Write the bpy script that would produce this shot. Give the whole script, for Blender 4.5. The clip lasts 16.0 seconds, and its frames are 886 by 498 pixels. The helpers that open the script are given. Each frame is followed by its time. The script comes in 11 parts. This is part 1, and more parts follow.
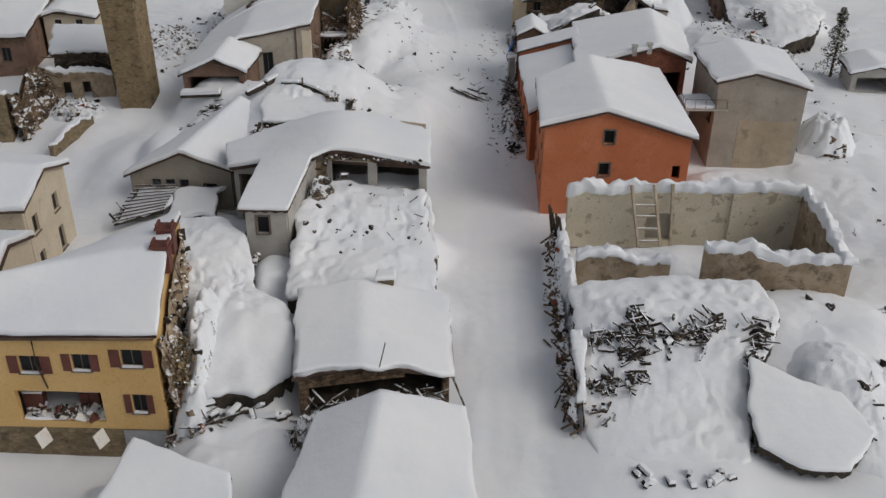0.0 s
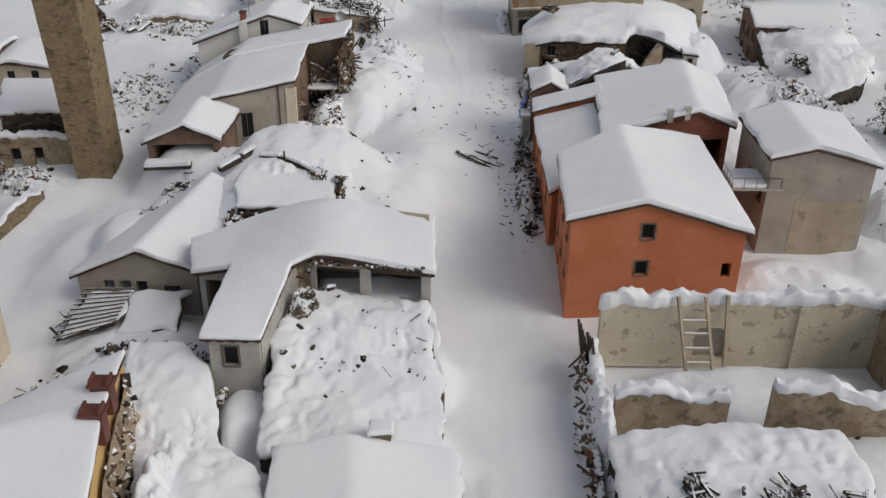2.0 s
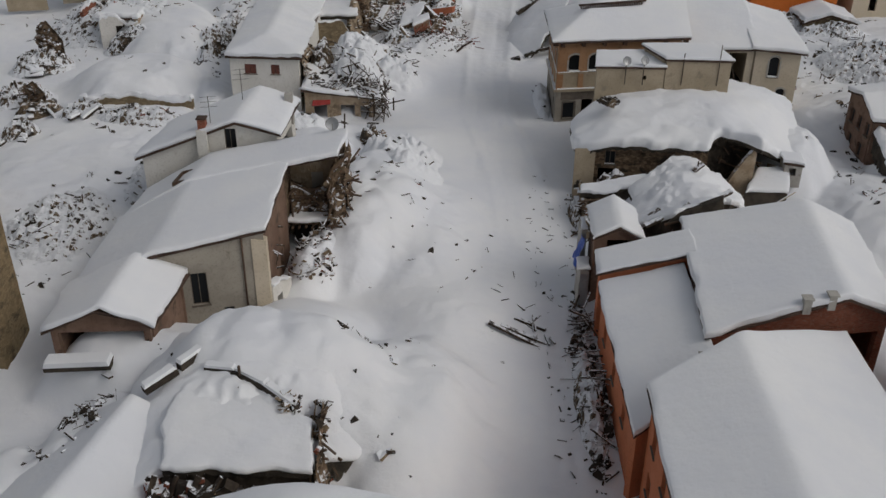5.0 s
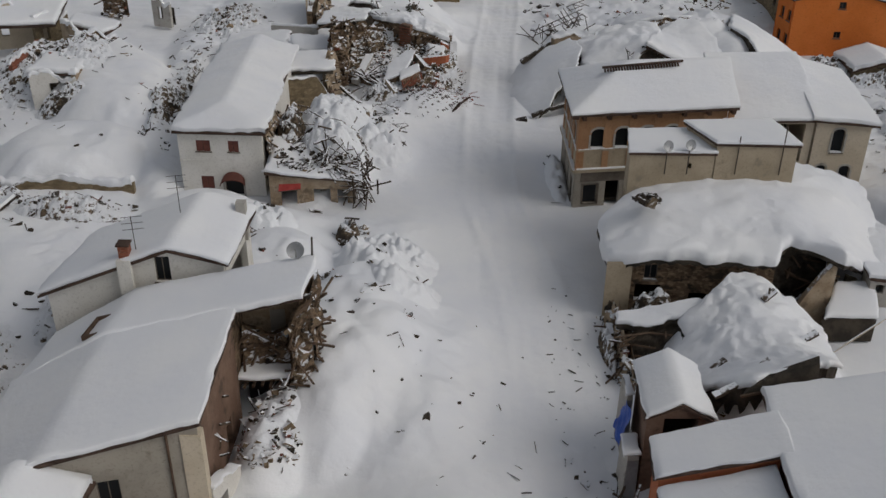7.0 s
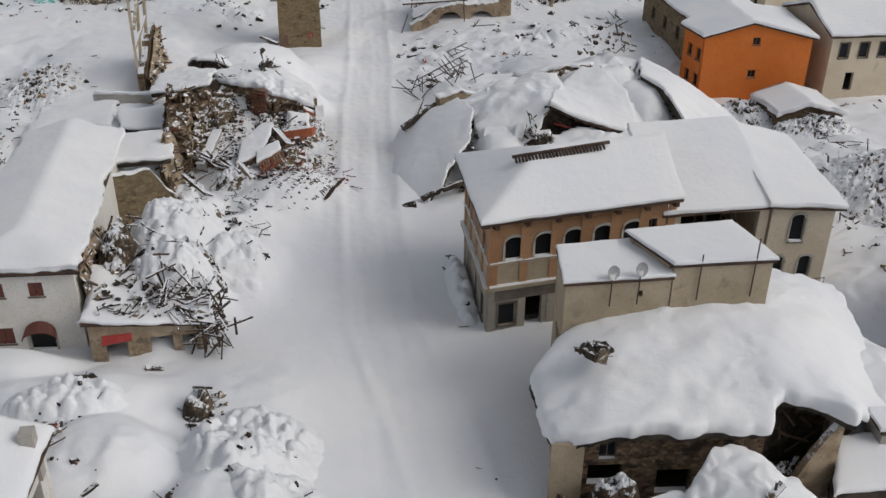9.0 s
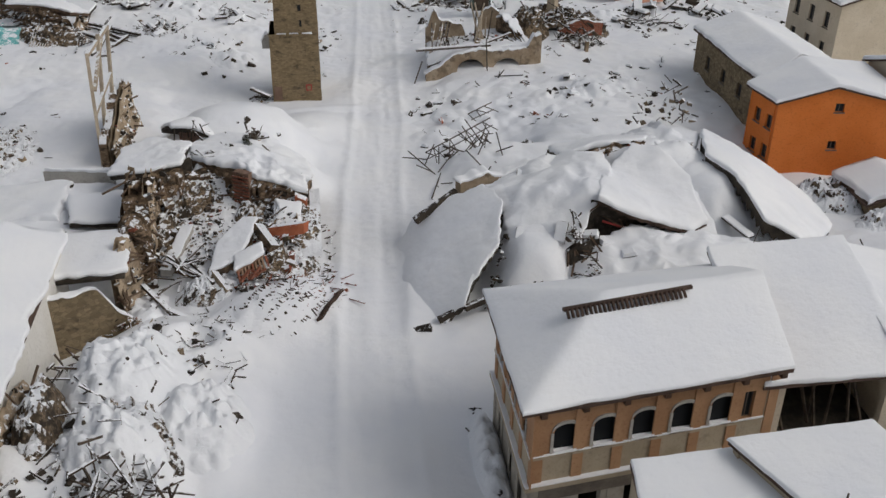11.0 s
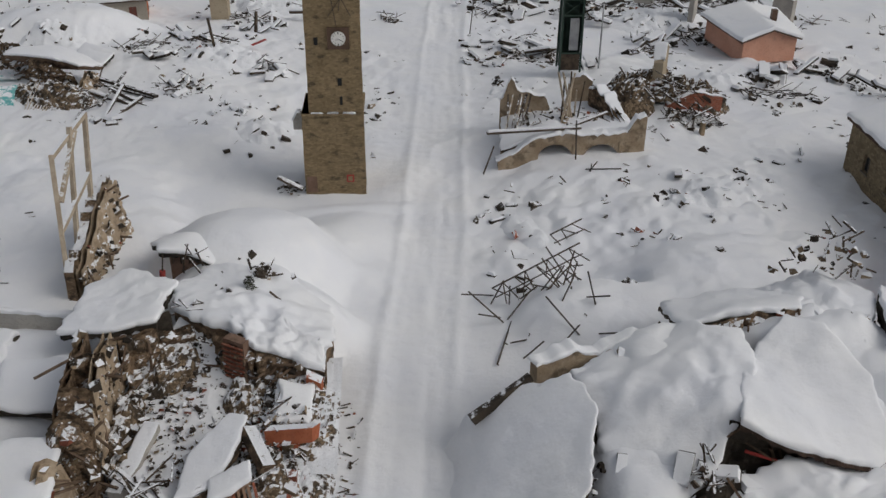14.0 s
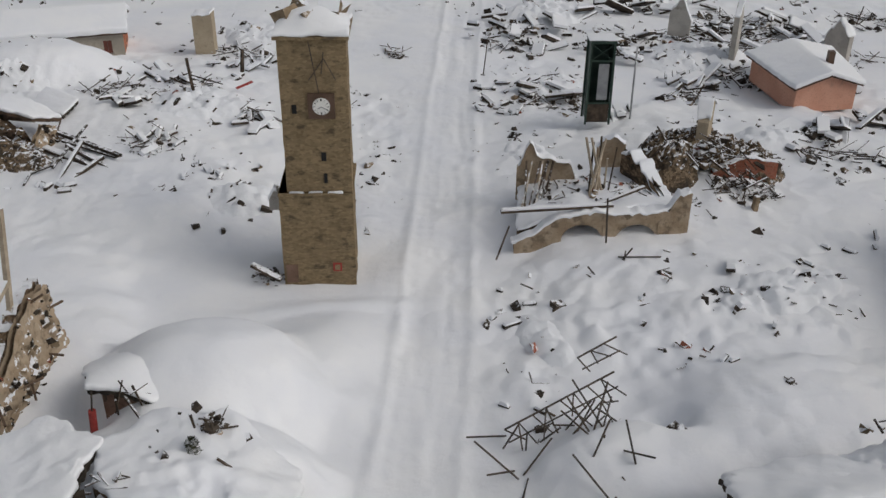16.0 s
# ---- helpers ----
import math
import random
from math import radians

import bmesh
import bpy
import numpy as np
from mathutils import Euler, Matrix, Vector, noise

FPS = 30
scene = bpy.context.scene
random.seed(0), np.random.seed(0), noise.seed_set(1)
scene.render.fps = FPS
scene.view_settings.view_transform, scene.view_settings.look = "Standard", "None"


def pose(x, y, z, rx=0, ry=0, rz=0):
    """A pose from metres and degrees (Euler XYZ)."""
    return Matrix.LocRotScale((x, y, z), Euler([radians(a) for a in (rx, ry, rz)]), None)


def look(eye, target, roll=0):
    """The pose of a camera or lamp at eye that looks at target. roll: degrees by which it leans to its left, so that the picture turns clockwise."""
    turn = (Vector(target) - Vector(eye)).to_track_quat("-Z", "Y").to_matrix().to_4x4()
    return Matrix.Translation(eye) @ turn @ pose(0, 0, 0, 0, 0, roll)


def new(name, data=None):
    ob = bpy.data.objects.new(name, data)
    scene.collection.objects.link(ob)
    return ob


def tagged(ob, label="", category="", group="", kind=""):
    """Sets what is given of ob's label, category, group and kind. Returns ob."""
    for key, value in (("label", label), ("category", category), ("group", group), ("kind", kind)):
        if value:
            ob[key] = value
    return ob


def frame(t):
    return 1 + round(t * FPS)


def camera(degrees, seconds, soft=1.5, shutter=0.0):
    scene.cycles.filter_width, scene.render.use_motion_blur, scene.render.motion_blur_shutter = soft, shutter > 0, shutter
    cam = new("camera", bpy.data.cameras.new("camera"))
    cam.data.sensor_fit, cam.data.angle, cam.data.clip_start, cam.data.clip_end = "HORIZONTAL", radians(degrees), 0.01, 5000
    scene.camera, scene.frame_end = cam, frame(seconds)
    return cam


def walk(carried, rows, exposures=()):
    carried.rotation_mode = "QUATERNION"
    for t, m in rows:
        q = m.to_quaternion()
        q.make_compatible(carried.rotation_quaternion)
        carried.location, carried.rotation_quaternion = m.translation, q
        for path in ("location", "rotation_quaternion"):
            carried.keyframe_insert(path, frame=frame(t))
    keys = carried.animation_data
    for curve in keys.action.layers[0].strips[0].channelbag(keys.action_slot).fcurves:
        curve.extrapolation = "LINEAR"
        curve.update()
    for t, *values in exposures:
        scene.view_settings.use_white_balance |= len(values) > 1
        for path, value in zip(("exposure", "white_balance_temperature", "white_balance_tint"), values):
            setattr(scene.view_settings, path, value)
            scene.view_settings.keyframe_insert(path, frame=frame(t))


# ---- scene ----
cam = camera(49.0, 16.0)
METRES, EYE, TILT, LEAN, TURN = 142.0, 40.0, 0.0, 0.0, 0.0
ROWS = [
    (0.0, 0.0, 0.0, 0.0, 0.37, -30.32, -0.63),
    (0.5, -0.0013, 0.0221, 0.0006, 0.34, -30.31, -0.61),
    (1.0, -0.003, 0.0502, 0.0012, 0.24, -30.26, -0.59),
    (1.5, -0.004, 0.0759, 0.0018, 0.17, -30.22, -0.58),
    (2.0, -0.0049, 0.1084, 0.0018, 0.22, -30.17, -0.57),
    (2.5, -0.006, 0.1373, 0.0018, 0.38, -30.17, -0.57),
    (3.0, -0.0071, 0.1729, 0.0011, 0.64, -30.15, -0.53),
    (3.5, -0.0083, 0.2039, 0.0003, 0.84, -30.1, -0.5),
    (4.0, -0.0098, 0.2413, -0.0006, 1.01, -30.07, -0.48),
    (6.5, -0.0173, 0.4177, -0.0065, 1.04, -29.9, -0.4),
    (7.0, -0.019, 0.4537, -0.0074, 0.26, -29.86, -0.39),
    (7.5, -0.0202, 0.4894, -0.0082, -1.76, -29.83, -0.41),
    (8.0, -0.0209, 0.5249, -0.009, -4.43, -29.81, -0.43),
    (8.5, -0.0203, 0.5603, -0.0104, -6.62, -29.76, -0.46),
    (9.0, -0.0188, 0.5949, -0.0114, -8.11, -29.71, -0.51),
    (11.5, -0.0026, 0.7547, -0.0145, -6.8, -29.59, -0.64),
    (12.0, 0.001, 0.7835, -0.0153, -6.17, -29.57, -0.61),
    (12.5, 0.0045, 0.8115, -0.0157, -5.73, -29.6, -0.59),
    (13.0, 0.0074, 0.839, -0.0164, -4.28, -29.61, -0.59),
    (13.5, 0.0112, 0.8659, -0.0175, -3.09, -29.62, -0.53),
    (14.0, 0.0143, 0.8925, -0.0189, -2.6, -29.61, -0.5),
    (14.5, 0.017, 0.9189, -0.0191, -2.24, -29.62, -0.5),
    (15.0, 0.0195, 0.9452, -0.0196, -1.98, -29.62, -0.5),
    (15.5, 0.0221, 0.9711, -0.0199, -1.74, -29.66, -0.46),
    (16.0, 0.0244, 0.9968, -0.0202, -1.55, -29.64, -0.45),
]
walk(cam, [(t, pose(0, 0, EYE, TILT, LEAN, TURN) @ pose(METRES * x, METRES * y, METRES * z, 90 + pitch, roll, yaw)) for t, x, y, z, yaw, pitch, roll in ROWS], exposures=[(0, -.16), (0.5, -.1), (1, -.02), (2, 0.02), (3, -.15), (4, -.33), (7, -.42), (9, 0), (12, -.05), (14.5, -.22), (16, -.13)])

# ---------------------------------------------------------------- light
world = bpy.data.worlds.new("sky")
scene.world = world
world.use_nodes = True
SUN_ELEV, SUN_AZ = 42.0, 112.0          # azimuth clockwise from +y
wn = world.node_tree.nodes
sky = wn.new("ShaderNodeTexSky")
sky.sky_type = "NISHITA"
sky.sun_disc = False
sky.sun_elevation, sky.sun_rotation = radians(SUN_ELEV), radians(SUN_AZ)
sky.dust_density = 3.0
wn["Background"].inputs["Strength"].default_value = 0.098
haze = wn.new("ShaderNodeHueSaturation")          # thin overcast: paler than a clear sky
haze.inputs["Saturation"].default_value = 0.32
world.node_tree.links.new(sky.outputs["Color"], haze.inputs["Color"])
world.node_tree.links.new(haze.outputs["Color"], wn["Background"].inputs["Color"])
sun = new("sun", bpy.data.lights.new("sun", "SUN"))
sun.data.energy, sun.data.angle, sun.data.color = 0.66, radians(36), (1.0, 0.93, 0.84)
az, el = radians(SUN_AZ), radians(SUN_ELEV)
sun.matrix_world = look((math.sin(az) * math.cos(el) * 100, math.cos(az) * math.cos(el) * 100, math.sin(el) * 100), (0, 0, 0))

# ---------------------------------------------------------------- materials


def nodes_of(name, rough=0.9, metal=0.0):
    m = bpy.data.materials.new(name)
    m.use_nodes = True
    n, l = m.node_tree.nodes, m.node_tree.links
    b = n["Principled BSDF"]
    b.inputs["Roughness"].default_value, b.inputs["Metallic"].default_value = rough, metal
    b.inputs["Specular IOR Level"].default_value = 0.25
    return m, n, l, b


def noise_node(n, l, vec, scale, detail=4.0, rough=0.6):
    t = n.new("ShaderNodeTexNoise")
    t.inputs["Scale"].default_value, t.inputs["Detail"].default_value, t.inputs["Roughness"].default_value = scale, detail, rough
    l.new(vec, t.inputs["Vector"])
    return t.outputs["Fac"]


def ramp_node(n, l, fac, a, b, lo=0.0, hi=1.0):
    r = n.new("ShaderNodeMapRange")
    r.interpolation_type = "SMOOTHSTEP"
    for k, v in (("From Min", a), ("From Max", b), ("To Min", lo), ("To Max", hi)):
        r.inputs[k].default_value = v
    l.new(fac, r.inputs["Value"])
    return r.outputs["Result"]


def math_node(n, l, op, a, b):
    r = n.new("ShaderNodeMath")
    r.operation = op
    for i, v in enumerate((a, b)):
        if isinstance(v, (int, float)):
            r.inputs[i].default_value = v
        else:
            l.new(v, r.inputs[i])
    return r.outputs[0]


def mix_node(n, l, fac, a, b):
    r = n.new("ShaderNodeMix")
    r.data_type = "RGBA"
    if isinstance(fac, (int, float)):
        r.inputs["Factor"].default_value = fac
    else:
        l.new(fac, r.inputs["Factor"])
    for k, v in ((6, a), (7, b)):
        if isinstance(v, tuple):
            r.inputs[k].default_value = (*v, 1)
        else:
            l.new(v, r.inputs[k])
    return r.outputs[2]


SNOW = (0.83, 0.85, 0.88)


def surface(name, c1, c2, scale=0.6, fine=9.0, bump=0.03, rough=0.9, metal=0.0, stain=None, stain_at=(0.55, 0.7), snow=None,
            cells=None, mortar=(0.25, 0.22, 0.18), vary=0.0, stretch=(1, 1, 1), contrast=0.0):
    """A weathered surface: two colours at a large scale, grain, stains, stone cells, snow lying on what faces up."""
    m, n, l, b = nodes_of(name, rough, metal)
    geo = n.new("ShaderNodeNewGeometry")
    mp = n.new("ShaderNodeMapping")
    mp.inputs["Scale"].default_value = stretch
    l.new(geo.outputs["Position"], mp.inputs["Vector"])
    vec = mp.outputs["Vector"]
    big = noise_node(n, l, vec, scale, 3.0)
    grain = noise_node(n, l, vec, fine, 5.0, 0.7)
    col = mix_node(n, l, ramp_node(n, l, big, 0.35, 0.65), c1, c2)
    dark = mix_node(n, l, 0.55, col, (c1[0] * 0.45, c1[1] * 0.42, c1[2] * 0.4))
    col = mix_node(n, l, ramp_node(n, l, grain, 0.5, 0.72, 0.0, 0.8), col, dark)
    height = grain
    if cells:
        v = n.new("ShaderNodeTexVoronoi")
        v.inputs["Scale"].default_value = cells
        l.new(vec, v.inputs["Vector"])
        e = n.new("ShaderNodeTexVoronoi")
        e.feature = "DISTANCE_TO_EDGE"
        e.inputs["Scale"].default_value = cells
        l.new(vec, e.inputs["Vector"])
        sep = n.new("ShaderNodeSeparateColor")
        l.new(v.outputs["Color"], sep.inputs["Color"])
        tone = mix_node(n, l, sep.outputs[0], tuple(k * 0.3 * contrast + k * 0.55 * (1 - contrast) for k in c1), tuple(k * (1 + 0.5 * contrast) for k in c2))
        col = mix_node(n, l, 0.6 + 0.25 * contrast, col, tone)
        edge = ramp_node(n, l, e.outputs["Distance"], 0.0, 0.06)
        col = mix_node(n, l, edge, mortar, col)
        height = math_node(n, l, "ADD", math_node(n, l, "MULTIPLY", edge, 0.7), math_node(n, l, "MULTIPLY", grain, 0.5))
    if vary:
        oi = n.new("ShaderNodeObjectInfo")
        ri = math_node(n, l, "ADD", geo.outputs["Random Per Island"], math_node(n, l, "MULTIPLY", oi.outputs["Random"], 0.5))
        hs = n.new("ShaderNodeHueSaturation")
        l.new(col, hs.inputs["Color"])
        l.new(ramp_node(n, l, ri, 0.0, 1.5, 1 - vary, 1 + vary), hs.inputs["Value"])
        col = hs.outputs["Color"]
    if stain:
        s = noise_node(n, l, vec, 0.9, 5.0, 0.65)
        col = mix_node(n, l, ramp_node(n, l, s, *stain_at), col, stain)
    if snow is not None:
        sep = n.new("ShaderNodeSeparateXYZ")
        l.new(geo.outputs["Normal"], sep.inputs["Vector"])
        sn = noise_node(n, l, geo.outputs["Position"], 2.2, 4.0, 0.7)
        up = math_node(n, l, "ADD", sep.outputs["Z"], math_node(n, l, "MULTIPLY", math_node(n, l, "SUBTRACT", sn, 0.5), 1.3))
        col = mix_node(n, l, ramp_node(n, l, up, snow - 0.08, snow + 0.08), col, SNOW)
    l.new(col, b.inputs["Base Color"])
    bp = n.new("ShaderNodeBump")
    bp.inputs["Strength"].default_value, bp.inputs["Distance"].default_value = 0.7, bump
    l.new(height, bp.inputs["Height"])
    l.new(bp.outputs["Normal"], b.inputs["Normal"])
    return m


def snow_material(name, dirt):
    m, n, l, b = nodes_of(name, 0.75)
    geo = n.new("ShaderNodeNewGeometry")
    vec = geo.outputs["Position"]
    a = noise_node(n, l, vec, 0.12, 4.0)
    f = noise_node(n, l, vec, 1.6, 6.0, 0.65)
    g = noise_node(n, l, vec, 14.0, 4.0, 0.7)
    col = mix_node(n, l, ramp_node(n, l, a, 0.3, 0.7), (0.80, 0.82, 0.86), (0.87, 0.88, 0.89))
    if dirt:
        d = noise_node(n, l, vec, 0.75, 8.0, 0.72)
        col = mix_node(n, l, ramp_node(n, l, d, 0.66, 0.8, 0.0, 0.35), col, (0.5, 0.48, 0.46))
    l.new(col, b.inputs["Base Color"])
    bp = n.new("ShaderNodeBump")
    bp.inputs["Strength"].default_value, bp.inputs["Distance"].default_value = 0.55, 0.12
    h = math_node(n, l, "ADD", f, math_node(n, l, "MULTIPLY", g, 0.035))
    l.new(h, bp.inputs["Height"])
    l.new(bp.outputs["Normal"], b.inputs["Normal"])
    return m


M = {}
M["snow"] = snow_material("fresh_snow", False)
M["snowg"] = snow_material("ground_snow", True)
M["orange"] = surface("orange_render", (0.50, 0.165, 0.075), (0.56, 0.20, 0.10), 0.35, 6, 0.01, 0.85, stain=(0.40, 0.14, 0.075), stain_at=(0.6, 0.8))
M["pink"] = surface("faded_pink_render", (0.52, 0.27, 0.19), (0.58, 0.32, 0.23), 0.4, 6, 0.01, 0.88, stain=(0.40, 0.24, 0.18), stain_at=(0.55, 0.75))
M["bright_orange"] = surface("bright_orange_render", (0.62, 0.17, 0.032), (0.68, 0.20, 0.045), 0.3, 6, 0.01, 0.85)
M["ochre"] = surface("ochre_render", (0.35, 0.195, 0.105), (0.42, 0.245, 0.135), 0.35, 6, 0.01, 0.85, stain=(0.27, 0.15, 0.085), stain_at=(0.6, 0.78))
M["yellow"] = surface("yellow_render", (0.62, 0.40, 0.16), (0.66, 0.44, 0.19), 0.3, 6, 0.01, 0.85, stain=(0.52, 0.33, 0.15), stain_at=(0.62, 0.8))
M["cream"] = surface("cream_render", (0.56, 0.48, 0.36), (0.62, 0.54, 0.42), 0.4, 7, 0.012, 0.88, stain=(0.42, 0.36, 0.28), stain_at=(0.58, 0.75))
M["white"] = surface("white_render", (0.68, 0.66, 0.61), (0.74, 0.72, 0.68), 0.4, 7, 0.008, 0.85, stain=(0.55, 0.52, 0.47), stain_at=(0.6, 0.8))
M["grey"] = surface("grey_render", (0.31, 0.28, 0.235), (0.38, 0.345, 0.29), 0.4, 7, 0.015, 0.9, stain=(0.25, 0.22, 0.18), stain_at=(0.57, 0.72))
M["tan"] = surface("tan_render", (0.35, 0.29, 0.205), (0.42, 0.35, 0.255), 0.4, 7, 0.015, 0.9, stain=(0.27, 0.23, 0.17), stain_at=(0.56, 0.7))
M["peel"] = surface("peeling_plaster", (0.56, 0.50, 0.38), (0.62, 0.56, 0.44), 0.5, 6, 0.03, 0.9, stain=(0.36, 0.31, 0.23), stain_at=(0.57, 0.62))
M["concrete"] = surface("concrete", (0.38, 0.36, 0.33), (0.46, 0.44, 0.40), 0.5, 8, 0.02, 0.92, stain=(0.24, 0.22, 0.19), stain_at=(0.57, 0.75))
M["stone"] = surface("rubble_stone", (0.21, 0.16, 0.097), (0.29, 0.225, 0.14), 0.4, 8, 0.08, 0.95, cells=2.6, mortar=(0.16, 0.125, 0.08), stretch=(1, 1, 1.7), stain=(0.10, 0.08, 0.055), stain_at=(0.56, 0.7))
M["tower"] = surface("tower_stone", (0.24, 0.175, 0.098), (0.31, 0.232, 0.135), 0.35, 8, 0.05, 0.95, cells=3.6, mortar=(0.23, 0.17, 0.1), stretch=(1, 1, 1.9), stain=(0.10, 0.078, 0.05), stain_at=(0.53, 0.68))
M["brick"] = surface("red_brick", (0.26, 0.085, 0.05), (0.33, 0.115, 0.07), 0.5, 10, 0.03, 0.9, cells=4.5, mortar=(0.3, 0.2, 0.15), stretch=(0.7, 0.7, 2.2))
M["rub_stone"] = surface("broken_stone", (0.15, 0.11, 0.07), (0.25, 0.19, 0.125), 0.8, 6, 0.05, 0.95, snow=0.62, vary=0.4)
M["rub_dark"] = surface("wet_debris", (0.03, 0.024, 0.019), (0.065, 0.052, 0.04), 0.8, 6, 0.05, 0.95, snow=0.98, vary=0.35)
M["rub_brick"] = surface("broken_brick", (0.20, 0.06, 0.035), (0.27, 0.095, 0.06), 0.8, 6, 0.05, 0.95, snow=0.72, vary=0.3)
M["rub_wood"] = surface("old_timber", (0.04, 0.03, 0.022), (0.09, 0.066, 0.048), 1.2, 9, 0.02, 0.85, snow=0.86, vary=0.35)
M["wood"] = surface("dark_timber", (0.085, 0.058, 0.04), (0.14, 0.095, 0.065), 1.5, 9, 0.01, 0.8, vary=0.2)
M["pale_wood"] = surface("pale_timber", (0.34, 0.28, 0.21), (0.46, 0.39, 0.30), 1.0, 9, 0.01, 0.85, snow=0.75, vary=0.2)
M["tile"] = surface("roof_tile", (0.055, 0.036, 0.028), (0.10, 0.065, 0.05), 0.7, 8, 0.03, 0.9, vary=0.25)
M["steel"] = surface("rusty_steel", (0.06, 0.055, 0.05), (0.11, 0.085, 0.065), 1.5, 9, 0.005, 0.6, metal=0.4)
M["shutter"] = surface("brown_shutter_paint", (0.12, 0.045, 0.035), (0.16, 0.06, 0.045), 1.0, 12, 0.008, 0.6)
M["frame"] = surface("window_surround", (0.13, 0.11, 0.09), (0.19, 0.16, 0.13), 1.0, 10, 0.008, 0.8)
M["red"] = surface("red_cloth", (0.32, 0.045, 0.04), (0.4, 0.07, 0.06), 1.0, 8, 0.02, 0.8)
M["blue"] = surface("blue_tarpaulin", (0.02, 0.07, 0.38), (0.03, 0.10, 0.45), 1.5, 6, 0.05, 0.45)
M["teal"] = surface("turquoise_tarpaulin", (0.12, 0.42, 0.42), (0.2, 0.5, 0.5), 1.2, 6, 0.05, 0.5, snow=0.8)
M["green"] = surface("dark_green_paint", (0.03, 0.055, 0.045), (0.05, 0.075, 0.06), 1.0, 8, 0.008, 0.5, metal=0.2)
M["gutter"] = surface("brown_metal", (0.10, 0.065, 0.045), (0.14, 0.09, 0.065), 1.0, 8, 0.004, 0.45, metal=0.5)
M["leaf"] = surface("evergreen_leaf", (0.035, 0.04, 0.02), (0.07, 0.07, 0.035), 1.0, 9, 0.01, 0.8, snow=0.85, vary=0.4)
M["dry_leaf"] = surface("withered_creeper", (0.20, 0.14, 0.07), (0.32, 0.23, 0.12), 1.0, 9, 0.01, 0.85, snow=0.9, vary=0.4)
M["clock"] = surface("clock_enamel", (0.78, 0.77, 0.72), (0.82, 0.81, 0.77), 1.0, 10, 0.002, 0.4)
M["metal"] = surface("galvanised_metal", (0.30, 0.31, 0.32), (0.40, 0.41, 0.42), 1.0, 9, 0.004, 0.45, metal=0.6)
# dark debris; its near-black also paints shade in rooms, gaps and under slabs
M["debris_floor"] = surface("dark_debris_and_shade", (0.035, 0.03, 0.024), (0.08, 0.065, 0.05), 0.8, 6, 0.08, 0.95)
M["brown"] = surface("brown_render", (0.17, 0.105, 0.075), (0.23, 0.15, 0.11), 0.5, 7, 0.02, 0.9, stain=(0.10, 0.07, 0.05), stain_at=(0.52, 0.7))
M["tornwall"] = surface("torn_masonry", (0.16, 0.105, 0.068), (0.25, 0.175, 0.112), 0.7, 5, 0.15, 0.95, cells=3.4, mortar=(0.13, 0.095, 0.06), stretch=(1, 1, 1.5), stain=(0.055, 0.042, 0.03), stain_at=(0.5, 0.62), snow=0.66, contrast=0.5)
M["heap"] = surface("rubble_under_snow", (0.13, 0.092, 0.06), (0.25, 0.185, 0.12), 0.9, 5, 0.12, 0.95, cells=6.4, mortar=(0.07, 0.052, 0.036), stain=(0.05, 0.04, 0.03), stain_at=(0.46, 0.6), snow=0.7, contrast=0.7)
M["heap_white"] = surface("snowy_rubble", (0.10, 0.072, 0.05), (0.2, 0.15, 0.10), 0.9, 5, 0.12, 0.95, cells=6.4, mortar=(0.06, 0.045, 0.034), stain=(0.045, 0.036, 0.028), stain_at=(0.46, 0.6), snow=0.5, contrast=0.7)
M["heap_snow"] = surface("deep_snow_on_rubble", (0.08, 0.06, 0.043), (0.17, 0.125, 0.085), 0.9, 5, 0.1, 0.95, stain=(0.045, 0.036, 0.028), stain_at=(0.5, 0.62), snow=0.1)
M["plaster_torn"] = surface("torn_plaster", (0.30, 0.225, 0.15), (0.43, 0.345, 0.25), 0.7, 5, 0.1, 0.95, stain=(0.17, 0.13, 0.09), stain_at=(0.5, 0.66), snow=0.66)
M["heap_red"] = surface("brick_rubble_under_snow", (0.19, 0.075, 0.05), (0.25, 0.16, 0.10), 0.9, 5, 0.12, 0.95, cells=6.2, mortar=(0.07, 0.045, 0.03), stain=(0.06, 0.04, 0.03), stain_at=(0.5, 0.64), snow=0.62, contrast=0.8)
# paint of the clock marks; also stands for shade in voids and slits
M["black"] = surface("black_paint_and_shade", (0.012, 0.012, 0.012), (0.02, 0.02, 0.02), 1.0, 10, 0.002, 0.6)


def pane_material():
    m, n, l, b = nodes_of("dark_glass", 0.3)
    b.inputs["Base Color"].default_value = (0.012, 0.014, 0.016, 1)
    b.inputs["Specular IOR Level"].default_value = 0.2
    return m


M["pane"] = pane_material()
M["pale_brick"] = surface("dusty_brick", (0.27, 0.17, 0.115), (0.34, 0.23, 0.16), 0.9, 8, 0.03, 0.92, stain=(0.16, 0.11, 0.08), stain_at=(0.5, 0.66), snow=0.8)
M["rust"] = surface("dark_rusty_sheet", (0.17, 0.04, 0.03), (0.25, 0.065, 0.045), 1.2, 8, 0.02, 0.75, snow=0.9)
M["hollow_brick"] = surface("orange_hollow_brick", (0.33, 0.10, 0.05), (0.42, 0.14, 0.07), 0.8, 8, 0.03, 0.9, stain=(0.27, 0.09, 0.05), stain_at=(0.55, 0.7), snow=0.8)

# ---------------------------------------------------------------- mesh helpers
rng = random.Random(7)


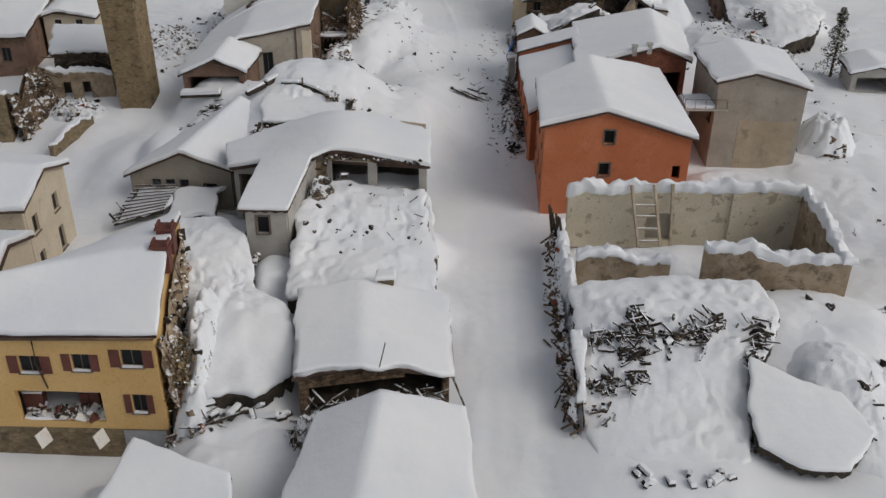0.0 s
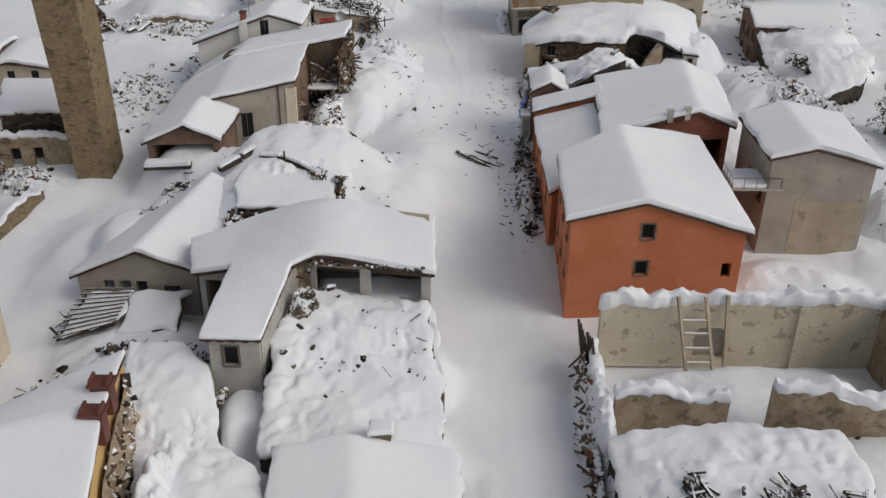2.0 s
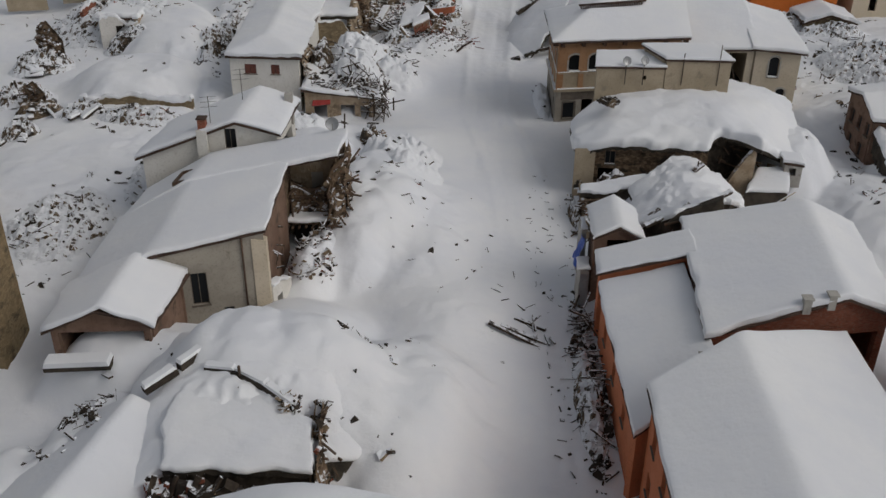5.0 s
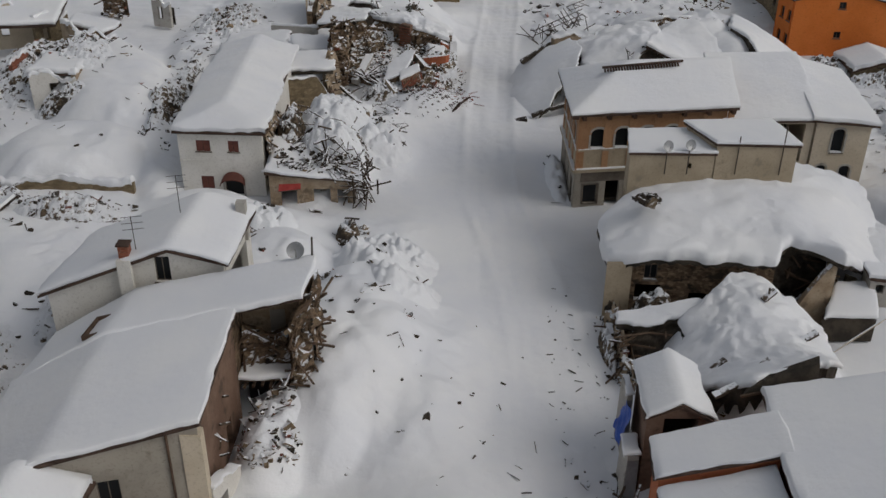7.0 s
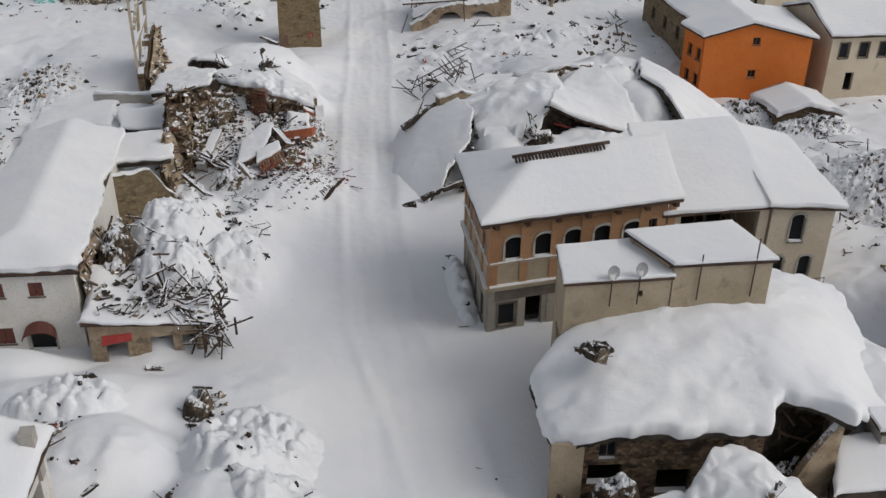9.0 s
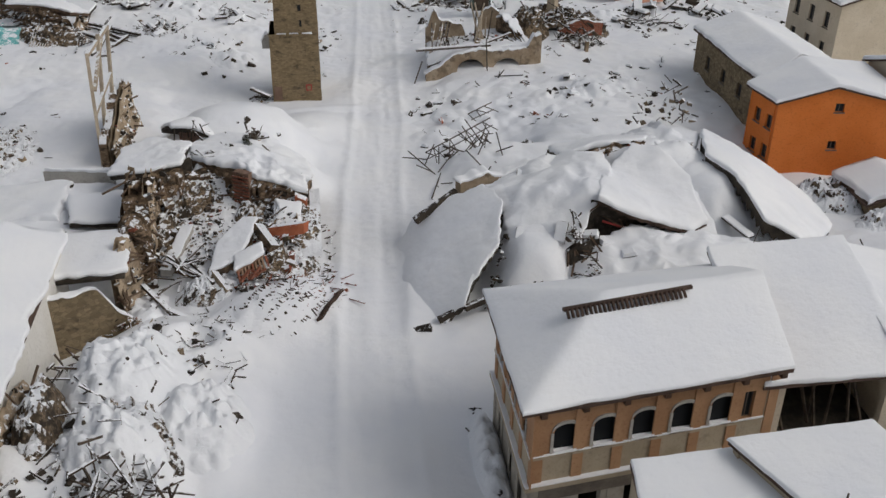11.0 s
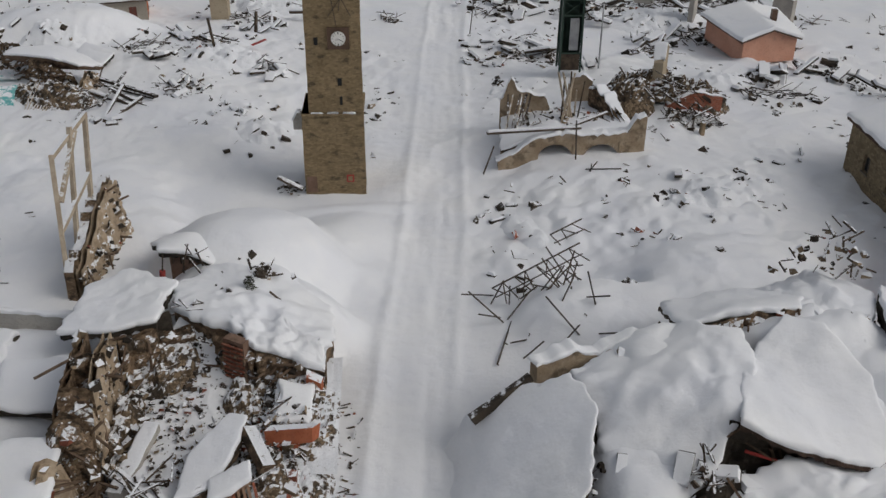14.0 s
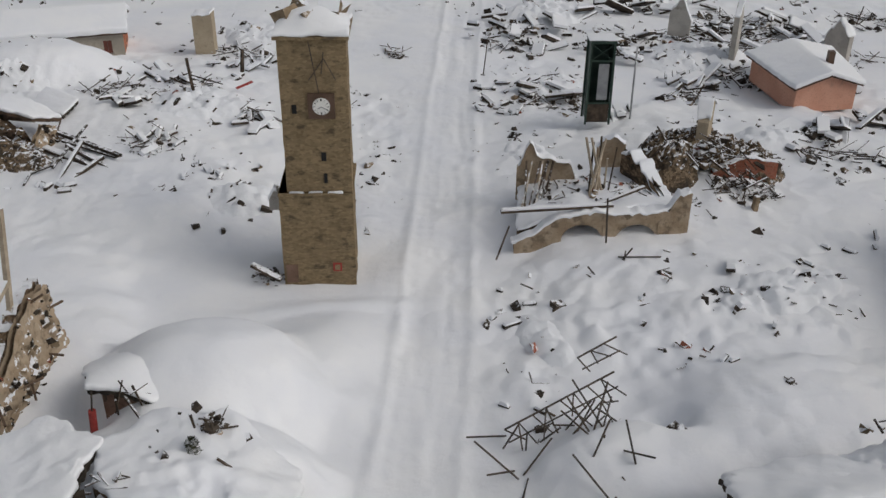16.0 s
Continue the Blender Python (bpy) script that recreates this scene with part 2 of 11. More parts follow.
def vnoise(x, y, seed=0):
    xi, yi = np.floor(x).astype(np.int64), np.floor(y).astype(np.int64)
    fx, fy = x - xi, y - yi
    fx, fy = fx * fx * (3 - 2 * fx), fy * fy * (3 - 2 * fy)

    def h(a, b):
        v = (a * 374761393 + b * 668265263 + seed * 974711) & 0xFFFFFFFF
        v = ((v ^ (v >> 13)) * 1274126177) & 0xFFFFFFFF
        return ((v ^ (v >> 16)) & 0xFFFF) / 65535.0

    return (h(xi, yi) * (1 - fx) + h(xi + 1, yi) * fx) * (1 - fy) + (h(xi, yi + 1) * (1 - fx) + h(xi + 1, yi + 1) * fx) * fy


def fbm(x, y, scale, octaves=3, seed=0):
    x, y = np.asarray(x, float), np.asarray(y, float)
    out, amp, tot = 0.0, 1.0, 0.0
    for o in range(octaves):
        out = out + amp * vnoise(x / scale * 2 ** o + 17.3 * o, y / scale * 2 ** o - 9.1 * o, seed + o)
        tot += amp
        amp *= 0.5
    return out / tot - 0.5


class Mesh:
    """Gathers vertices and faces for one mesh."""

    def __init__(self):
        self.v, self.f, self.m = [], [], []

    def box8(self, c, mi=0):
        o = len(self.v)
        self.v += [tuple(p) for p in c]
        for q in ((0, 3, 2, 1), (4, 5, 6, 7), (0, 1, 5, 4), (1, 2, 6, 5), (2, 3, 7, 6), (3, 0, 4, 7)):
            self.f.append(tuple(o + i for i in q))
            self.m.append(mi)
        return self

    def box(self, x0, y0, z0, x1, y1, z1, mi=0):
        return self.box8([(x0, y0, z0), (x1, y0, z0), (x1, y1, z0), (x0, y1, z0), (x0, y0, z1), (x1, y0, z1), (x1, y1, z1), (x0, y1, z1)], mi)

    def beam(self, p, q, w, h=None, mi=0, roll=0.0, taper=1.0):
        p, q = Vector(p), Vector(q)
        h = h or w
        d = (q - p).normalized()
        s = d.cross(Vector((0, 0, 1)))
        s = s.normalized() if s.length > 1e-3 else Vector((1, 0, 0))
        u = s.cross(d)
        if roll:
            s, u = s * math.cos(roll) + u * math.sin(roll), u * math.cos(roll) - s * math.sin(roll)
        a = [p - s * w / 2 - u * h / 2, p + s * w / 2 - u * h / 2, p + s * w / 2 + u * h / 2, p - s * w / 2 + u * h / 2]
        w, h = w * taper, h * taper
        b = [q - s * w / 2 - u * h / 2, q + s * w / 2 - u * h / 2, q + s * w / 2 + u * h / 2, q - s * w / 2 + u * h / 2]
        o = len(self.v)
        self.v += [tuple(x) for x in a + b]
        for k in ((0, 1, 2, 3), (7, 6, 5, 4), (0, 4, 5, 1), (1, 5, 6, 2), (2, 6, 7, 3), (3, 7, 4, 0)):
            self.f.append(tuple(o + i for i in k))
            self.m.append(mi)
        return self

    def chunk(self, p, size, mi=0, jag=0.3):
        e = Euler((rng.uniform(-0.6, 0.6), rng.uniform(-0.6, 0.6), rng.uniform(0, 6.3))).to_matrix()
        c = []
        for dz in (-0.5, 0.5):
            for dx, dy in ((-0.5, -0.5), (0.5, -0.5), (0.5, 0.5), (-0.5, 0.5)):
                k = Vector((dx * size[0] * (1 + rng.uniform(-jag, jag)), dy * size[1] * (1 + rng.uniform(-jag, jag)), dz * size[2] * (1 + rng.uniform(-jag, jag))))
                c.append(tuple(e @ k + Vector(p)))
        return self.box8(c, mi)

    def tube(self, pts, r, n=6, mi=0, r2=None):
        o = len(self.v)
        pts = [Vector(p) for p in pts]
        r2 = r if r2 is None else r2
        for i, p in enumerate(pts):
            d = (pts[min(i + 1, len(pts) - 1)] - pts[max(i - 1, 0)]).normalized()
            s = d.cross(Vector((0, 0, 1)))
            s = s.normalized() if s.length > 1e-3 else Vector((1, 0, 0))
            u = s.cross(d)
            rr = r + (r2 - r) * i / (len(pts) - 1)
            for k in range(n):
                a = 2 * math.pi * k / n
                self.v.append(tuple(p + s * rr * math.cos(a) + u * rr * math.sin(a)))
        for i in range(len(pts) - 1):
            for k in range(n):
                a, b = o + i * n + k, o + i * n + (k + 1) % n
                self.f.append((a, b, b + n, a + n))
                self.m.append(mi)
        self.f.append(tuple(o + k for k in range(n))[::-1])
        self.f.append(tuple(o + (len(pts) - 1) * n + k for k in range(n)))
        self.m += [mi, mi]
        return self

    def make(self, name, mats, parent=None, label="", smooth=False):
        me = bpy.data.meshes.new(name)
        me.from_pydata(self.v, [], self.f)
        mats = mats if isinstance(mats, (list, tuple)) else [mats]
        for k in mats:
            me.materials.append(M[k])
        if len(mats) > 1:
            me.polygons.foreach_set("material_index", self.m)
        if smooth:
            me.polygons.foreach_set("use_smooth", [True] * len(self.f))
        me.update()
        ob = new(name, me)
        if parent:
            ob.parent = parent
            ob.matrix_parent_inverse = parent.matrix_basis.inverted()
        if label:
            tagged(ob, label)
        return ob


def thing(name, x, y, z, label, category, group="", kind=""):
    e = new(name)
    e.matrix_basis = pose(x, y, z)
    e.empty_display_size = 0.3
    return tagged(e, label, category, group, kind)


# ---------------------------------------------------------------- the snowy ground
MOUNDS = []


def drift(x, y, half_length, half_width, turn, height, squareness, lumps):
    """A drift or a buried heap that raises the ground."""
    MOUNDS.append((x, y, half_length, half_width, turn, height, squareness, lumps))


# drifts left of the street
drift(-12.5, 43.5, 6, 3.5, 0, 1.2, 2, 0.6)
drift(-11.4, 52.6, 2.6, 5.6, 0, 2.2, 2.4, 0.2)
drift(-14.8, 53.4, 3.0, 7.0, 0, 2.6, 3, 0.25)
drift(-5.5, 59.6, 5.6, 4.0, 0, 2.8, 4, 0.3)
drift(-12.4, 60.8, 2.2, 3.6, 0, 2.7, 2.4, 0.2)
drift(-27, 60, 5, 8, 0, 0.8, 1, 0.3)
drift(-9.4, 61.2, 2.6, 4.0, 0, 2.9, 2, 0.4)
drift(-16.4, 60.6, 2.4, 3.4, 0, 3.2, 2.4, 0.4)
drift(-9.6, 66.4, 1.8, 3.2, 0, 4.6, 1.8, 0.5)
drift(-4.9, 66.3, 4.6, 4.2, 0, 3.2, 2.5, 0.5)
drift(-8.6, 67.0, 2.8, 2.8, 0, 4.2, 2.5, 0.5)
drift(-20.5, 67.5, 5.5, 5, 0, 2.0, 2, 0.9)
drift(-25.4, 81.0, 2.6, 5.6, 8, 3.7, 1.8, 0.2)
drift(-28.5, 82.0, 3.6, 6.5, 0, 2.0, 1.2, 0.1)
drift(-21.5, 84.5, 3.6, 6.5, 0, 4.2, 2, 0.8)
drift(-12.5, 88.2, 7.4, 6.4, 0, 5.3, 2.2, 0.75)
drift(-12.8, 91.0, 6.8, 4.0, 0, 6.5, 2.6, 0.35)
drift(-5.0, 89, 5.0, 8, 0, 4.2, 1.8, 0.6)
drift(-19.5, 95.0, 7.5, 3.2, 0, 2.9, 2.2, 0.5)
drift(-22.6, 93.6, 4.6, 3.0, 0, 3.7, 2.2, 0.5)
drift(-12, 97, 4.6, 5, 0, 3.0, 1.8, 0.3)
drift(-2.6, 101, 3.6, 6, 0, 1.5, 1, 0.55)
drift(-12.0, 106.6, 2.0, 4.0, -8, 2.2, 2, 0.5)
drift(-9.2, 109.6, 2.8, 4.8, 0, 2.8, 1.8, 0.8)
drift(-4.6, 112, 3.8, 9.5, 0, 2.0, 1.2, 1.0)
drift(-8.6, 116.0, 4.8, 9.5, 0, 4.2, 1.6, 0.9)
drift(-36, 120, 9, 26, 0, 1.4, 2, 0.5)
drift(-15, 125, 4.5, 5, 0, 3.4, 2, 0.7)
drift(-9, 131, 6, 4, 0, 1.2, 1, 0.4)
drift(-22.5, 135.6, 4.5, 2.6, 0, 2.0, 1.8, 0.2)
drift(-19, 131.5, 8, 3.6, 0, 2.2, 1.6, 0.4)
drift(-36, 145, 7, 6, 0, 3.2, 2.5, 0.5)
drift(-28, 145, 2.4, 10, 10, 1.5, 1.5, 0.8)
drift(-13.2, 146, 4.4, 7, 0, 3.2, 2, 0.9)
drift(-8.0, 147.5, 2.4, 5.0, 0, 1.2, 2, 0.8)
drift(-30.5, 152, 1.2, 12, 12, 2.0, 2, 0.9)
drift(-11, 154, 4.6, 5, 0, 2.0, 1.5, 1.0)
drift(-5, 160, 4.0, 3.4, 20, 1.7, 1.5, 0.5)
drift(-38, 163, 6, 13, 25, 3.8, 2.5, 0.5)
drift(5.6, 164.0, 1.4, 6.6, -4, 0.5, 1.5, 0.1)
drift(-8.5, 168, 5.6, 8.0, 0, 1.7, 2.5, 0.5)
drift(-45, 168, 7, 8, 0, 2.6, 2, 0.8)
drift(-31, 170, 3.0, 16, 8, 1.6, 2, 0.9)
drift(-20.5, 171, 6.5, 7.5, 0, 3.1, 2.5, 0.35)
drift(-6.3, 178.8, 4.6, 3.6, 0, 4.0, 2.2, 0.4)
drift(-9.2, 184.6, 5.0, 4.8, 0, 4.0, 2.0, 0.2)
drift(-11.6, 180.6, 3.4, 2.0, 0, 2.9, 2.0, 0.2)
drift(-8.6, 187.4, 6.4, 5.0, 0, 4.3, 1.8, 0.1)
drift(-24, 190, 9, 16, 0, 2.0, 3, 0.3)
drift(-2.5, 190.5, 3.5, 4, 0, 1.6, 1, 0.1)
drift(-2.0, 196.5, 6, 1.0, 6, 0.5, 1, 0.1)
drift(3.0, 203, 1.6, 5, -15, 0.4, 1, 0.05)
drift(-33, 222, 23, 26, 0, 1.9, 3, 0.6)
drift(-15, 217, 8, 8, 0, 0.6, 1.5, 0.9)
drift(-19, 232, 9, 9, 0, 0.8, 1.5, 1.0)
drift(-36.5, 238.5, 10, 6, 10, 5.0, 1.9, 0.1)
# drifts right of the street
drift(14, 42.5, 6.2, 5, 0, 0.9, 1.8, 0.2)
drift(25, 54.5, 6.5, 6.4, 0, 3.0, 2.2, 0.5)
drift(15.6, 54.2, 6.6, 7.0, 0, 2.9, 2.2, 0.35)
drift(38, 60, 9, 10, 0, 1.6, 2, 0.4)
drift(9.1, 62.5, 0.9, 5.5, 0, 2.4, 2, 0.9)
drift(19.5, 65, 8.6, 3.2, 0, 1.6, 2.2, 0.6)
drift(26, 78, 5.5, 4, 0, 1.6, 2, 0.6)
drift(40, 84, 8, 20, 0, 1.0, 2, 0.6)
drift(26, 101, 6, 8, 0, 1.6, 2, 0.6)
drift(11, 106.5, 3.0, 3.6, 0, 2.4, 2, 0.8)
drift(18.5, 112.0, 3.4, 5.0, 0, 3.2, 2, 0.3)
drift(14, 112.3, 4.4, 5.6, 0, 3.2, 2.6, 0.6)
drift(35, 118, 5, 7, 0, 1.8, 2, 1.0)
drift(28.0, 127.0, 3.8, 5.4, 0, 3.8, 2.2, 0.7)
drift(42.5, 125.0, 5.5, 3.6, 0, 5.0, 2.5, 0.9)
drift(40, 138, 8, 5, 0, 2.2, 2, 1.1)
drift(45, 150, 12, 14, 0, 2.0, 2, 1.1)
drift(22, 155.5, 11, 4.2, 0, 2.4, 2, 0.7)
drift(14.2, 163.5, 3.4, 6.5, -12, 4.2, 2.2, 0.6)
drift(23.2, 168.8, 3.4, 3.2, 0, 5.3, 2.0, 0.5)
drift(28.4, 168.4, 3.6, 4.8, 0, 5.2, 2.2, 0.6)
drift(28.5, 168.5, 6.0, 7.0, 0, 3.8, 2, 0.8)
drift(17.3, 169.6, 4.8, 4.6, 0, 5.6, 2.2, 0.7)
drift(25.0, 172.4, 5.4, 4.0, 0, 5.7, 2.4, 0.5)
drift(16, 179.5, 5.6, 4, 0, 2.6, 2, 0.6)
drift(25, 183, 8, 6, 0, 3.0, 1.6, 0.5)
drift(33, 206, 22, 26, 0, 2.1, 3, 0.6)
drift(19, 194, 11, 7, 0, 0.7, 1.5, 1.0)
drift(12, 189, 4, 6, 0, 0.7, 1.5, 0.9)
drift(30, 190, 7, 7, 0, 0.9, 1.5, 1.0)
drift(17, 206, 6.6, 4, 0, 1.6, 2, 0.8)
drift(26.5, 211.5, 6.0, 3.6, 0, 2.6, 2, 0.8)
# hollows: x, y, radius, depth
PITS = [(10.5, 114.6, 1.3, 1.5), (-11.9, 58.6, 0.9, 0.8), (17.2, 183.2, 1.3, 1.6), (-9.6, 155.4, 1.3, 1.2), (20.6, 168.8, 1.5, 1.8), (13.2, 157.3, 1.6, 1.0)]


def street_x(y):
    return np.interp(y, [0, 50, 75, 100, 120, 140, 160, 180, 200, 220, 250, 300], [4.6, 4.6, 4.7, 5.0, 3.8, 1.2, 2.0, 3.4, 4.8, 6.0, 8.5, 12])


def clumps(x, y, cell, seed):
    """Rounded clumps of snow, each about a cell wide."""
    gx_, gy_ = np.floor(x / cell).astype(np.int64), np.floor(y / cell).astype(np.int64)
    best = np.zeros_like(x)
    for i in (-1, 0, 1):
        for j in (-1, 0, 1):
            a, b = gx_ + i, gy_ + j
            v = (a * 73856093 ^ b * 19349663 ^ seed * 83492791) & 0x7FFFFFFF
            r1, r2, r3 = (v % 1009) / 1009.0, (v // 1009 % 1013) / 1013.0, (v // 1022117 % 997) / 997.0
            d2 = ((x / cell - a - 0.1 - 0.8 * r1) ** 2 + (y / cell - b - 0.1 - 0.8 * r2) ** 2) / (0.30 + 0.35 * r3) ** 2
            best = np.maximum(best, np.sqrt(np.clip(1 - d2, 0, 1)) * (0.35 + 0.65 * r3))
    return best


def lumps(x, y, size, seed):
    """Uneven snow lying over rubble: soft lumps with creases between them."""
    wx, wy = x + size * 0.9 * fbm(x, y, size * 1.1, 2, seed + 1), y + size * 0.9 * fbm(x, y, size * 1.1, 2, seed + 2)
    return 1.9 * np.abs(fbm(wx, wy, size, 3, seed)) + 0.55 * clumps(wx, wy, size * 0.8, seed) ** 1.6 * np.clip(fbm(x, y, size * 2.4, 2, seed + 4) * 4 + 0.5, 0, 1)


def ground_parts(x, y):
    """The ground's height and how lumpy it is."""
    x, y = np.asarray(x, float), np.asarray(y, float)
    s = np.clip((y - 70) / 45, 0, 1)
    base = 1.15 * s * s * (3 - 2 * s)
    acc, rough = 0.0, 0.0
    wx = 1 + 0.25 * fbm(x, y, 5.0, 2, 31) + 0.12 * fbm(x, y, 1.5, 2, 33)
    for mx, my, rx, ry, a, h, p, r in MOUNDS:
        c, sn = math.cos(radians(a)), math.sin(radians(a))
        dx, dy = x - mx, y - my
        u, v = (dx * c + dy * sn) / rx * wx, (-dx * sn + dy * c) / ry * wx
        k = np.exp(-np.clip(u * u + v * v, 0, 9) ** p * 0.9)
        acc = acc + (h * k) ** 4
        rough = np.maximum(rough, r * k)
    far = np.clip((np.abs(x - street_x(y)) - 2.6) / 2.5, 0, 1)
    z = base + acc ** 0.25
    back = np.clip((y - 196) / 12, 0, 1) * far
    rough = np.maximum(rough, 0.85 * back * np.clip(fbm(x, y, 13, 2, 3) * 2.8 + 0.45, 0, 1))
    side = np.clip((np.abs(x - 2) - 26) / 8, 0, 1)
    rough = np.maximum(rough, 0.6 * side * np.clip(fbm(x, y, 18, 2, 5) * 2.6 + 0.4, 0, 1))
    near = np.clip(rough, 0, 1.2)
    calm = 1 - 0.25 * np.clip((y - 196) / 10, 0, 1)
    z = z + calm * near * (1.1 * np.abs(fbm(x, y, 3.4, 3, 11)) + 0.42 * lumps(x, y, 2.4, 5) + 0.34 * lumps(x, y, 1.15, 7) * np.clip(fbm(x, y, 3.2, 2, 71) * 4 + 0.6, 0.0, 1) - 0.3)
    z = z + far * (0.55 * fbm(x, y, 9.0, 3, 21) + 0.07 * fbm(x, y, 1.6, 2, 23))
    d = x - street_x(y)
    ploughed = np.clip((y - 112) / 8, 0, 1)
    wob = 0.7 * fbm(y, y * 0, 16, 2, 8)
    for off in (-0.9, 0.8):
        z = z - ploughed * 0.07 * np.exp(-((d - off + wob) / 0.28) ** 2) * (0.6 + 0.8 * fbm(x, y, 6, 2, 77))
    z = z + ploughed * (0.13 * np.exp(-((d - 2.5 + wob) / 0.4) ** 2) + 0.12 * np.exp(-((d + 2.3 + wob) / 0.4) ** 2)) * (1 + 1.2 * fbm(x, y, 2.5, 2, 78))
    z = z + (1 - far) * (0.16 * fbm(x, y, 3.0, 3, 41) + 0.13 * fbm(x * 3.2, y * 0.55, 2.4, 3, 45) + 0.06 * clumps(x, y, 1.1, 46))
    # the yard before the yellow house lies lower
    z = z - 2.0 * np.clip((49 - y) / 3, 0, 1) * np.clip((-14.5 - x) / 3, 0, 1) * np.maximum(np.clip((y - 41) / 2, 0, 1), np.clip((-19 - x) / 2, 0, 1))
    for px, py, r, dep in PITS:
        z = z - dep * np.exp(-(((x - px) ** 2 + (y - py) ** 2) / (r * r)) ** 1.5)
    return z, rough


def ground_z(x, y):
    return ground_parts(x, y)[0]


def gz(x, y):
    return float(ground_z(np.array([x]), np.array([y]))[0])


def sheet(name, X, Y, Z, mat, parent=None, label="", flip=False, smooth=True):
    """A smooth mesh over a grid of points."""
    nv, nu = X.shape
    me = bpy.data.meshes.new(name)
    co = np.stack([X, Y, Z], -1).reshape(-1, 3)
    me.vertices.add(len(co))
    me.vertices.foreach_set("co", co.astype(np.float32).ravel())
    i = np.arange((nv - 1) * (nu - 1))
    a = (i // (nu - 1)) * nu + i % (nu - 1)
    q = np.stack([a, a + 1, a + nu + 1, a + nu], -1)
    if flip:
        q = q[:, ::-1]
    me.loops.add(q.size)
    me.loops.foreach_set("vertex_index", q.ravel().astype(np.int32))
    me.polygons.add(len(q))
    me.polygons.foreach_set("loop_start", (np.arange(len(q)) * 4).astype(np.int32))
    me.polygons.foreach_set("use_smooth", np.full(len(q), smooth))
    me.materials.append(M[mat])
    me.update(calc_edges=True)
    me.validate()
    ob = new(name, me)
    if parent:
        ob.parent = parent
        ob.matrix_parent_inverse = parent.matrix_basis.inverted()
    if label:
        tagged(ob, label)
    return ob


far_out = np.array([6, 14, 26, 45, 80, 150, 300, 700, 2500.0])
gx = np.concatenate([-72 - far_out[::-1], np.arange(-72, -34, 0.42), np.arange(-34, 36, 0.225), np.arange(36, 80.01, 0.42), 80 + far_out])
gy = np.concatenate([18 - far_out[::-1], np.arange(18, 40, 0.42), np.arange(40, 214, 0.225), np.arange(214, 300.01, 0.4), 300 + far_out])
GX, GY = np.meshgrid(gx, gy)
tagged(sheet("ground", GX, GY, ground_z(GX, GY), "snowg"), "deep white snow over the ruined town's ground and street", "ground", kind="structure")

# ---------------------------------------------------------------- building helpers


def bil(q, u, v):
    (ax, ay), (bx, by), (cx, cy), (dx, dy) = q
    x = (ax * (1 - u) + bx * u) * (1 - v) + (dx * (1 - u) + cx * u) * v
    y = (ay * (1 - u) + by * u) * (1 - v) + (dy * (1 - u) + cy * u) * v
    return x, y


def gable_u(zl, zr, zt, at=0.5, back=0.0):
    """Ridge running from front to back."""
    return lambda u, v: np.where(u < at, zl + (zt - zl) * u / at, zt + (zr - zt) * (u - at) / (1 - at)) + back * v


def gable_v(zf, zb, zt, at=0.5, lean=0.0):
    """Ridge running from side to side."""
    return lambda u, v: np.where(v < at, zf + (zt - zf) * v / at, zt + (zb - zt) * (v - at) / (1 - at)) + lean * u


def hip(lu, lv, ze, slope, sides="FRKL", lid=99.0):
    """A hipped roof: it rises from the sides named."""
    def h(u, v):
        d = [x for k, x in (("L", u * lu), ("R", (1 - u) * lu), ("F", v * lv), ("K", (1 - v) * lv)) if k in sides]
        out = d[0]
        for x in d[1:]:
            out = np.minimum(out, x)
        return np.minimum(ze + out * slope, lid)
    return h


def corners(a, b, c, d):
    return lambda u, v: (a * (1 - u) + b * u) * (1 - v) + (d * (1 - u) + c * u) * v


def spread(q, o):
    """The quad grown by o metres on every side."""
    out = []
    n = len(q)
    for i in range(n):
        p, a, b = Vector(q[i]), Vector(q[i - 1]), Vector(q[(i + 1) % n])
        out.append(tuple(p + ((p - a).normalized() + (p - b).normalized()) * o))
    return out


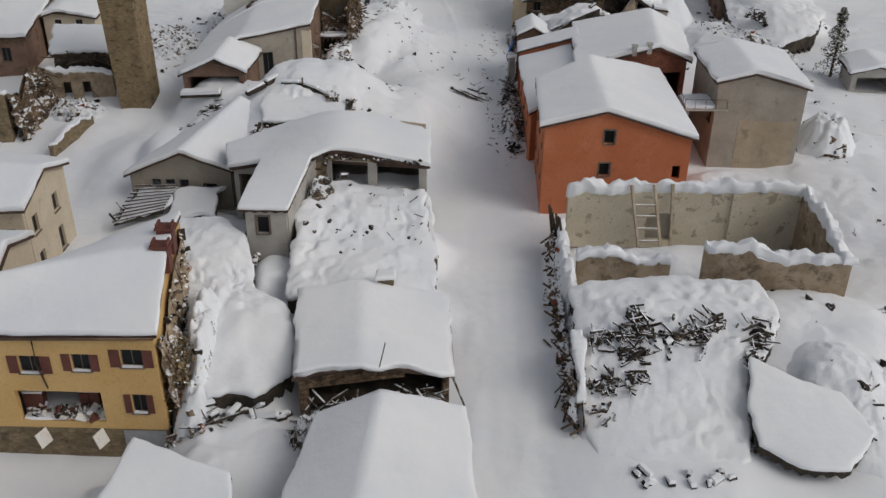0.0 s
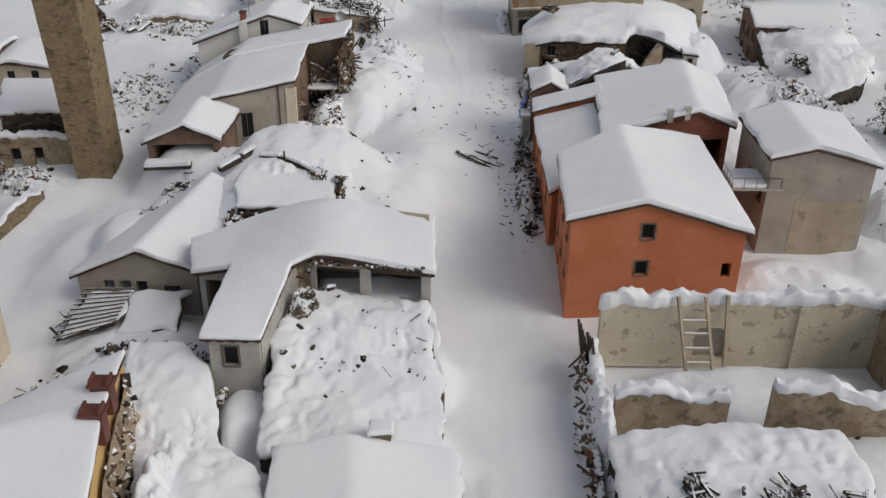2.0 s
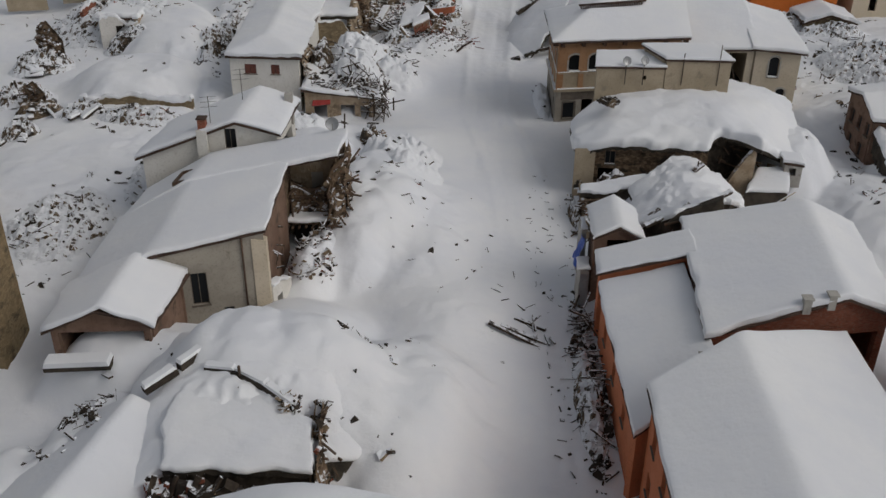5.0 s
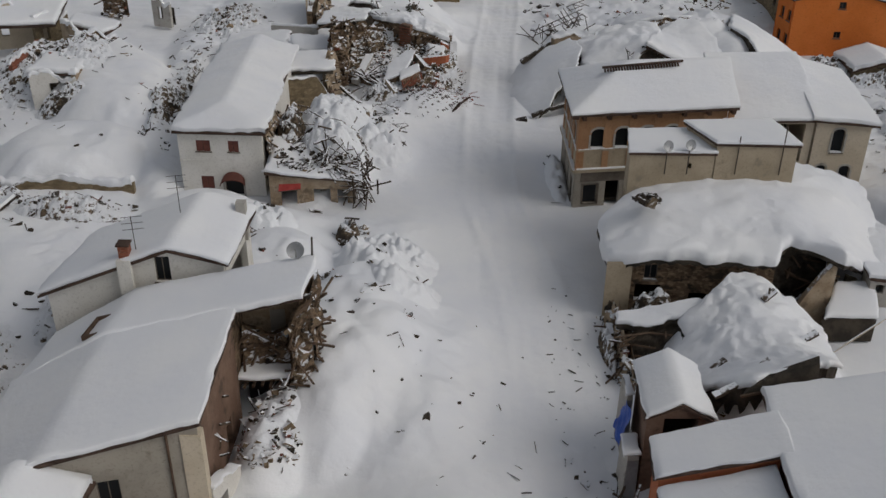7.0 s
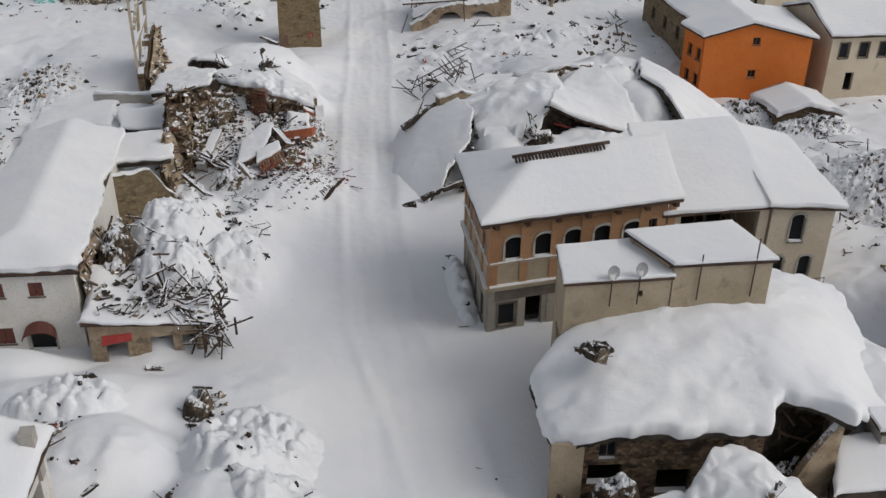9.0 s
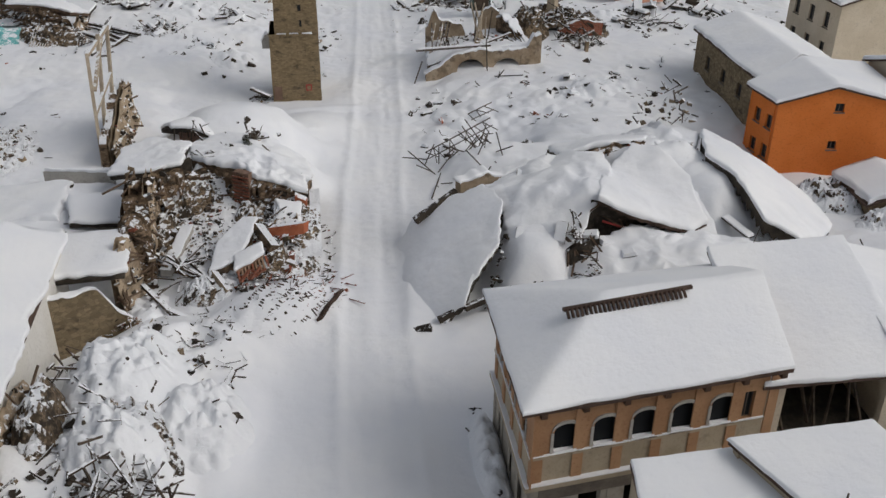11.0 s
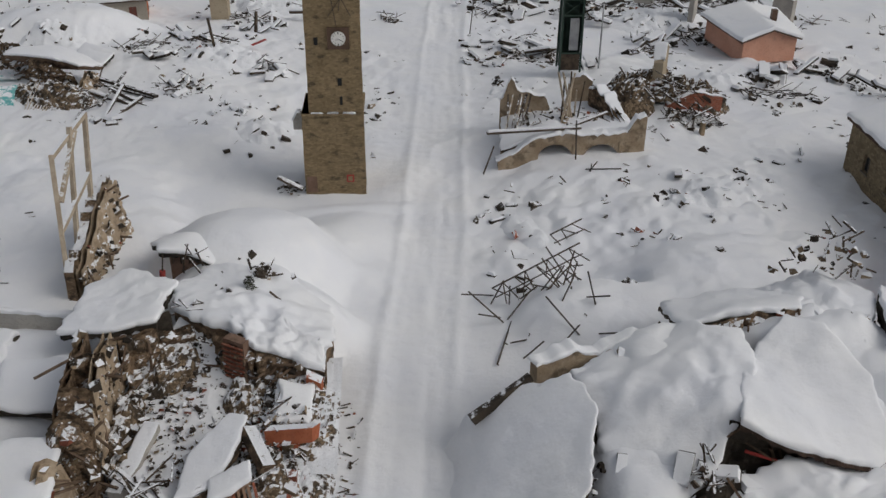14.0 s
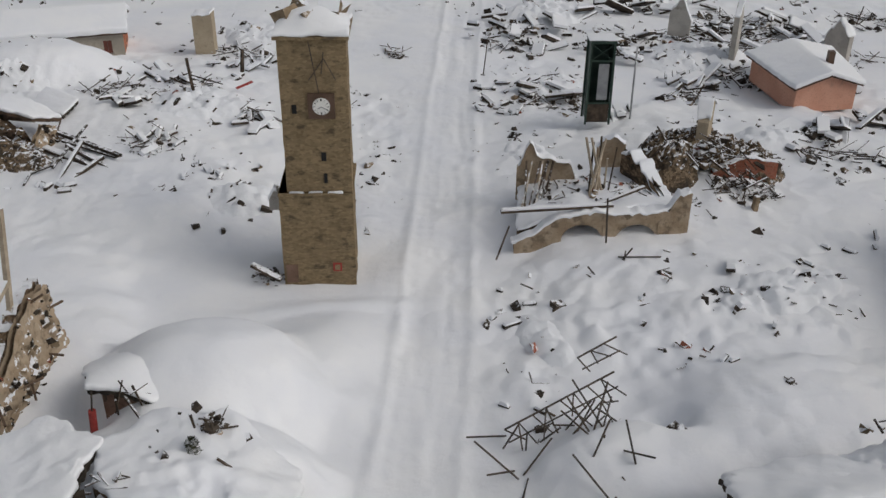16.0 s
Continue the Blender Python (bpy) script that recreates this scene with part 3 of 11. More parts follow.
def snow_cap(q, h, t, parent=None, name="snow_cover", ragged=0.14, res=0.42, seed=1, label="", bumpy=0.14, mat="snow", rim=0.5):
    """Snow lying on a four-sided surface: thick, rounded at the rim, uneven."""
    A, B, C, D = (Vector(p) for p in q)
    lu, lv = ((B - A).length + (C - D).length) / 2, ((D - A).length + (C - B).length) / 2

    def axis(L):
        k = min(rim, L / 1.3)
        ins = np.array([0.10, -0.02, -0.06, 0.0, 0.14 * k, 0.34 * k, 0.6 * k]) * min(k, 1)
        fr = np.array([-0.06, 0.12, 0.42, 0.72, 0.9, 0.97, 1.0])
        k = 0.6 * k * min(k, 1)
        n = max(2, int((L - 2 * k) / res))
        mid = np.linspace(k, L - k, n + 1)[1:-1]
        return np.concatenate([ins, mid, (L - ins)[::-1]]) / L, np.concatenate([fr, np.ones(len(mid)), fr[::-1]]), np.concatenate([np.array([1, 1, 1, 1, 0.8, 0.4, 0.1]), np.zeros(len(mid)), np.array([0.1, 0.4, 0.8, 1, 1, 1, 1])])

    us, fu, wu = axis(lu)
    vs, fv, wv = axis(lv)
    U, V = np.meshgrid(us, vs)
    X, Y = bil(q, U, V)
    eu, ev = np.sign(U - 0.5) * wu[None, :], np.sign(V - 0.5) * wv[:, None]
    nx, ny = fbm(X, Y, 2.2, 2, seed) + 0.7 * fbm(X, Y, 0.7, 2, seed + 21), fbm(X, Y, 2.2, 2, seed + 5) + 0.7 * fbm(X, Y, 0.7, 2, seed + 25)
    U2 = U + eu * nx * ragged * 2.6 / lu
    V2 = V + ev * ny * ragged * 2.6 / lv
    X, Y = bil(q, U2, V2)
    F = np.minimum(fu[None, :], fv[:, None])
    F = np.where(F > 0, np.maximum(fu[None, :], 0) * np.maximum(fv[:, None], 0), F)
    T = t * (1 + 0.35 * fbm(X, Y, 4.5, 2, seed + 9)) + bumpy * fbm(X, Y, 1.4, 3, seed + 3)
    if res < 0.3:
        T = T + 0.3 * bumpy * (clumps(X, Y, 1.2, seed + 2) + 0.6 * clumps(X, Y, 0.6, seed + 4) - 0.5)
    Z = h(np.clip(U2, 0, 1), np.clip(V2, 0, 1)) + F * np.maximum(T, 0.05)
    return sheet(name, X, Y, Z, mat, parent, label)


def roof_slab(q, h, parent, mat="tile", thick=0.2, name="roof", nu=None, nv=None):
    us = nu or [0, 0.25, 0.5, 0.75, 1]
    vs = nv or [0, 0.25, 0.5, 0.75, 1]
    b = Mesh()
    n = len(us)
    for dz in (0, -thick):
        for v in vs:
            for u in us:
                x, y = bil(q, u, v)
                b.v.append((x, y, float(h(np.float64(u), np.float64(v))) + dz))
    k = n * len(vs)
    for j in range(len(vs) - 1):
        for i in range(n - 1):
            a = j * n + i
            b.f.append((a, a + 1, a + n + 1, a + n))
            b.f.append((k + a, k + a + n, k + a + n + 1, k + a + 1))
    rim = [i for i in range(n)] + [j * n + n - 1 for j in range(1, len(vs))] + [k - 1 - i for i in range(1, n)] + [j * n for j in range(len(vs) - 2, 0, -1)]
    for i, a in enumerate(rim):
        c = rim[(i + 1) % len(rim)]
        b.f.append((a, k + a, k + c, c))
    b.m = [0] * len(b.f)
    return b.make(name, mat, parent)


class Side:
    """One wall of a building: s metres along it, d metres inwards, z up."""

    def __init__(self, p, q):
        self.p, self.e = Vector(p), (Vector(q) - Vector(p))
        self.L = self.e.length
        self.e = self.e / self.L
        self.n = Vector((self.e.y, -self.e.x))

    def at(self, s, d, z):
        w = self.p + self.e * s - self.n * d
        return (w.x, w.y, z)

    def block(self, b, s0, s1, d0, d1, z00, z01, z10, z11, mi=0):
        """z00..z10 under to top at s0, z01..z11 at s1."""
        b.box8([self.at(s0, d0, z00), self.at(s1, d0, z01), self.at(s1, d1, z01), self.at(s0, d1, z00), self.at(s0, d0, z10), self.at(s1, d0, z11), self.at(s1, d1, z11), self.at(s0, d1, z10)], mi)


def wall_mesh(side, z0, top, holes, thick, cuts=(), inset=(0, 0)):
    """One connected wall with openings through it and a top that follows top(s)."""
    b, seen = Mesh(), {}
    a, c = inset[0], side.L - inset[1]
    xs = sorted({round(x, 4) for x in (a, c, *[x for x in cuts if a + 0.02 < x < c - 0.02], *[x for o in holes for x in o[:2] if a < x < c])})
    levels = sorted({z0, *[z for o in holes for z in o[2:4] if z > z0]})
    cols = []
    for s0, s1 in zip(xs, xs[1:]):
        t0, t1 = max(top(s0), z0 + 0.02), max(top(s1), z0 + 0.02)
        cols.append((s0, s1, t0, t1, [l for l in levels if l < min(t0, t1) - 0.01]))

    def solid(i, z):
        if not 0 <= i < len(cols):
            return False
        s0, s1, t0, t1, _ = cols[i]
        m = (s0 + s1) / 2
        return z0 < z < (t0 + t1) / 2 and not any(o[0] < m < o[1] and o[2] < z < o[3] for o in holes)

    def vert(s, d, z):
        k = (round(s, 4), d, round(z, 4))
        if k not in seen:
            seen[k] = len(b.v)
            b.v.append(side.at(s, d, z))
        return seen[k]

    def face(*p):
        q = [vert(*x) for x in p]
        if len(set(q)) > 2:
            b.f.append(tuple(dict.fromkeys(q)))
            b.m.append(0)

    for i, (s0, s1, t0, t1, lv) in enumerate(cols):
        for k, l in enumerate(lv):
            u0, u1 = (lv[k + 1], lv[k + 1]) if k + 1 < len(lv) else (t0, t1)
            mid = (l + (u0 + u1) / 2) / 2
            if not solid(i, mid):
                continue
            face((s0, 0, l), (s1, 0, l), (s1, 0, u1), (s0, 0, u0))
            face((s1, thick, l), (s0, thick, l), (s0, thick, u0), (s1, thick, u1))
            if k == 0 or not solid(i, (lv[k - 1] + l) / 2):
                face((s0, 0, l), (s0, thick, l), (s1, thick, l), (s1, 0, l))
            if k + 1 == len(lv) or not solid(i, (u0 + (lv[k + 2] if k + 2 < len(lv) else (t0 + t1) / 2)) / 2):
                face((s0, 0, u0), (s1, 0, u1), (s1, thick, u1), (s0, thick, u0))
            if not solid(i - 1, mid):
                face((s0, thick, l), (s0, 0, l), (s0, 0, u0), (s0, thick, u0))
            if not solid(i + 1, mid):
                face((s1, 0, l), (s1, thick, l), (s1, thick, u1), (s1, 0, u1))
    return b


def window_parts(side, o, parent, style, thick=0.4):
    """style: w framed pane; f stone surround; s open shutters; c closed shutters; h bare hole."""
    s0, s1, za, zb = o[:4]
    if style == "h":
        return
    b, fw = Mesh(), 0.06
    bars = [(s0, s1, za, za + fw), (s0, s1, zb - fw, zb), (s0, s0 + fw, za + fw, zb - fw), (s1 - fw, s1, za + fw, zb - fw)]
    if style in "wsc":
        bars.append(((s0 + s1) / 2 - 0.025, (s0 + s1) / 2 + 0.025, za + fw, zb - fw))
    for x0, x1, y0, y1 in bars:
        side.block(b, x0, x1, 0.2, 0.25, y0, y0, y1, y1)
    win = b.make("window", "frame", parent)
    p = Mesh()
    side.block(p, s0 + fw, s1 - fw, 0.22, 0.23, za + fw, za + fw, zb - fw, zb - fw)
    p.make("pane", "pane", win)
    k = Mesh()
    side.block(k, s0 - 0.1, s1 + 0.1, -0.1, 0.12, za - 0.09, za - 0.09, za - 0.003, za - 0.003)
    k.make("sill", "frame", win)
    if style == "s":
        g = Mesh()
        side.block(g, s0 + 0.05, s1 - 0.05, -0.08, 0.1, za, za, za + 0.1, za + 0.07)
        g.make("snow_on_sill", "snow", win)
    if style == "f":
        k = Mesh()
        for x0, x1, y0, y1 in ((s0 - 0.14, s0, za, zb + 0.14), (s1, s1 + 0.14, za, zb + 0.14), (s0, s1, zb, zb + 0.14)):
            side.block(k, x0, x1, -0.04, 0.1, y0, y0, y1, y1)
        k.make("surround", "frame", win)
    if style in "ao":
        m_, w, rise = (s0 + s1) / 2, (s1 - s0) / 2, (s1 - s0) * 0.38
        k, r = Mesh(), Mesh()
        arc = [(m_ - w * math.cos(math.pi * i / 10), zb - rise + rise * math.sin(math.pi * i / 10)) for i in range(11)]
        for (xa, ya), (xb, yb) in zip(arc, arc[1:]):
            side.block(k, xa, xb, 0.0, 0.3, ya, yb, zb + 0.02, zb + 0.02)
            side.block(r, m_ + (xa - m_) * 1.16, m_ + (xb - m_) * 1.16, -0.06, 0.02, ya + 0.02, yb + 0.02, ya + 0.2, yb + 0.2)
        for x0 in (s0 - 0.16, s1 + 0.01):
            side.block(r, x0, x0 + 0.15, -0.06, 0.02, za, za, zb - rise, zb - rise)
        k.make("arch_head", "ochre" if style == "a" else "cream", win)
        r.make("surround", "concrete", win)
        g = Mesh()
        side.block(g, s0 + 0.05, s1 - 0.05, -0.08, 0.15, za, za, za + 0.14, za + 0.1)
        g.make("snow_on_sill", "snow", win)
    if style in "sc":
        w = (s1 - s0) / 2
        for x0, x1, d in (((s0 - w, s0, -0.07), (s1, s1 + w, -0.07)) if style == "s" else ((s0, s0 + w, 0.03), (s1 - w, s1, 0.03))):
            k = Mesh()
            side.block(k, x0 + 0.02, x1 - 0.02, d, d + 0.045, za, za, zb, zb)
            k.make("shutter", "shutter", win)


def building(name, label, category, q, z0, h, wall, holes=None, cap=0.55, over=0.35, thick=0.42, roofmat="tile", walls="FRKL", seed=1, ragged=0.14,
             group="", roof=True, us=None, vs=None, snow=True, capq=None, bumpy=0.13, rim=0.34, floor=None):
    """A walled building on the quad q (front left, front right, back right, back left) with the roof height h(u, v)."""
    holes = holes or {}
    cx, cy = bil(q, 0.5, 0.5)
    top = thing(name, cx, cy, z0, label, category, group)
    lie = cap * 0.72
    A, B, C, D = q
    us, vs = us or [0, 0.25, 0.5, 0.75, 1], vs or [0, 0.25, 0.5, 0.75, 1]
    for k, (p, r, f) in {"F": (A, B, lambda s: (s, 0.0)), "R": (B, C, lambda s: (1.0, s)), "K": (C, D, lambda s: (1 - s, 1.0)), "L": (D, A, lambda s: (0.0, 1 - s))}.items():
        if k not in walls:
            continue
        sd = Side(p, r)
        ho = holes.get(k, [])
        grid = us if k in "FK" else vs
        cuts = [(g if k in "FR" else 1 - g) * sd.L for g in grid]

        def topz(s, sd=sd, f=f):
            u, v = f(min(max(s / sd.L, 0), 1))
            return float(h(np.float64(u), np.float64(v))) - 0.02

        mat = wall[k] if isinstance(wall, dict) else wall
        bands = mat if isinstance(mat, list) else [(z0, mat)]
        for i, (zb, bm_) in enumerate(bands):
            lid = bands[i + 1][0] if i + 1 < len(bands) else 1e3
            w = wall_mesh(sd, zb, lambda s, lid=lid: min(topz(s), lid), ho, thick, cuts, (0, 0) if k in "FK" else (thick, thick))
            w.make("wall", bm_, top)
        for o in ho:
            window_parts(sd, o, top, o[4] if len(o) > 4 else "w", thick)
    if roof:
        qo = spread(q, over)
        roof_slab(qo, lambda u, v: h(u, v) + (cap - lie) * 0.5, top, roofmat, nu=us, nv=vs)
        if snow:
            snow_cap(capq or spread(q, over + 0.03), lambda u, v: h(u, v) + 0.01 + (cap - lie) * 0.5, lie, top, seed=seed, ragged=ragged, bumpy=bumpy, rim=rim)
    # added near-black floor: shade inside the openings is put into its colour
    if floor is not None:
        roof_slab(spread(q, -thick - 0.02), lambda u, v: floor + 0 * u, top, "debris_floor", 0.3, "floor")
    return top


def slab(name, label, category, pts, thick, mat, cap=0.35, seed=1, ragged=0.12, group="", inset=0.0, rim=0.9, bumpy=0.14):
    """A fallen or tilted roof slab with snow on it: four corners, front left first."""
    q = [p[:2] for p in pts]
    h = corners(*[p[2] for p in pts])
    cx, cy = bil(q, 0.5, 0.5)
    top = thing(name, cx, cy, min(p[2] for p in pts) - thick, label, category, group)
    roof_slab(q, h, top, mat, thick, "slab")
    if cap:
        snow_cap(spread(q, -inset), lambda u, v: h(u, v) + 0.005, cap, top, seed=seed, ragged=ragged, rim=rim, bumpy=bumpy)
    return top


def surf(pts):
    """A smooth surface through a few heights."""
    p = np.array(pts, float)
    n = len(p)

    def ker(r2):
        return 0.5 * r2 * np.log(np.maximum(r2, 1e-9))

    a = np.zeros((n + 3, n + 3))
    a[:n, :n] = ker((p[:, None, 0] - p[None, :, 0]) ** 2 + (p[:, None, 1] - p[None, :, 1]) ** 2) + 0.4 * np.eye(n)
    a[:n, n:], a[n:, :n] = np.c_[np.ones(n), p[:, :2]], np.c_[np.ones(n), p[:, :2]].T
    w = np.linalg.solve(a, np.r_[p[:, 2], 0, 0, 0])

    def f(x, y):
        x, y = np.asarray(x, float), np.asarray(y, float)
        out = w[n] + w[n + 1] * x + w[n + 2] * y
        for k in range(n):
            out = out + w[k] * ker((x - p[k, 0]) ** 2 + (y - p[k, 1]) ** 2)
        return out

    return f


def laden_roof(name, label, category, rim_pts, peaks=(), centre=None, snow=0.45, thick=0.3, mat="debris_floor", ragged=0.15, seed=1, bumpy=0.15, round_=0.5, group="", parent=None, clods=0.0):
    """An uneven roof or heap of any outline, with its slab and the snow that lies on it."""
    f = surf(list(rim_pts) + list(peaks))
    n = len(rim_pts)
    c = Vector(centre or (sum(p[0] for p in rim_pts) / n, sum(p[1] for p in rim_pts) / n))
    ring = []
    for i in range(n):
        a, b = Vector(rim_pts[i][:2]), Vector(rim_pts[(i + 1) % n][:2])
        k = max(1, int((b - a).length / 0.2))
        ring += [a.lerp(b, j / k) for j in range(k)]
    R = np.array(ring + ring[:1])
    D = R - np.array(c)
    L = np.maximum(np.linalg.norm(D, axis=1), 0.5)
    jit = ragged * (2.2 * fbm(R[:, 0], R[:, 1], 1.5, 3, seed) + 0.9 * fbm(R[:, 0], R[:, 1], 0.4, 2, seed + 3))
    top = parent or thing(name, c.x, c.y, float(min(p[2] for p in rim_pts)) - thick, label, category, group)
    b = Mesh()
    m = len(ring)
    E = np.array(c) + D * ((L - 0.06 + 0.4 * jit) / L)[:, None]
    ez = f(E[:, 0], E[:, 1])
    for dz in (0.0, -thick):
        b.v += [(E[i, 0], E[i, 1], ez[i] + dz * (1 + 0.3 * math.sin(i * 1.7))) for i in range(m)]
        b.v.append((c.x, c.y, float(f(c.x, c.y)) + dz - 1.2))
    for i in range(m):
        j = (i + 1) % m
        b.f += [(i, m + 1 + i, m + 1 + j, j), (i, j, m), (m + 1 + j, m + 1 + i, 2 * m + 1)]
    b.m = [0] * len(b.f)
    b.make("slab", mat, top)
    steps = [(-0.03, -0.04), (0.03, 0.12), (0.04, 0.42), (0.0, 0.68)] + [(-round_ * k, v) for k, v in ((0.1, 0.82), (0.25, 0.91), (0.5, 0.97), (1.0, 1.0))]
    inner = max(4, int(float(L.mean()) / 0.22))
    nr = len(steps) + inner - 1
    I, J = np.meshgrid(np.arange(-nr, nr + 1), np.arange(-nr, nr + 1))
    ring_no = np.maximum(np.abs(I), np.abs(J))
    k = np.maximum(ring_no, 1)
    way = np.where((J == -ring_no) & (I < ring_no), (I + k) / k, np.where((I == ring_no) & (J < ring_no), 2 + (J + k) / k, np.where((J == ring_no) & (I > -ring_no), 4 + (k - I) / k, 6 + (k - J) / k)))
    at = np.mod(way / 8.0, 1.0) * (len(R) - 1)
    here = np.arange(len(R))
    Dx, Dy, Lh, Jh = (np.interp(at, here, a_) for a_ in (D[:, 0], D[:, 1], L, jit))
    Lh = np.maximum(Lh, 0.5)
    base = np.maximum(Lh - round_, 0.02)
    RR, T = base * ring_no / inner, np.ones(I.shape)
    for s_, (o, v) in enumerate(steps[:-1]):
        on_ring = ring_no == nr - s_
        RR = np.where(on_ring, np.maximum(Lh + o + Jh, 0.02), RR)
        T = np.where(on_ring, v, T)
    X, Y = c.x + Dx / Lh * RR, c.y + Dy / Lh * RR
    H = snow * (1 + 0.5 * fbm(X, Y, 3.5, 2, seed + 9)) + bumpy * (fbm(X, Y, 1.5, 3, seed + 5) + 0.5 * fbm(X, Y, 4.0, 2, seed + 6))
    if clods:
        H = H + clods * (0.55 * lumps(X, Y, 1.7, seed) + 0.4 * lumps(X + 4, Y, 0.8, seed + 1) - 0.25) * np.clip(fbm(X, Y, 5.0, 2, seed + 8) * 4 + 0.55, 0.12, 1)
    turning = float(np.sum(R[:-1, 0] * R[1:, 1] - R[1:, 0] * R[:-1, 1]))
    sheet("snow_cover", X, Y, f(X, Y) + T * np.maximum(H, 0.06), "snow", top, flip=turning < 0)
    return top


def ruin_wall(name, label, p, q, z0, tops, thick, mat, holes=(), cap=0.3, seed=1, jag=0.35, category="ruined wall", style="h"):
    """A broken wall: tops are (share along the wall, height)."""
    sd = Side(p, q)
    ts, tz = zip(*tops)
    n = max(3, int(sd.L / 0.3))
    cuts = [sd.L * i / n for i in range(n + 1)]
    jz = [rng.uniform(-jag, jag * 0.4) * 0.6 + jag * 1.3 * float(fbm(np.array([i * 0.3]), np.array([seed * 7.7]), 1.6, 3, seed)[0]) for i in range(n + 1)]

    def topz(s):
        return float(np.interp(s / sd.L, ts, tz)) + float(np.interp(s, cuts, jz))

    top = thing(name, (p[0] + q[0]) / 2, (p[1] + q[1]) / 2, z0, label, category)
    wall_mesh(sd, z0, topz, list(holes), thick, cuts).make("wall", mat, top)
    for o in holes:
        window_parts(sd, o, top, o[4] if len(o) > 4 else style, thick)
    if cap:
        a, b, c, d = sd.at(0, -0.05, 0), sd.at(sd.L, -0.05, 0), sd.at(sd.L, thick + 0.05, 0), sd.at(0, thick + 0.05, 0)
        hh = np.vectorize(lambda u: topz(u * sd.L))
        snow_cap([a[:2], b[:2], c[:2], d[:2]], lambda u, v: hh(u), cap, top, seed=seed, ragged=0.22, res=0.25, bumpy=cap * 1.3)
    return top


MIX = {"stone": [("rub_stone", 0.75), ("rub_dark", 0.2), ("rub_brick", 0.05)], "mixed": [("rub_stone", 0.42), ("rub_dark", 0.3), ("rub_brick", 0.1), ("rub_wood", 0.18)],
       "brick": [("rub_brick", 0.5), ("rub_stone", 0.3), ("rub_dark", 0.2)], "dark": [("rub_dark", 0.7), ("rub_wood", 0.2), ("rub_stone", 0.1)]}


def rubble(name, label, x, y, rx, ry, ang, n, lo, hi, mix="mixed", sticks=0.15, lift=0.0, pile=0.0, long=2.2, flat=0.5, on=None):
    """One heap of broken stones, bricks and laths lying on the snow."""
    mats = ["rub_stone", "rub_dark", "rub_brick", "rub_wood"]
    b = Mesh()
    r = rng
    P = []
    for _ in range(n):
        a, d = r.uniform(0, 6.283), math.sqrt(r.random())
        u, v = d * math.cos(a) * rx, d * math.sin(a) * ry
        c, s = math.cos(radians(ang)), math.sin(radians(ang))
        P.append((x + u * c - v * s, y + u * s + v * c, d))
    P = np.array(P)
    Z = (on or ground_z)(P[:, 0], P[:, 1])
    names, weights = zip(*MIX[mix])
    for (px, py, d), z in zip(P, Z):
        z += lift + pile * (1 - d * d) * r.random()
        if r.random() < sticks:
            L, yaw, tilt = r.uniform(0.4, 1) * long, r.uniform(0, 6.3), r.gauss(0, 0.35)
            w = r.uniform(0.03, 0.08)
            dx, dy, dz = math.cos(yaw) * math.cos(tilt) * L / 2, math.sin(yaw) * math.cos(tilt) * L / 2, math.sin(tilt) * L / 2
            b.beam((px - dx, py - dy, z + 0.05 - dz), (px + dx, py + dy, z + 0.05 + dz), w, w * r.uniform(0.7, 1.6), 3, r.uniform(0, 3))
        else:
            sz = lo + (hi - lo) * r.random() ** 3.0
            m = r.choices(names, weights)[0]
            b.chunk((px, py, z - sz * 0.02), (sz * r.uniform(0.7, 1.4), sz * r.uniform(0.5, 1.0), sz * r.uniform(0.35, 0.4 + flat)), mats.index(m), 0.45)
    return tagged(b.make(name, mats), label, "rubble", kind="stuff")


def timber(p, q, w, h, label="dark broken roof timber lying in the snow", name="timber_beam", mat="rub_wood", group="", category="beam"):
    return tagged(Mesh().beam(p, q, w, h, 0, rng.uniform(-0.3, 0.3), rng.uniform(0.75, 1.0)).make(name, mat), label, category, group)


def stick_heap(x, y, rx, ry, n, zlo, zhi, longest, label, group, lean=0.5):
    """Separate beams tangled over one another."""
    for _ in range(n):
        a, d = rng.uniform(0, 6.283), math.sqrt(rng.random())
        px, py = x + rx * d * math.cos(a), y + ry * d * math.sin(a)
        yaw, tilt, L = rng.uniform(0, 6.3), rng.gauss(0, lean), rng.uniform(0.35, 1) * longest
        z = max(gz(px, py), 0) + rng.uniform(zlo, zhi)
        dx, dy, dz = math.cos(yaw) * math.cos(tilt) * L / 2, math.sin(yaw) * math.cos(tilt) * L / 2, math.sin(tilt) * L / 2
        w = rng.uniform(0.05, 0.13)
        timber((px - dx, py - dy, z - dz), (px + dx, py + dy, z + dz), w, w * rng.uniform(0.8, 1.4), label, group=group)


BOARDS = ["rub_dark", "rub_wood", "debris_floor"]


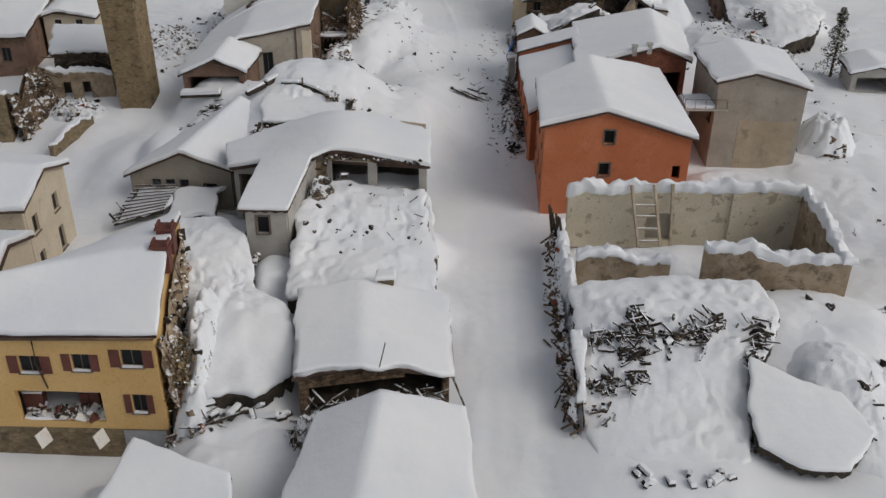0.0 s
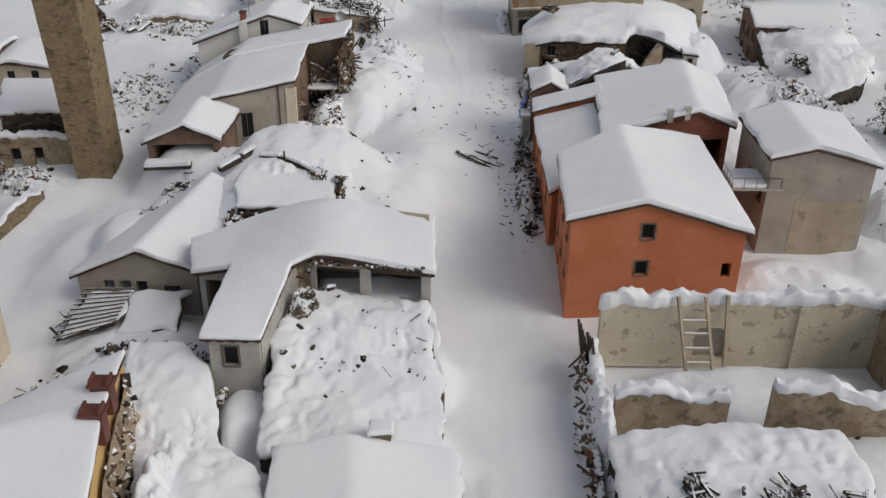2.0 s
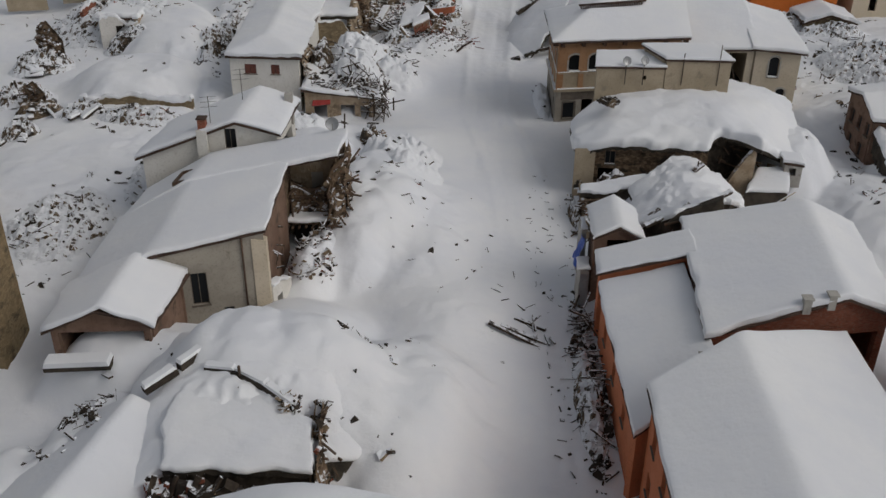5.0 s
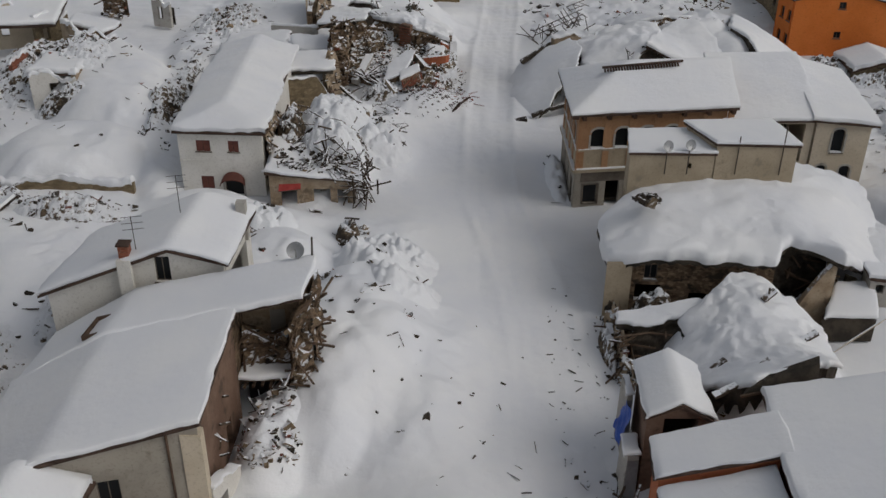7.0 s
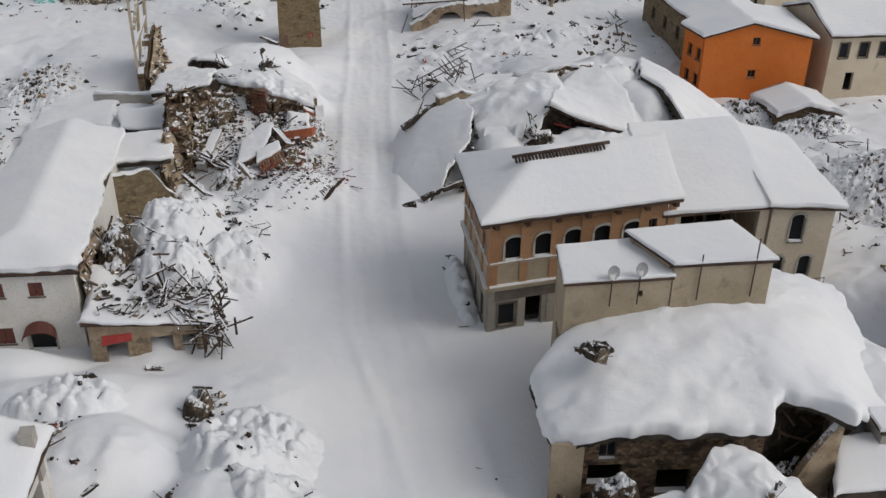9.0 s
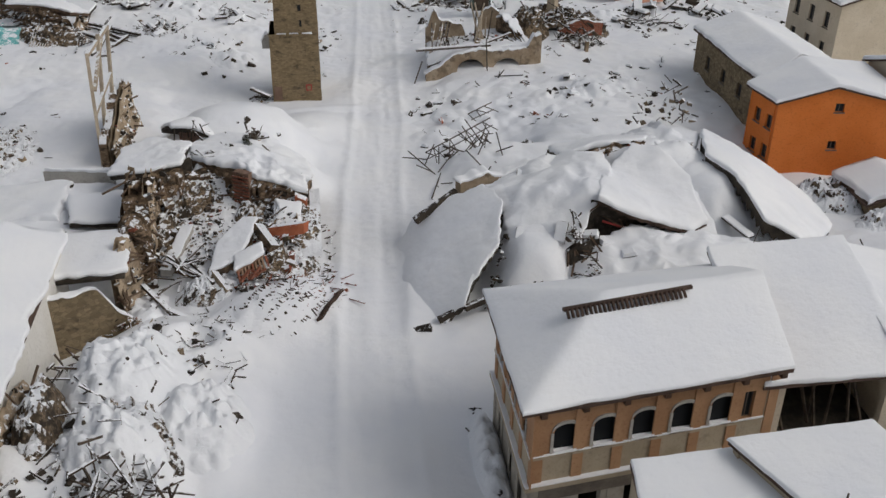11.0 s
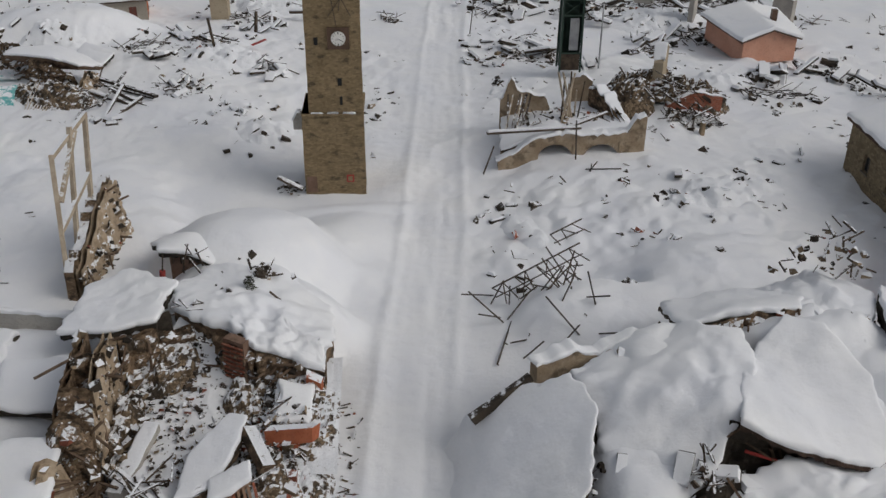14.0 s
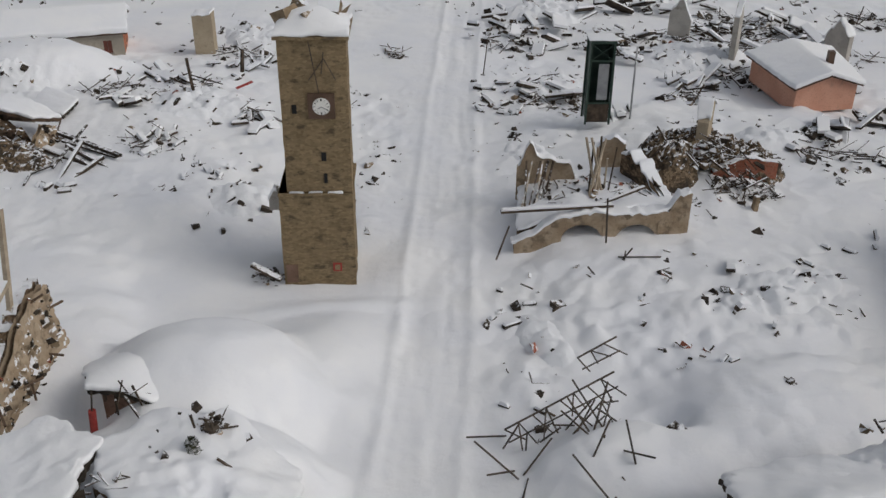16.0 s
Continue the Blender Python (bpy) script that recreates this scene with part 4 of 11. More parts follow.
# the board's dark colour also carries the shade under its snowy edge
def board(x, y, z, length, width, yaw, tilt, label="tilted snow-covered board with a dark edge", group="snowy boards", mat="rub_dark", thick=0.13, lie=0.16, roll=0.0, into=None):
    """A broken board or roof piece stuck in the snow, with snow lying on it."""
    m = pose(x, y, z, roll, -tilt, yaw)
    b = into or Mesh()
    dark = BOARDS.index(mat) if into else 0

    def slab8(l0, l1, w, z0, z1, k, mi):
        c = [(l0, -w, z0), (l1, -w, z0), (l1, w, z0), (l0, w, z0), (l0 + k, -w * (1 - 0.25 * k), z1), (l1 - k, -w * (1 - 0.25 * k), z1), (l1 - k, w * (1 - 0.25 * k), z1), (l0 + k, w * (1 - 0.25 * k), z1)]
        b.box8([tuple(m @ (Vector(p) + Vector((0, 0.06 * math.sin(9 * p[0] + x), 0)))) for p in c], mi)

    h = length / 2
    slab8(-h, h, width / 2, -thick, 0.0, 0.0, dark)
    if lie:
        slab8(-h + 0.02, h - 0.04, width / 2 - 0.01, 0.003, lie, 0.09, 3 if into else 1)
    return None if into else tagged(b.make("broken_board", [mat, "snow"]), label, "board", group)


def boards(x, y, rx, ry, n, lo, hi, label="tilted snow-covered board with a dark edge", group="snowy boards", up=0.15, wide=0.35):
    """Boards and roof pieces strewn over a wrecked plot, lying more or less one way; far off they are one mesh."""
    far = Mesh() if y > 226 or abs(x) > 34 else None
    way = rng.uniform(0, 180)
    for _ in range(n):
        a, d = rng.uniform(0, 6.283), math.sqrt(rng.random())
        px, py = x + rx * d * math.cos(a), y + ry * d * math.sin(a)
        L = lo + (hi - lo) * rng.random() ** 2
        board(px, py, gz(px, py) + up * rng.random() + 0.1, L, max(0.22, L * rng.uniform(0.14, wide + 0.1)), way + rng.gauss(0, 35), rng.gauss(8, 14), label, group, rng.choice(("rub_dark", "rub_wood", "rub_dark", "debris_floor")), rng.uniform(0.1, 0.35), rng.uniform(0.14, 0.34), rng.gauss(0, 16), far)
    if far:
        tagged(far.make("strewn_boards", BOARDS + ["snow"]), label, "debris", kind="stuff")


def pipe(name, label, category, pts, r, mat, r2=None):
    return tagged(Mesh().tube(pts, r, 6, 0, r2).make(name, mat, smooth=True), label, category)




def heap(name, label, x, y, rx, ry, ang, h, mat="heap", seed=1, res=0.15, rise=0.0, rough=1.0, flat=2.0, on=None):
    """A mound of rubble with snow on what faces up: an uneven sheet that dips under the ground at its rim."""
    n, k = max(8, int(2.2 * rx / res)), max(8, int(2.2 * ry / res))
    U, V = np.meshgrid(np.linspace(-1.1, 1.1, n), np.linspace(-1.1, 1.1, k))
    c, s_ = math.cos(radians(ang)), math.sin(radians(ang))
    X, Y = x + U * rx * c - V * ry * s_, y + U * rx * s_ + V * ry * c
    wob = 1 + 0.5 * fbm(X, Y, 2.2, 3, seed + 3)
    f = np.exp(-((U * U + V * V) * wob) ** flat)
    lump = 0.55 * clumps(X, Y, 1.1, seed) + 0.38 * clumps(X + 5, Y, 0.55, seed + 1) + 0.16 * clumps(X, Y + 7, 0.28, seed + 2) + 0.7 * fbm(X, Y, 1.6, 4, seed + 5)
    Z = (on or ground_z)(X, Y) - 0.45 + f * (h + rough * lump + rise * V) + 0.2 * f
    top = tagged(sheet(name, X, Y, Z, mat, smooth=mat == "heap_snow"), label, "rubble", kind="stuff")
    b, mats = Mesh(), ["rub_stone", "rub_dark", "rub_brick", "rub_wood", "white"]
    share = {"heap": 2.6, "heap_red": 3.0, "heap_white": 1.3, "heap_snow": 0.55}[mat]
    w = {"heap": (4, 5, 0.6, 0, 0.15), "heap_red": (2, 2, 6, 0, 0.5), "heap_white": (2, 5, 1, 0, 0.2), "heap_snow": (2, 5, 0.5, 0, 0)}[mat]
    for _ in range(int(min(700, share * rx * ry * 3.0))):
        i, j = rng.randrange(k), rng.randrange(n)
        if f[i, j] < rng.uniform(0.25, 0.9):
            continue
        c = Vector((X[i, j], Y[i, j], Z[i, j]))
        if rng.random() < 0.3:
            L, yaw, tilt, wd = rng.uniform(0.4, 1.7), rng.uniform(0, 6.3), rng.gauss(0.15, 0.45), rng.uniform(0.04, 0.1)
            d = Vector((math.cos(yaw) * math.cos(tilt), math.sin(yaw) * math.cos(tilt), math.sin(tilt))) * L / 2
            b.beam(c - d, c + d, wd, wd * rng.uniform(0.8, 2), 3, rng.uniform(0, 3))
        else:
            sz = 0.12 + 0.5 * rng.random() ** 2.5
            b.chunk(c, (sz * rng.uniform(0.7, 1.5), sz * rng.uniform(0.5, 1), sz * rng.uniform(0.4, 0.9)), rng.choices(range(5), w)[0], 0.5)
    if b.v:
        b.make("broken_pieces", mats, top)
    return top



def torn_face(name, label, p, q, z0, tops, depth, mat, seed, talus=0.0, res=0.16, kind="", sticks=0):
    """The torn face of a wall: an uneven upright sheet with ledges, spreading at its foot."""
    sd = Side(p, q)
    ts, tz = zip(*tops)
    n = max(6, int(sd.L / res))
    k = max(6, int((max(tz) - z0) / res))
    S, K = np.meshgrid(np.linspace(0, sd.L, n), np.linspace(0, 1, k))
    top = np.interp(S / sd.L, ts, tz) + 0.7 * fbm(S, S * 0, 0.9, 3, seed)
    Zz = z0 + (top - z0) * K
    step = np.floor(Zz * 0.9 + 1.2 * fbm(S, Zz, 2.0, 2, seed + 2)) % 2
    out = depth * (2.2 * fbm(S, Zz, 1.5, 4, seed + 4) + 0.7 * clumps(S, Zz, 0.7, seed) + 0.35 * step) + talus * (1 - K) ** 2
    out = out * np.clip((1 - K) * 8, 0.15, 1)
    X, Y = sd.p.x + sd.e.x * S + sd.n.x * out, sd.p.y + sd.e.y * S + sd.n.y * out
    t = thing(name, (p[0] + q[0]) / 2, (p[1] + q[1]) / 2, z0, label, "ruined wall")
    sheet("torn_masonry", X, Y, Zz, mat, t, smooth=False)
    Xb, Yb = X - sd.n.x * (out + 0.35), Y - sd.n.y * (out + 0.35)
    sheet("wall_back", Xb, Yb, Zz, mat, t, flip=True)
    b = Mesh()
    for _ in range(0 if mat == "debris_floor" else int(sd.L * (max(tz) - z0) * 2.2)):
        i, j = rng.randrange(n), rng.randrange(k)
        sz = 0.12 + 0.4 * rng.random() ** 2.5
        b.chunk((X[j, i], Y[j, i], Zz[j, i]), (sz * rng.uniform(0.7, 1.5), sz * rng.uniform(0.5, 1), sz * rng.uniform(0.4, 0.9)), rng.choices((0, 1, 2, 3), (4, 5, 0.5, 0.15))[0], 0.5)
    if b.v:
        b.make("loose_stones", ["rub_stone", "rub_dark", "rub_brick", "white"], t)
    for _ in range(sticks):
        i, j = rng.randrange(n), rng.randrange(k // 4, k)
        c = Vector((X[j, i], Y[j, i], Zz[j, i]))
        d = Vector((sd.n.x, sd.n.y, 0)) * rng.uniform(0.2, 0.9) + Vector((sd.e.x, sd.e.y, 0)) * rng.gauss(0, 0.8) + Vector((0, 0, rng.gauss(-0.2, 0.5)))
        Mesh().beam(c - d * 0.3, c + d, 0.1, 0.13, 0, rng.uniform(0, 3)).make("broken_lath", "wood", t)
    return t

FINE = [i / 12 for i in range(13)]
# ---------------------------------------------------------------- right side of the street
# three-storey orange house
OH = [(8.35, 74.7), (20.9, 75.5), (20.7, 91.0), (8.6, 84.5)]
building("orange_house", "three-storey orange rendered house with thick snow on its gabled roof", "house", OH, -0.8, gable_u(8.3, 6.9, 9.55, 0.41), "orange",
         {"F": [(5.05, 5.95, 6.55, 7.75, "f"), (4.85, 5.75, 3.6, 4.75, "f"), (11.2, 11.9, 3.2, 4.4, "h"), (4.8, 5.7, 0.4, 1.4, "f")],
          "L": [(1.2, 2.1, 5.6, 6.9, "w"), (4.2, 5.1, 5.6, 6.9, "w"), (7.4, 8.2, 5.6, 6.9, "w"), (1.2, 2.1, 2.6, 3.9, "w"), (4.2, 5.1, 2.6, 3.9, "w"), (7.4, 8.2, 2.6, 3.9, "w"), (2.4, 3.5, -0.6, 1.5, "w")]},
         cap=0.55, over=0.42, us=[0, 0.2, 0.41, 0.7, 1], seed=3, ragged=0.06, bumpy=0.1)
building("orange_annex", "low orange rendered row house along the street under snow", "house", [(8.1, 84.9), (12.6, 87.6), (12.9, 99.2), (8.05, 99.2)], -0.4, corners(5.2, 7.1, 6.7, 5.2), "orange",
         {"L": [(2, 2.9, 2.6, 3.8, "w"), (6, 6.9, 2.6, 3.8, "w"), (10, 10.9, 2.6, 3.8, "w")]}, cap=0.5, over=0.3, seed=4, ragged=0.1)
building("brick_house", "red brick house with low gable and a deep snow roof", "house", [(13.1, 91.0), (24.0, 93.0), (24.9, 103.2), (14.3, 103.9)], 0.0, gable_u(7.5, 7.6, 9.3, 0.7), "brick",
         {"F": [(7.2, 10.6, 2.6, 6.5, "h")]}, cap=0.6, over=0.5, us=[0, 0.35, 0.7, 0.85, 1], seed=5, ragged=0.16)
building("lean_to", "orange rendered lean-to with a snowy mono-pitch roof", "outbuilding", [(7.9, 100.0), (13.5, 99.7), (13.6, 102.0), (8.1, 102.0)], 0.0, corners(6.0, 7.9, 7.9, 6.1), "orange",
         {"F": [(0.5, 1.4, 4.0, 5.2, "w")]}, cap=0.3, over=0.35, seed=6)
for cx, cy, cz in ((18.4, 91.6, 8.6), (19.9, 91.9, 8.7), (12.0, 88.1, 7.0)):
    c = thing("chimney", cx, cy, cz, "small grey roof chimney poking out of snow", "chimney", "roof chimneys")
    Mesh().box(cx - 0.22, cy - 0.22, cz, cx + 0.22, cy + 0.22, cz + 0.95).make("shaft", "concrete", c)
    Mesh().box(cx - 0.3, cy - 0.3, cz + 0.95, cx + 0.3, cy + 0.3, cz + 1.05).make("lid", "concrete", c)
# grey house behind
GH2 = [(24.9, 84.0), (33.0, 83.8), (33.2, 93.4), (24.7, 92.0)]
building("grey_house", "grey rendered house with a patched tan gable wall and snow roof", "house", GH2, 0.0, gable_u(8.8, 8.3, 9.7, 0.4), {"F": [(0.0, "grey")], "R": "grey", "K": "grey", "L": "grey"},
         {"L": [(3, 4, 4.5, 6, "w"), (6, 7, 4.5, 6, "w")]}, cap=0.5, over=0.35, us=[0, 0.2, 0.4, 0.7, 1], seed=8)
pt = thing("plaster_patch", 29.5, 83.8, 0.3, "tan plaster patch on the grey gable wall", "plaster")
sdp = Side((24.9, 84.0), (33.0, 83.8))
pb = Mesh()
sdp.block(pb, 2.4, 7.6, -0.03, -0.004, 0.3, 0.3, 5.2, 5.0)
pb.make("panel", "tan", pt)
bal = thing("balcony", 23.2, 85, 6.0, "concrete balcony with thin railing and snow on it", "balcony")
Mesh().box(22.0, 83.9, 6.0, 26.1, 87.2, 6.18).make("slab", "concrete", bal)
snow_cap([(22.1, 84.0), (26.0, 84.0), (26.0, 87.1), (22.1, 87.1)], lambda u, v: 6.18 + 0 * u, 0.3, bal, seed=9)
for i in range(9):
    t = i / 8
    px, py = (22.05 + 3.9 * min(1, t * 2), 83.95) if t <= 0.5 else (22.05, 83.95 + 3.2 * (t - 0.5) * 2)
    Mesh().tube([(px, py, 6.18), (px, py, 7.1)], 0.02).make("post", "steel", bal)
Mesh().tube([(25.9, 83.95, 7.1), (22.05, 83.95, 7.1), (22.05, 87.1, 7.1)], 0.025).make("handrail", "steel", bal)

# roofless building beside the orange house
ruin_wall("ruined_wall", "tall peeling cream plaster wall of a roofless house, snow on top", (9.9, 68.7), (28.9, 68.7), 0.2, [(0, 4.7), (0.08, 5.2), (0.75, 5.3), (0.85, 5.5), (1, 5.0)], 0.6, "peel",
          [(6.4, 8.6, 0.9, 3.4, "h")], cap=0.85, seed=12, jag=0.2)
ruin_wall("ruined_wall", "low broken stone front wall with snow on top", (9.9, 61.4), (16.8, 61.4), 0.5, [(0, 3.4), (0.3, 3.9), (0.7, 3.2), (1, 3.1)], 0.55, "plaster_torn", cap=0.6, seed=13, jag=0.5)
ruin_wall("ruined_wall", "low broken stone front wall with snow on top", (18.8, 60.4), (28.7, 58.5), 0.5, [(0, 4.7), (0.3, 5.1), (0.5, 4.4), (1, 5.1)], 0.55, "plaster_torn", cap=0.65, seed=14, jag=0.5)
ruin_wall("ruined_wall", "broken end wall of the roofless house, snow on top", (28.8, 58.6), (28.9, 68.6), 0.2, [(0, 5.0), (0.5, 5.4), (1, 5.0)], 0.55, "plaster_torn", cap=0.8, seed=15, jag=0.5)
ruin_wall("ruined_wall", "crumbled street wall stub beside the roofless house", (8.9, 68.5), (9.2, 58.0), 0.0, [(0, 2.6), (0.3, 3.0), (0.7, 2.2), (1, 1.4)], 0.5, "plaster_torn", cap=0.45, seed=16, jag=0.8)
pil = thing("wall_pilaster", 23.2, 68.4, 0.2, "plastered pilaster on the roofless house's wall", "pilaster")
Mesh().box(22.9, 68.45, 0.2, 23.6, 68.72, 5.2).make("shaft", "peel", pil)
al = thing("blind_arch", 16.9, 68.9, 0.4, "grey arched recess in the peeling wall", "arch")
ab = Mesh()
for i in range(12):
    a0, a1 = math.pi * i / 12, math.pi * (i + 1) / 12
    ab.box8([(17.4 + 1.1 * math.cos(a), 68.98 + dy, 2.4 + 1.05 * math.sin(a)) if r else (17.4 + 1.15 * math.cos(a), 68.98 + dy, 3.6) for r in (1, 0) for a, dy in ((a1, 0), (a0, 0), (a0, 0.3), (a1, 0.3))])
ab.make("spandrel", "peel", al)
Mesh().box(16.3, 69.15, 0.2, 18.6, 69.28, 3.6).make("back", "grey", al)
lad = thing("roof_frame", 15.6, 67.9, 0.9, "snowy timber ladder frame leaning on the peeling wall", "timber frame")
for a, b_ in (((14.75, 68.55, 6.0), (15.55, 66.6, 0.9)), ((16.55, 68.55, 6.0), (17.3, 66.6, 0.9)), ((18.0, 68.6, 6.1), (18.2, 67.4, 0.8))):
    Mesh().beam(a, b_, 0.2, 0.2).make("rail", "pale_wood", lad)
for t in (0.3, 0.46, 0.64, 0.82):
    a = Vector((14.75, 68.55, 6.0)).lerp(Vector((15.55, 66.6, 0.9)), t)
    b_ = Vector((16.55, 68.55, 6.0)).lerp(Vector((17.3, 66.6, 0.9)), t)
    Mesh().beam(a, b_, 0.15, 0.15).make("rung", "pale_wood", lad)
laden_roof("fallen_roof", "fallen roof slab with smooth snow and a dark broken edge", "roof slab", [(18.6, 43.4, 1.5), (20.0, 42.3, 1.3), (21.2, 41.8, 1.2), (23.6, 41.8, 1.1), (26.0, 44.6, 1.4), (24.6, 47.2, 2.3), (21.8, 48.1, 2.9), (19.4, 49.4, 3.3), (18.7, 46.6, 2.4)], (), None, 0.32, 0.5, "debris_floor", 0.18, 21, 0.15, 0.4)
heap("rubble_heap", "smooth snow drifted against the fallen roof slab", 25.6, 47.4, 3.4, 4.6, 10, 1.3, "heap_snow", 206, rough=0.35)
heap("rubble_heap", "smooth snow drifted beyond the fallen roof slab", 30.0, 46.0, 4.0, 5.0, 0, 1.0, "heap_snow", 207, rough=0.5)
torn_face("torn_wall", "crumbled street wall, dark stones and laths hanging out", (8.75, 67.6), (8.35, 45.5), -0.2, [(0, 2.6), (0.2, 2.9), (0.35, 2.0), (0.6, 1.7), (0.8, 2.2), (1, 1.5)], 0.5, "tornwall", 337, 0.4, sticks=46)
heap("rubble_heap", "snowy stone wreckage along the street edge", 9.2, 60.5, 1.0, 7.5, 1, 0.9, "heap_snow", 201)
heap("rubble_heap", "snowy stone wreckage along the street edge", 8.9, 49.5, 0.9, 4.5, 0, 1.0, "heap_snow", 202)
slope_rim = [(9.0, 58.0, 2.9), (13.0, 59.0, 3.1), (18.0, 58.6, 3.4), (22.2, 58.2, 3.4), (22.8, 54.0, 3.3), (21.4, 51.2, 3.2), (19.9, 49.5, 2.3), (18.9, 46.5, 1.3), (18.2, 43.0, 0.5), (13.8, 41.8, 0.3), (9.6, 42.6, 0.2), (8.5, 46.5, 0.7), (8.7, 50.0, 1.9), (8.9, 54.0, 2.6)]
slope_top = [(13.0, 53.4, 3.5), (16.6, 53.2, 3.6), (20.0, 53.0, 3.5), (12.5, 49.6, 2.3), (15.5, 49.6, 2.4), (14.0, 46.0, 1.2)]
fallen = surf(slope_rim + slope_top)
laden_roof("collapsed_house", "collapsed house under lumpy snow sloping down with broken rafters", "collapsed house", slope_rim, slope_top, (15.0, 51.0), 0.4, 0.9, "debris_floor", 0.4, 203, 0.3, 0.8, clods=0.55)
ruin_wall("ruined_wall", "short plastered wall stump at the street edge of the heap", (8.55, 52.4), (8.5, 47.2), -0.2, [(0, 3.3), (0.5, 3.0), (0.8, 2.2), (1, 1.4)], 0.5, "plaster_torn", cap=0.3, seed=206, jag=0.4)
for cx, cy, r_, n_, l_ in ((10.6, 51.8, 1.0, 18, 1.3), (12.6, 51.8, 1.1, 26, 1.8), (12.7, 53.3, 0.7, 10, 1.5), (14.6, 51.4, 0.8, 9, 1.2), (16.5, 51.7, 0.9, 20, 1.4), (18.0, 52.6, 0.6, 12, 1.0), (20.4, 51.4, 0.8, 20, 1.4), (19.7, 50.0, 0.6, 12, 1.2), (12.2, 50.4, 0.8, 15, 1.4), (10.4, 48.4, 1.2, 16, 1.0), (12.2, 48.6, 0.7, 10, 1.2), (10.0, 46.6, 0.8, 6, 0.8)):
    for k_ in range(n_):
        x_, y_ = cx + rng.gauss(0, r_ * 0.6), cy + rng.gauss(0, 0.65)
        z_ = float(fallen(x_, y_)) + 0.5 + rng.uniform(-0.1, 0.35)
        yaw = rng.choice((rng.gauss(0.25, 0.25), rng.gauss(-1.0, 0.35), rng.gauss(1.4, 0.3)))
        d_ = Vector((math.cos(yaw), math.sin(yaw), rng.gauss(0.05, 0.3))) * rng.uniform(0.45, 1.0) * l_ * 0.5
        w_ = rng.uniform(0.06, 0.16)
        c_ = Vector((x_, y_, z_))
        timber(c_ - d_, c_ + d_, w_, w_ * 1.4, "dark broken rafter poking out of snow", "rafter", rng.choice(("rub_wood", "rub_dark")), "heap rafters", "rafter")
    rubble("rubble_heap", "dark stones and splinters caught among the rafters", cx, cy, r_, 0.5, 0, n_ * 3, 0.1, 0.55, "dark", 0.1, 0.42, 0.15, 0.7, on=fallen)
for x0, y0, a_, n_ in ((16.0, 51.2, 35, 5), (17.4, 52.2, 70, 4)):
    fr_ = thing("window_frame", x0, y0, float(fallen(x0, y0)) + 0.3, "small dark broken lattice frame stuck in the snow", "frame", "lattice frames")
    m_ = pose(x0, y0, float(fallen(x0, y0)) + 0.55, 25, 0, a_)
    for s_ in (0, 0.75):
        Mesh().beam(m_ @ Vector((s_, -0.1, 0)), m_ @ Vector((s_, 1.3, 0.1)), 0.08, 0.1).make("rail", "rub_wood", fr_)
    for k_ in range(n_):
        Mesh().beam(m_ @ Vector((-0.1, 0.25 * k_, 0.03)), m_ @ Vector((0.85, 0.25 * k_, 0.03)), 0.06, 0.07).make("bar", "rub_wood", fr_)
boards(15.2, 41.4, 2.2, 0.6, 9, 0.4, 1.2, "broken tiles and boards at the foot of the heap", "heap foot bits", 0.1, 0.5)
boards(11.8, 41.4, 1.4, 0.8, 5, 0.4, 1.2, "broken tiles and boards at the foot of the heap", "heap foot bits", 0.1, 0.4)
boards(14.6, 48.0, 3.0, 1.6, 5, 0.3, 0.8, "small dark boards in the snow slope", "heap bits", 0.1, 0.4)
heap("rubble_heap", "dark broken edge beside the fallen roof", 18.7, 46.6, 0.6, 2.6, -8, 0.7, "heap_white", 205)
rubble("rubble_heap", "dark broken tiles along the fallen roof edge", 18.9, 46.4, 0.7, 3.0, -10, 50, 0.1, 0.45, "dark", 0.3, 0.0, 0.7, 1.2)
rubble("rubble_heap", "broken stones and laths along the street edge", 8.9, 55, 0.7, 9.5, 0, 110, 0.12, 0.45, "mixed", 0.3, 0.0, 0.7, 1.3)
for k_ in range(7):
    timber((9.5 - 0.12 * k_, 64.5 + 0.35 * k_, 1.0), (9.0 - 0.1 * k_, 66.4 + 0.35 * k_, 4.0 + rng.uniform(-0.5, 0.3)), 0.16, 0.2, "snow-dusted broken timber leaning by the street", "timber_beam", "rub_wood", "street-side timbers", "beam")

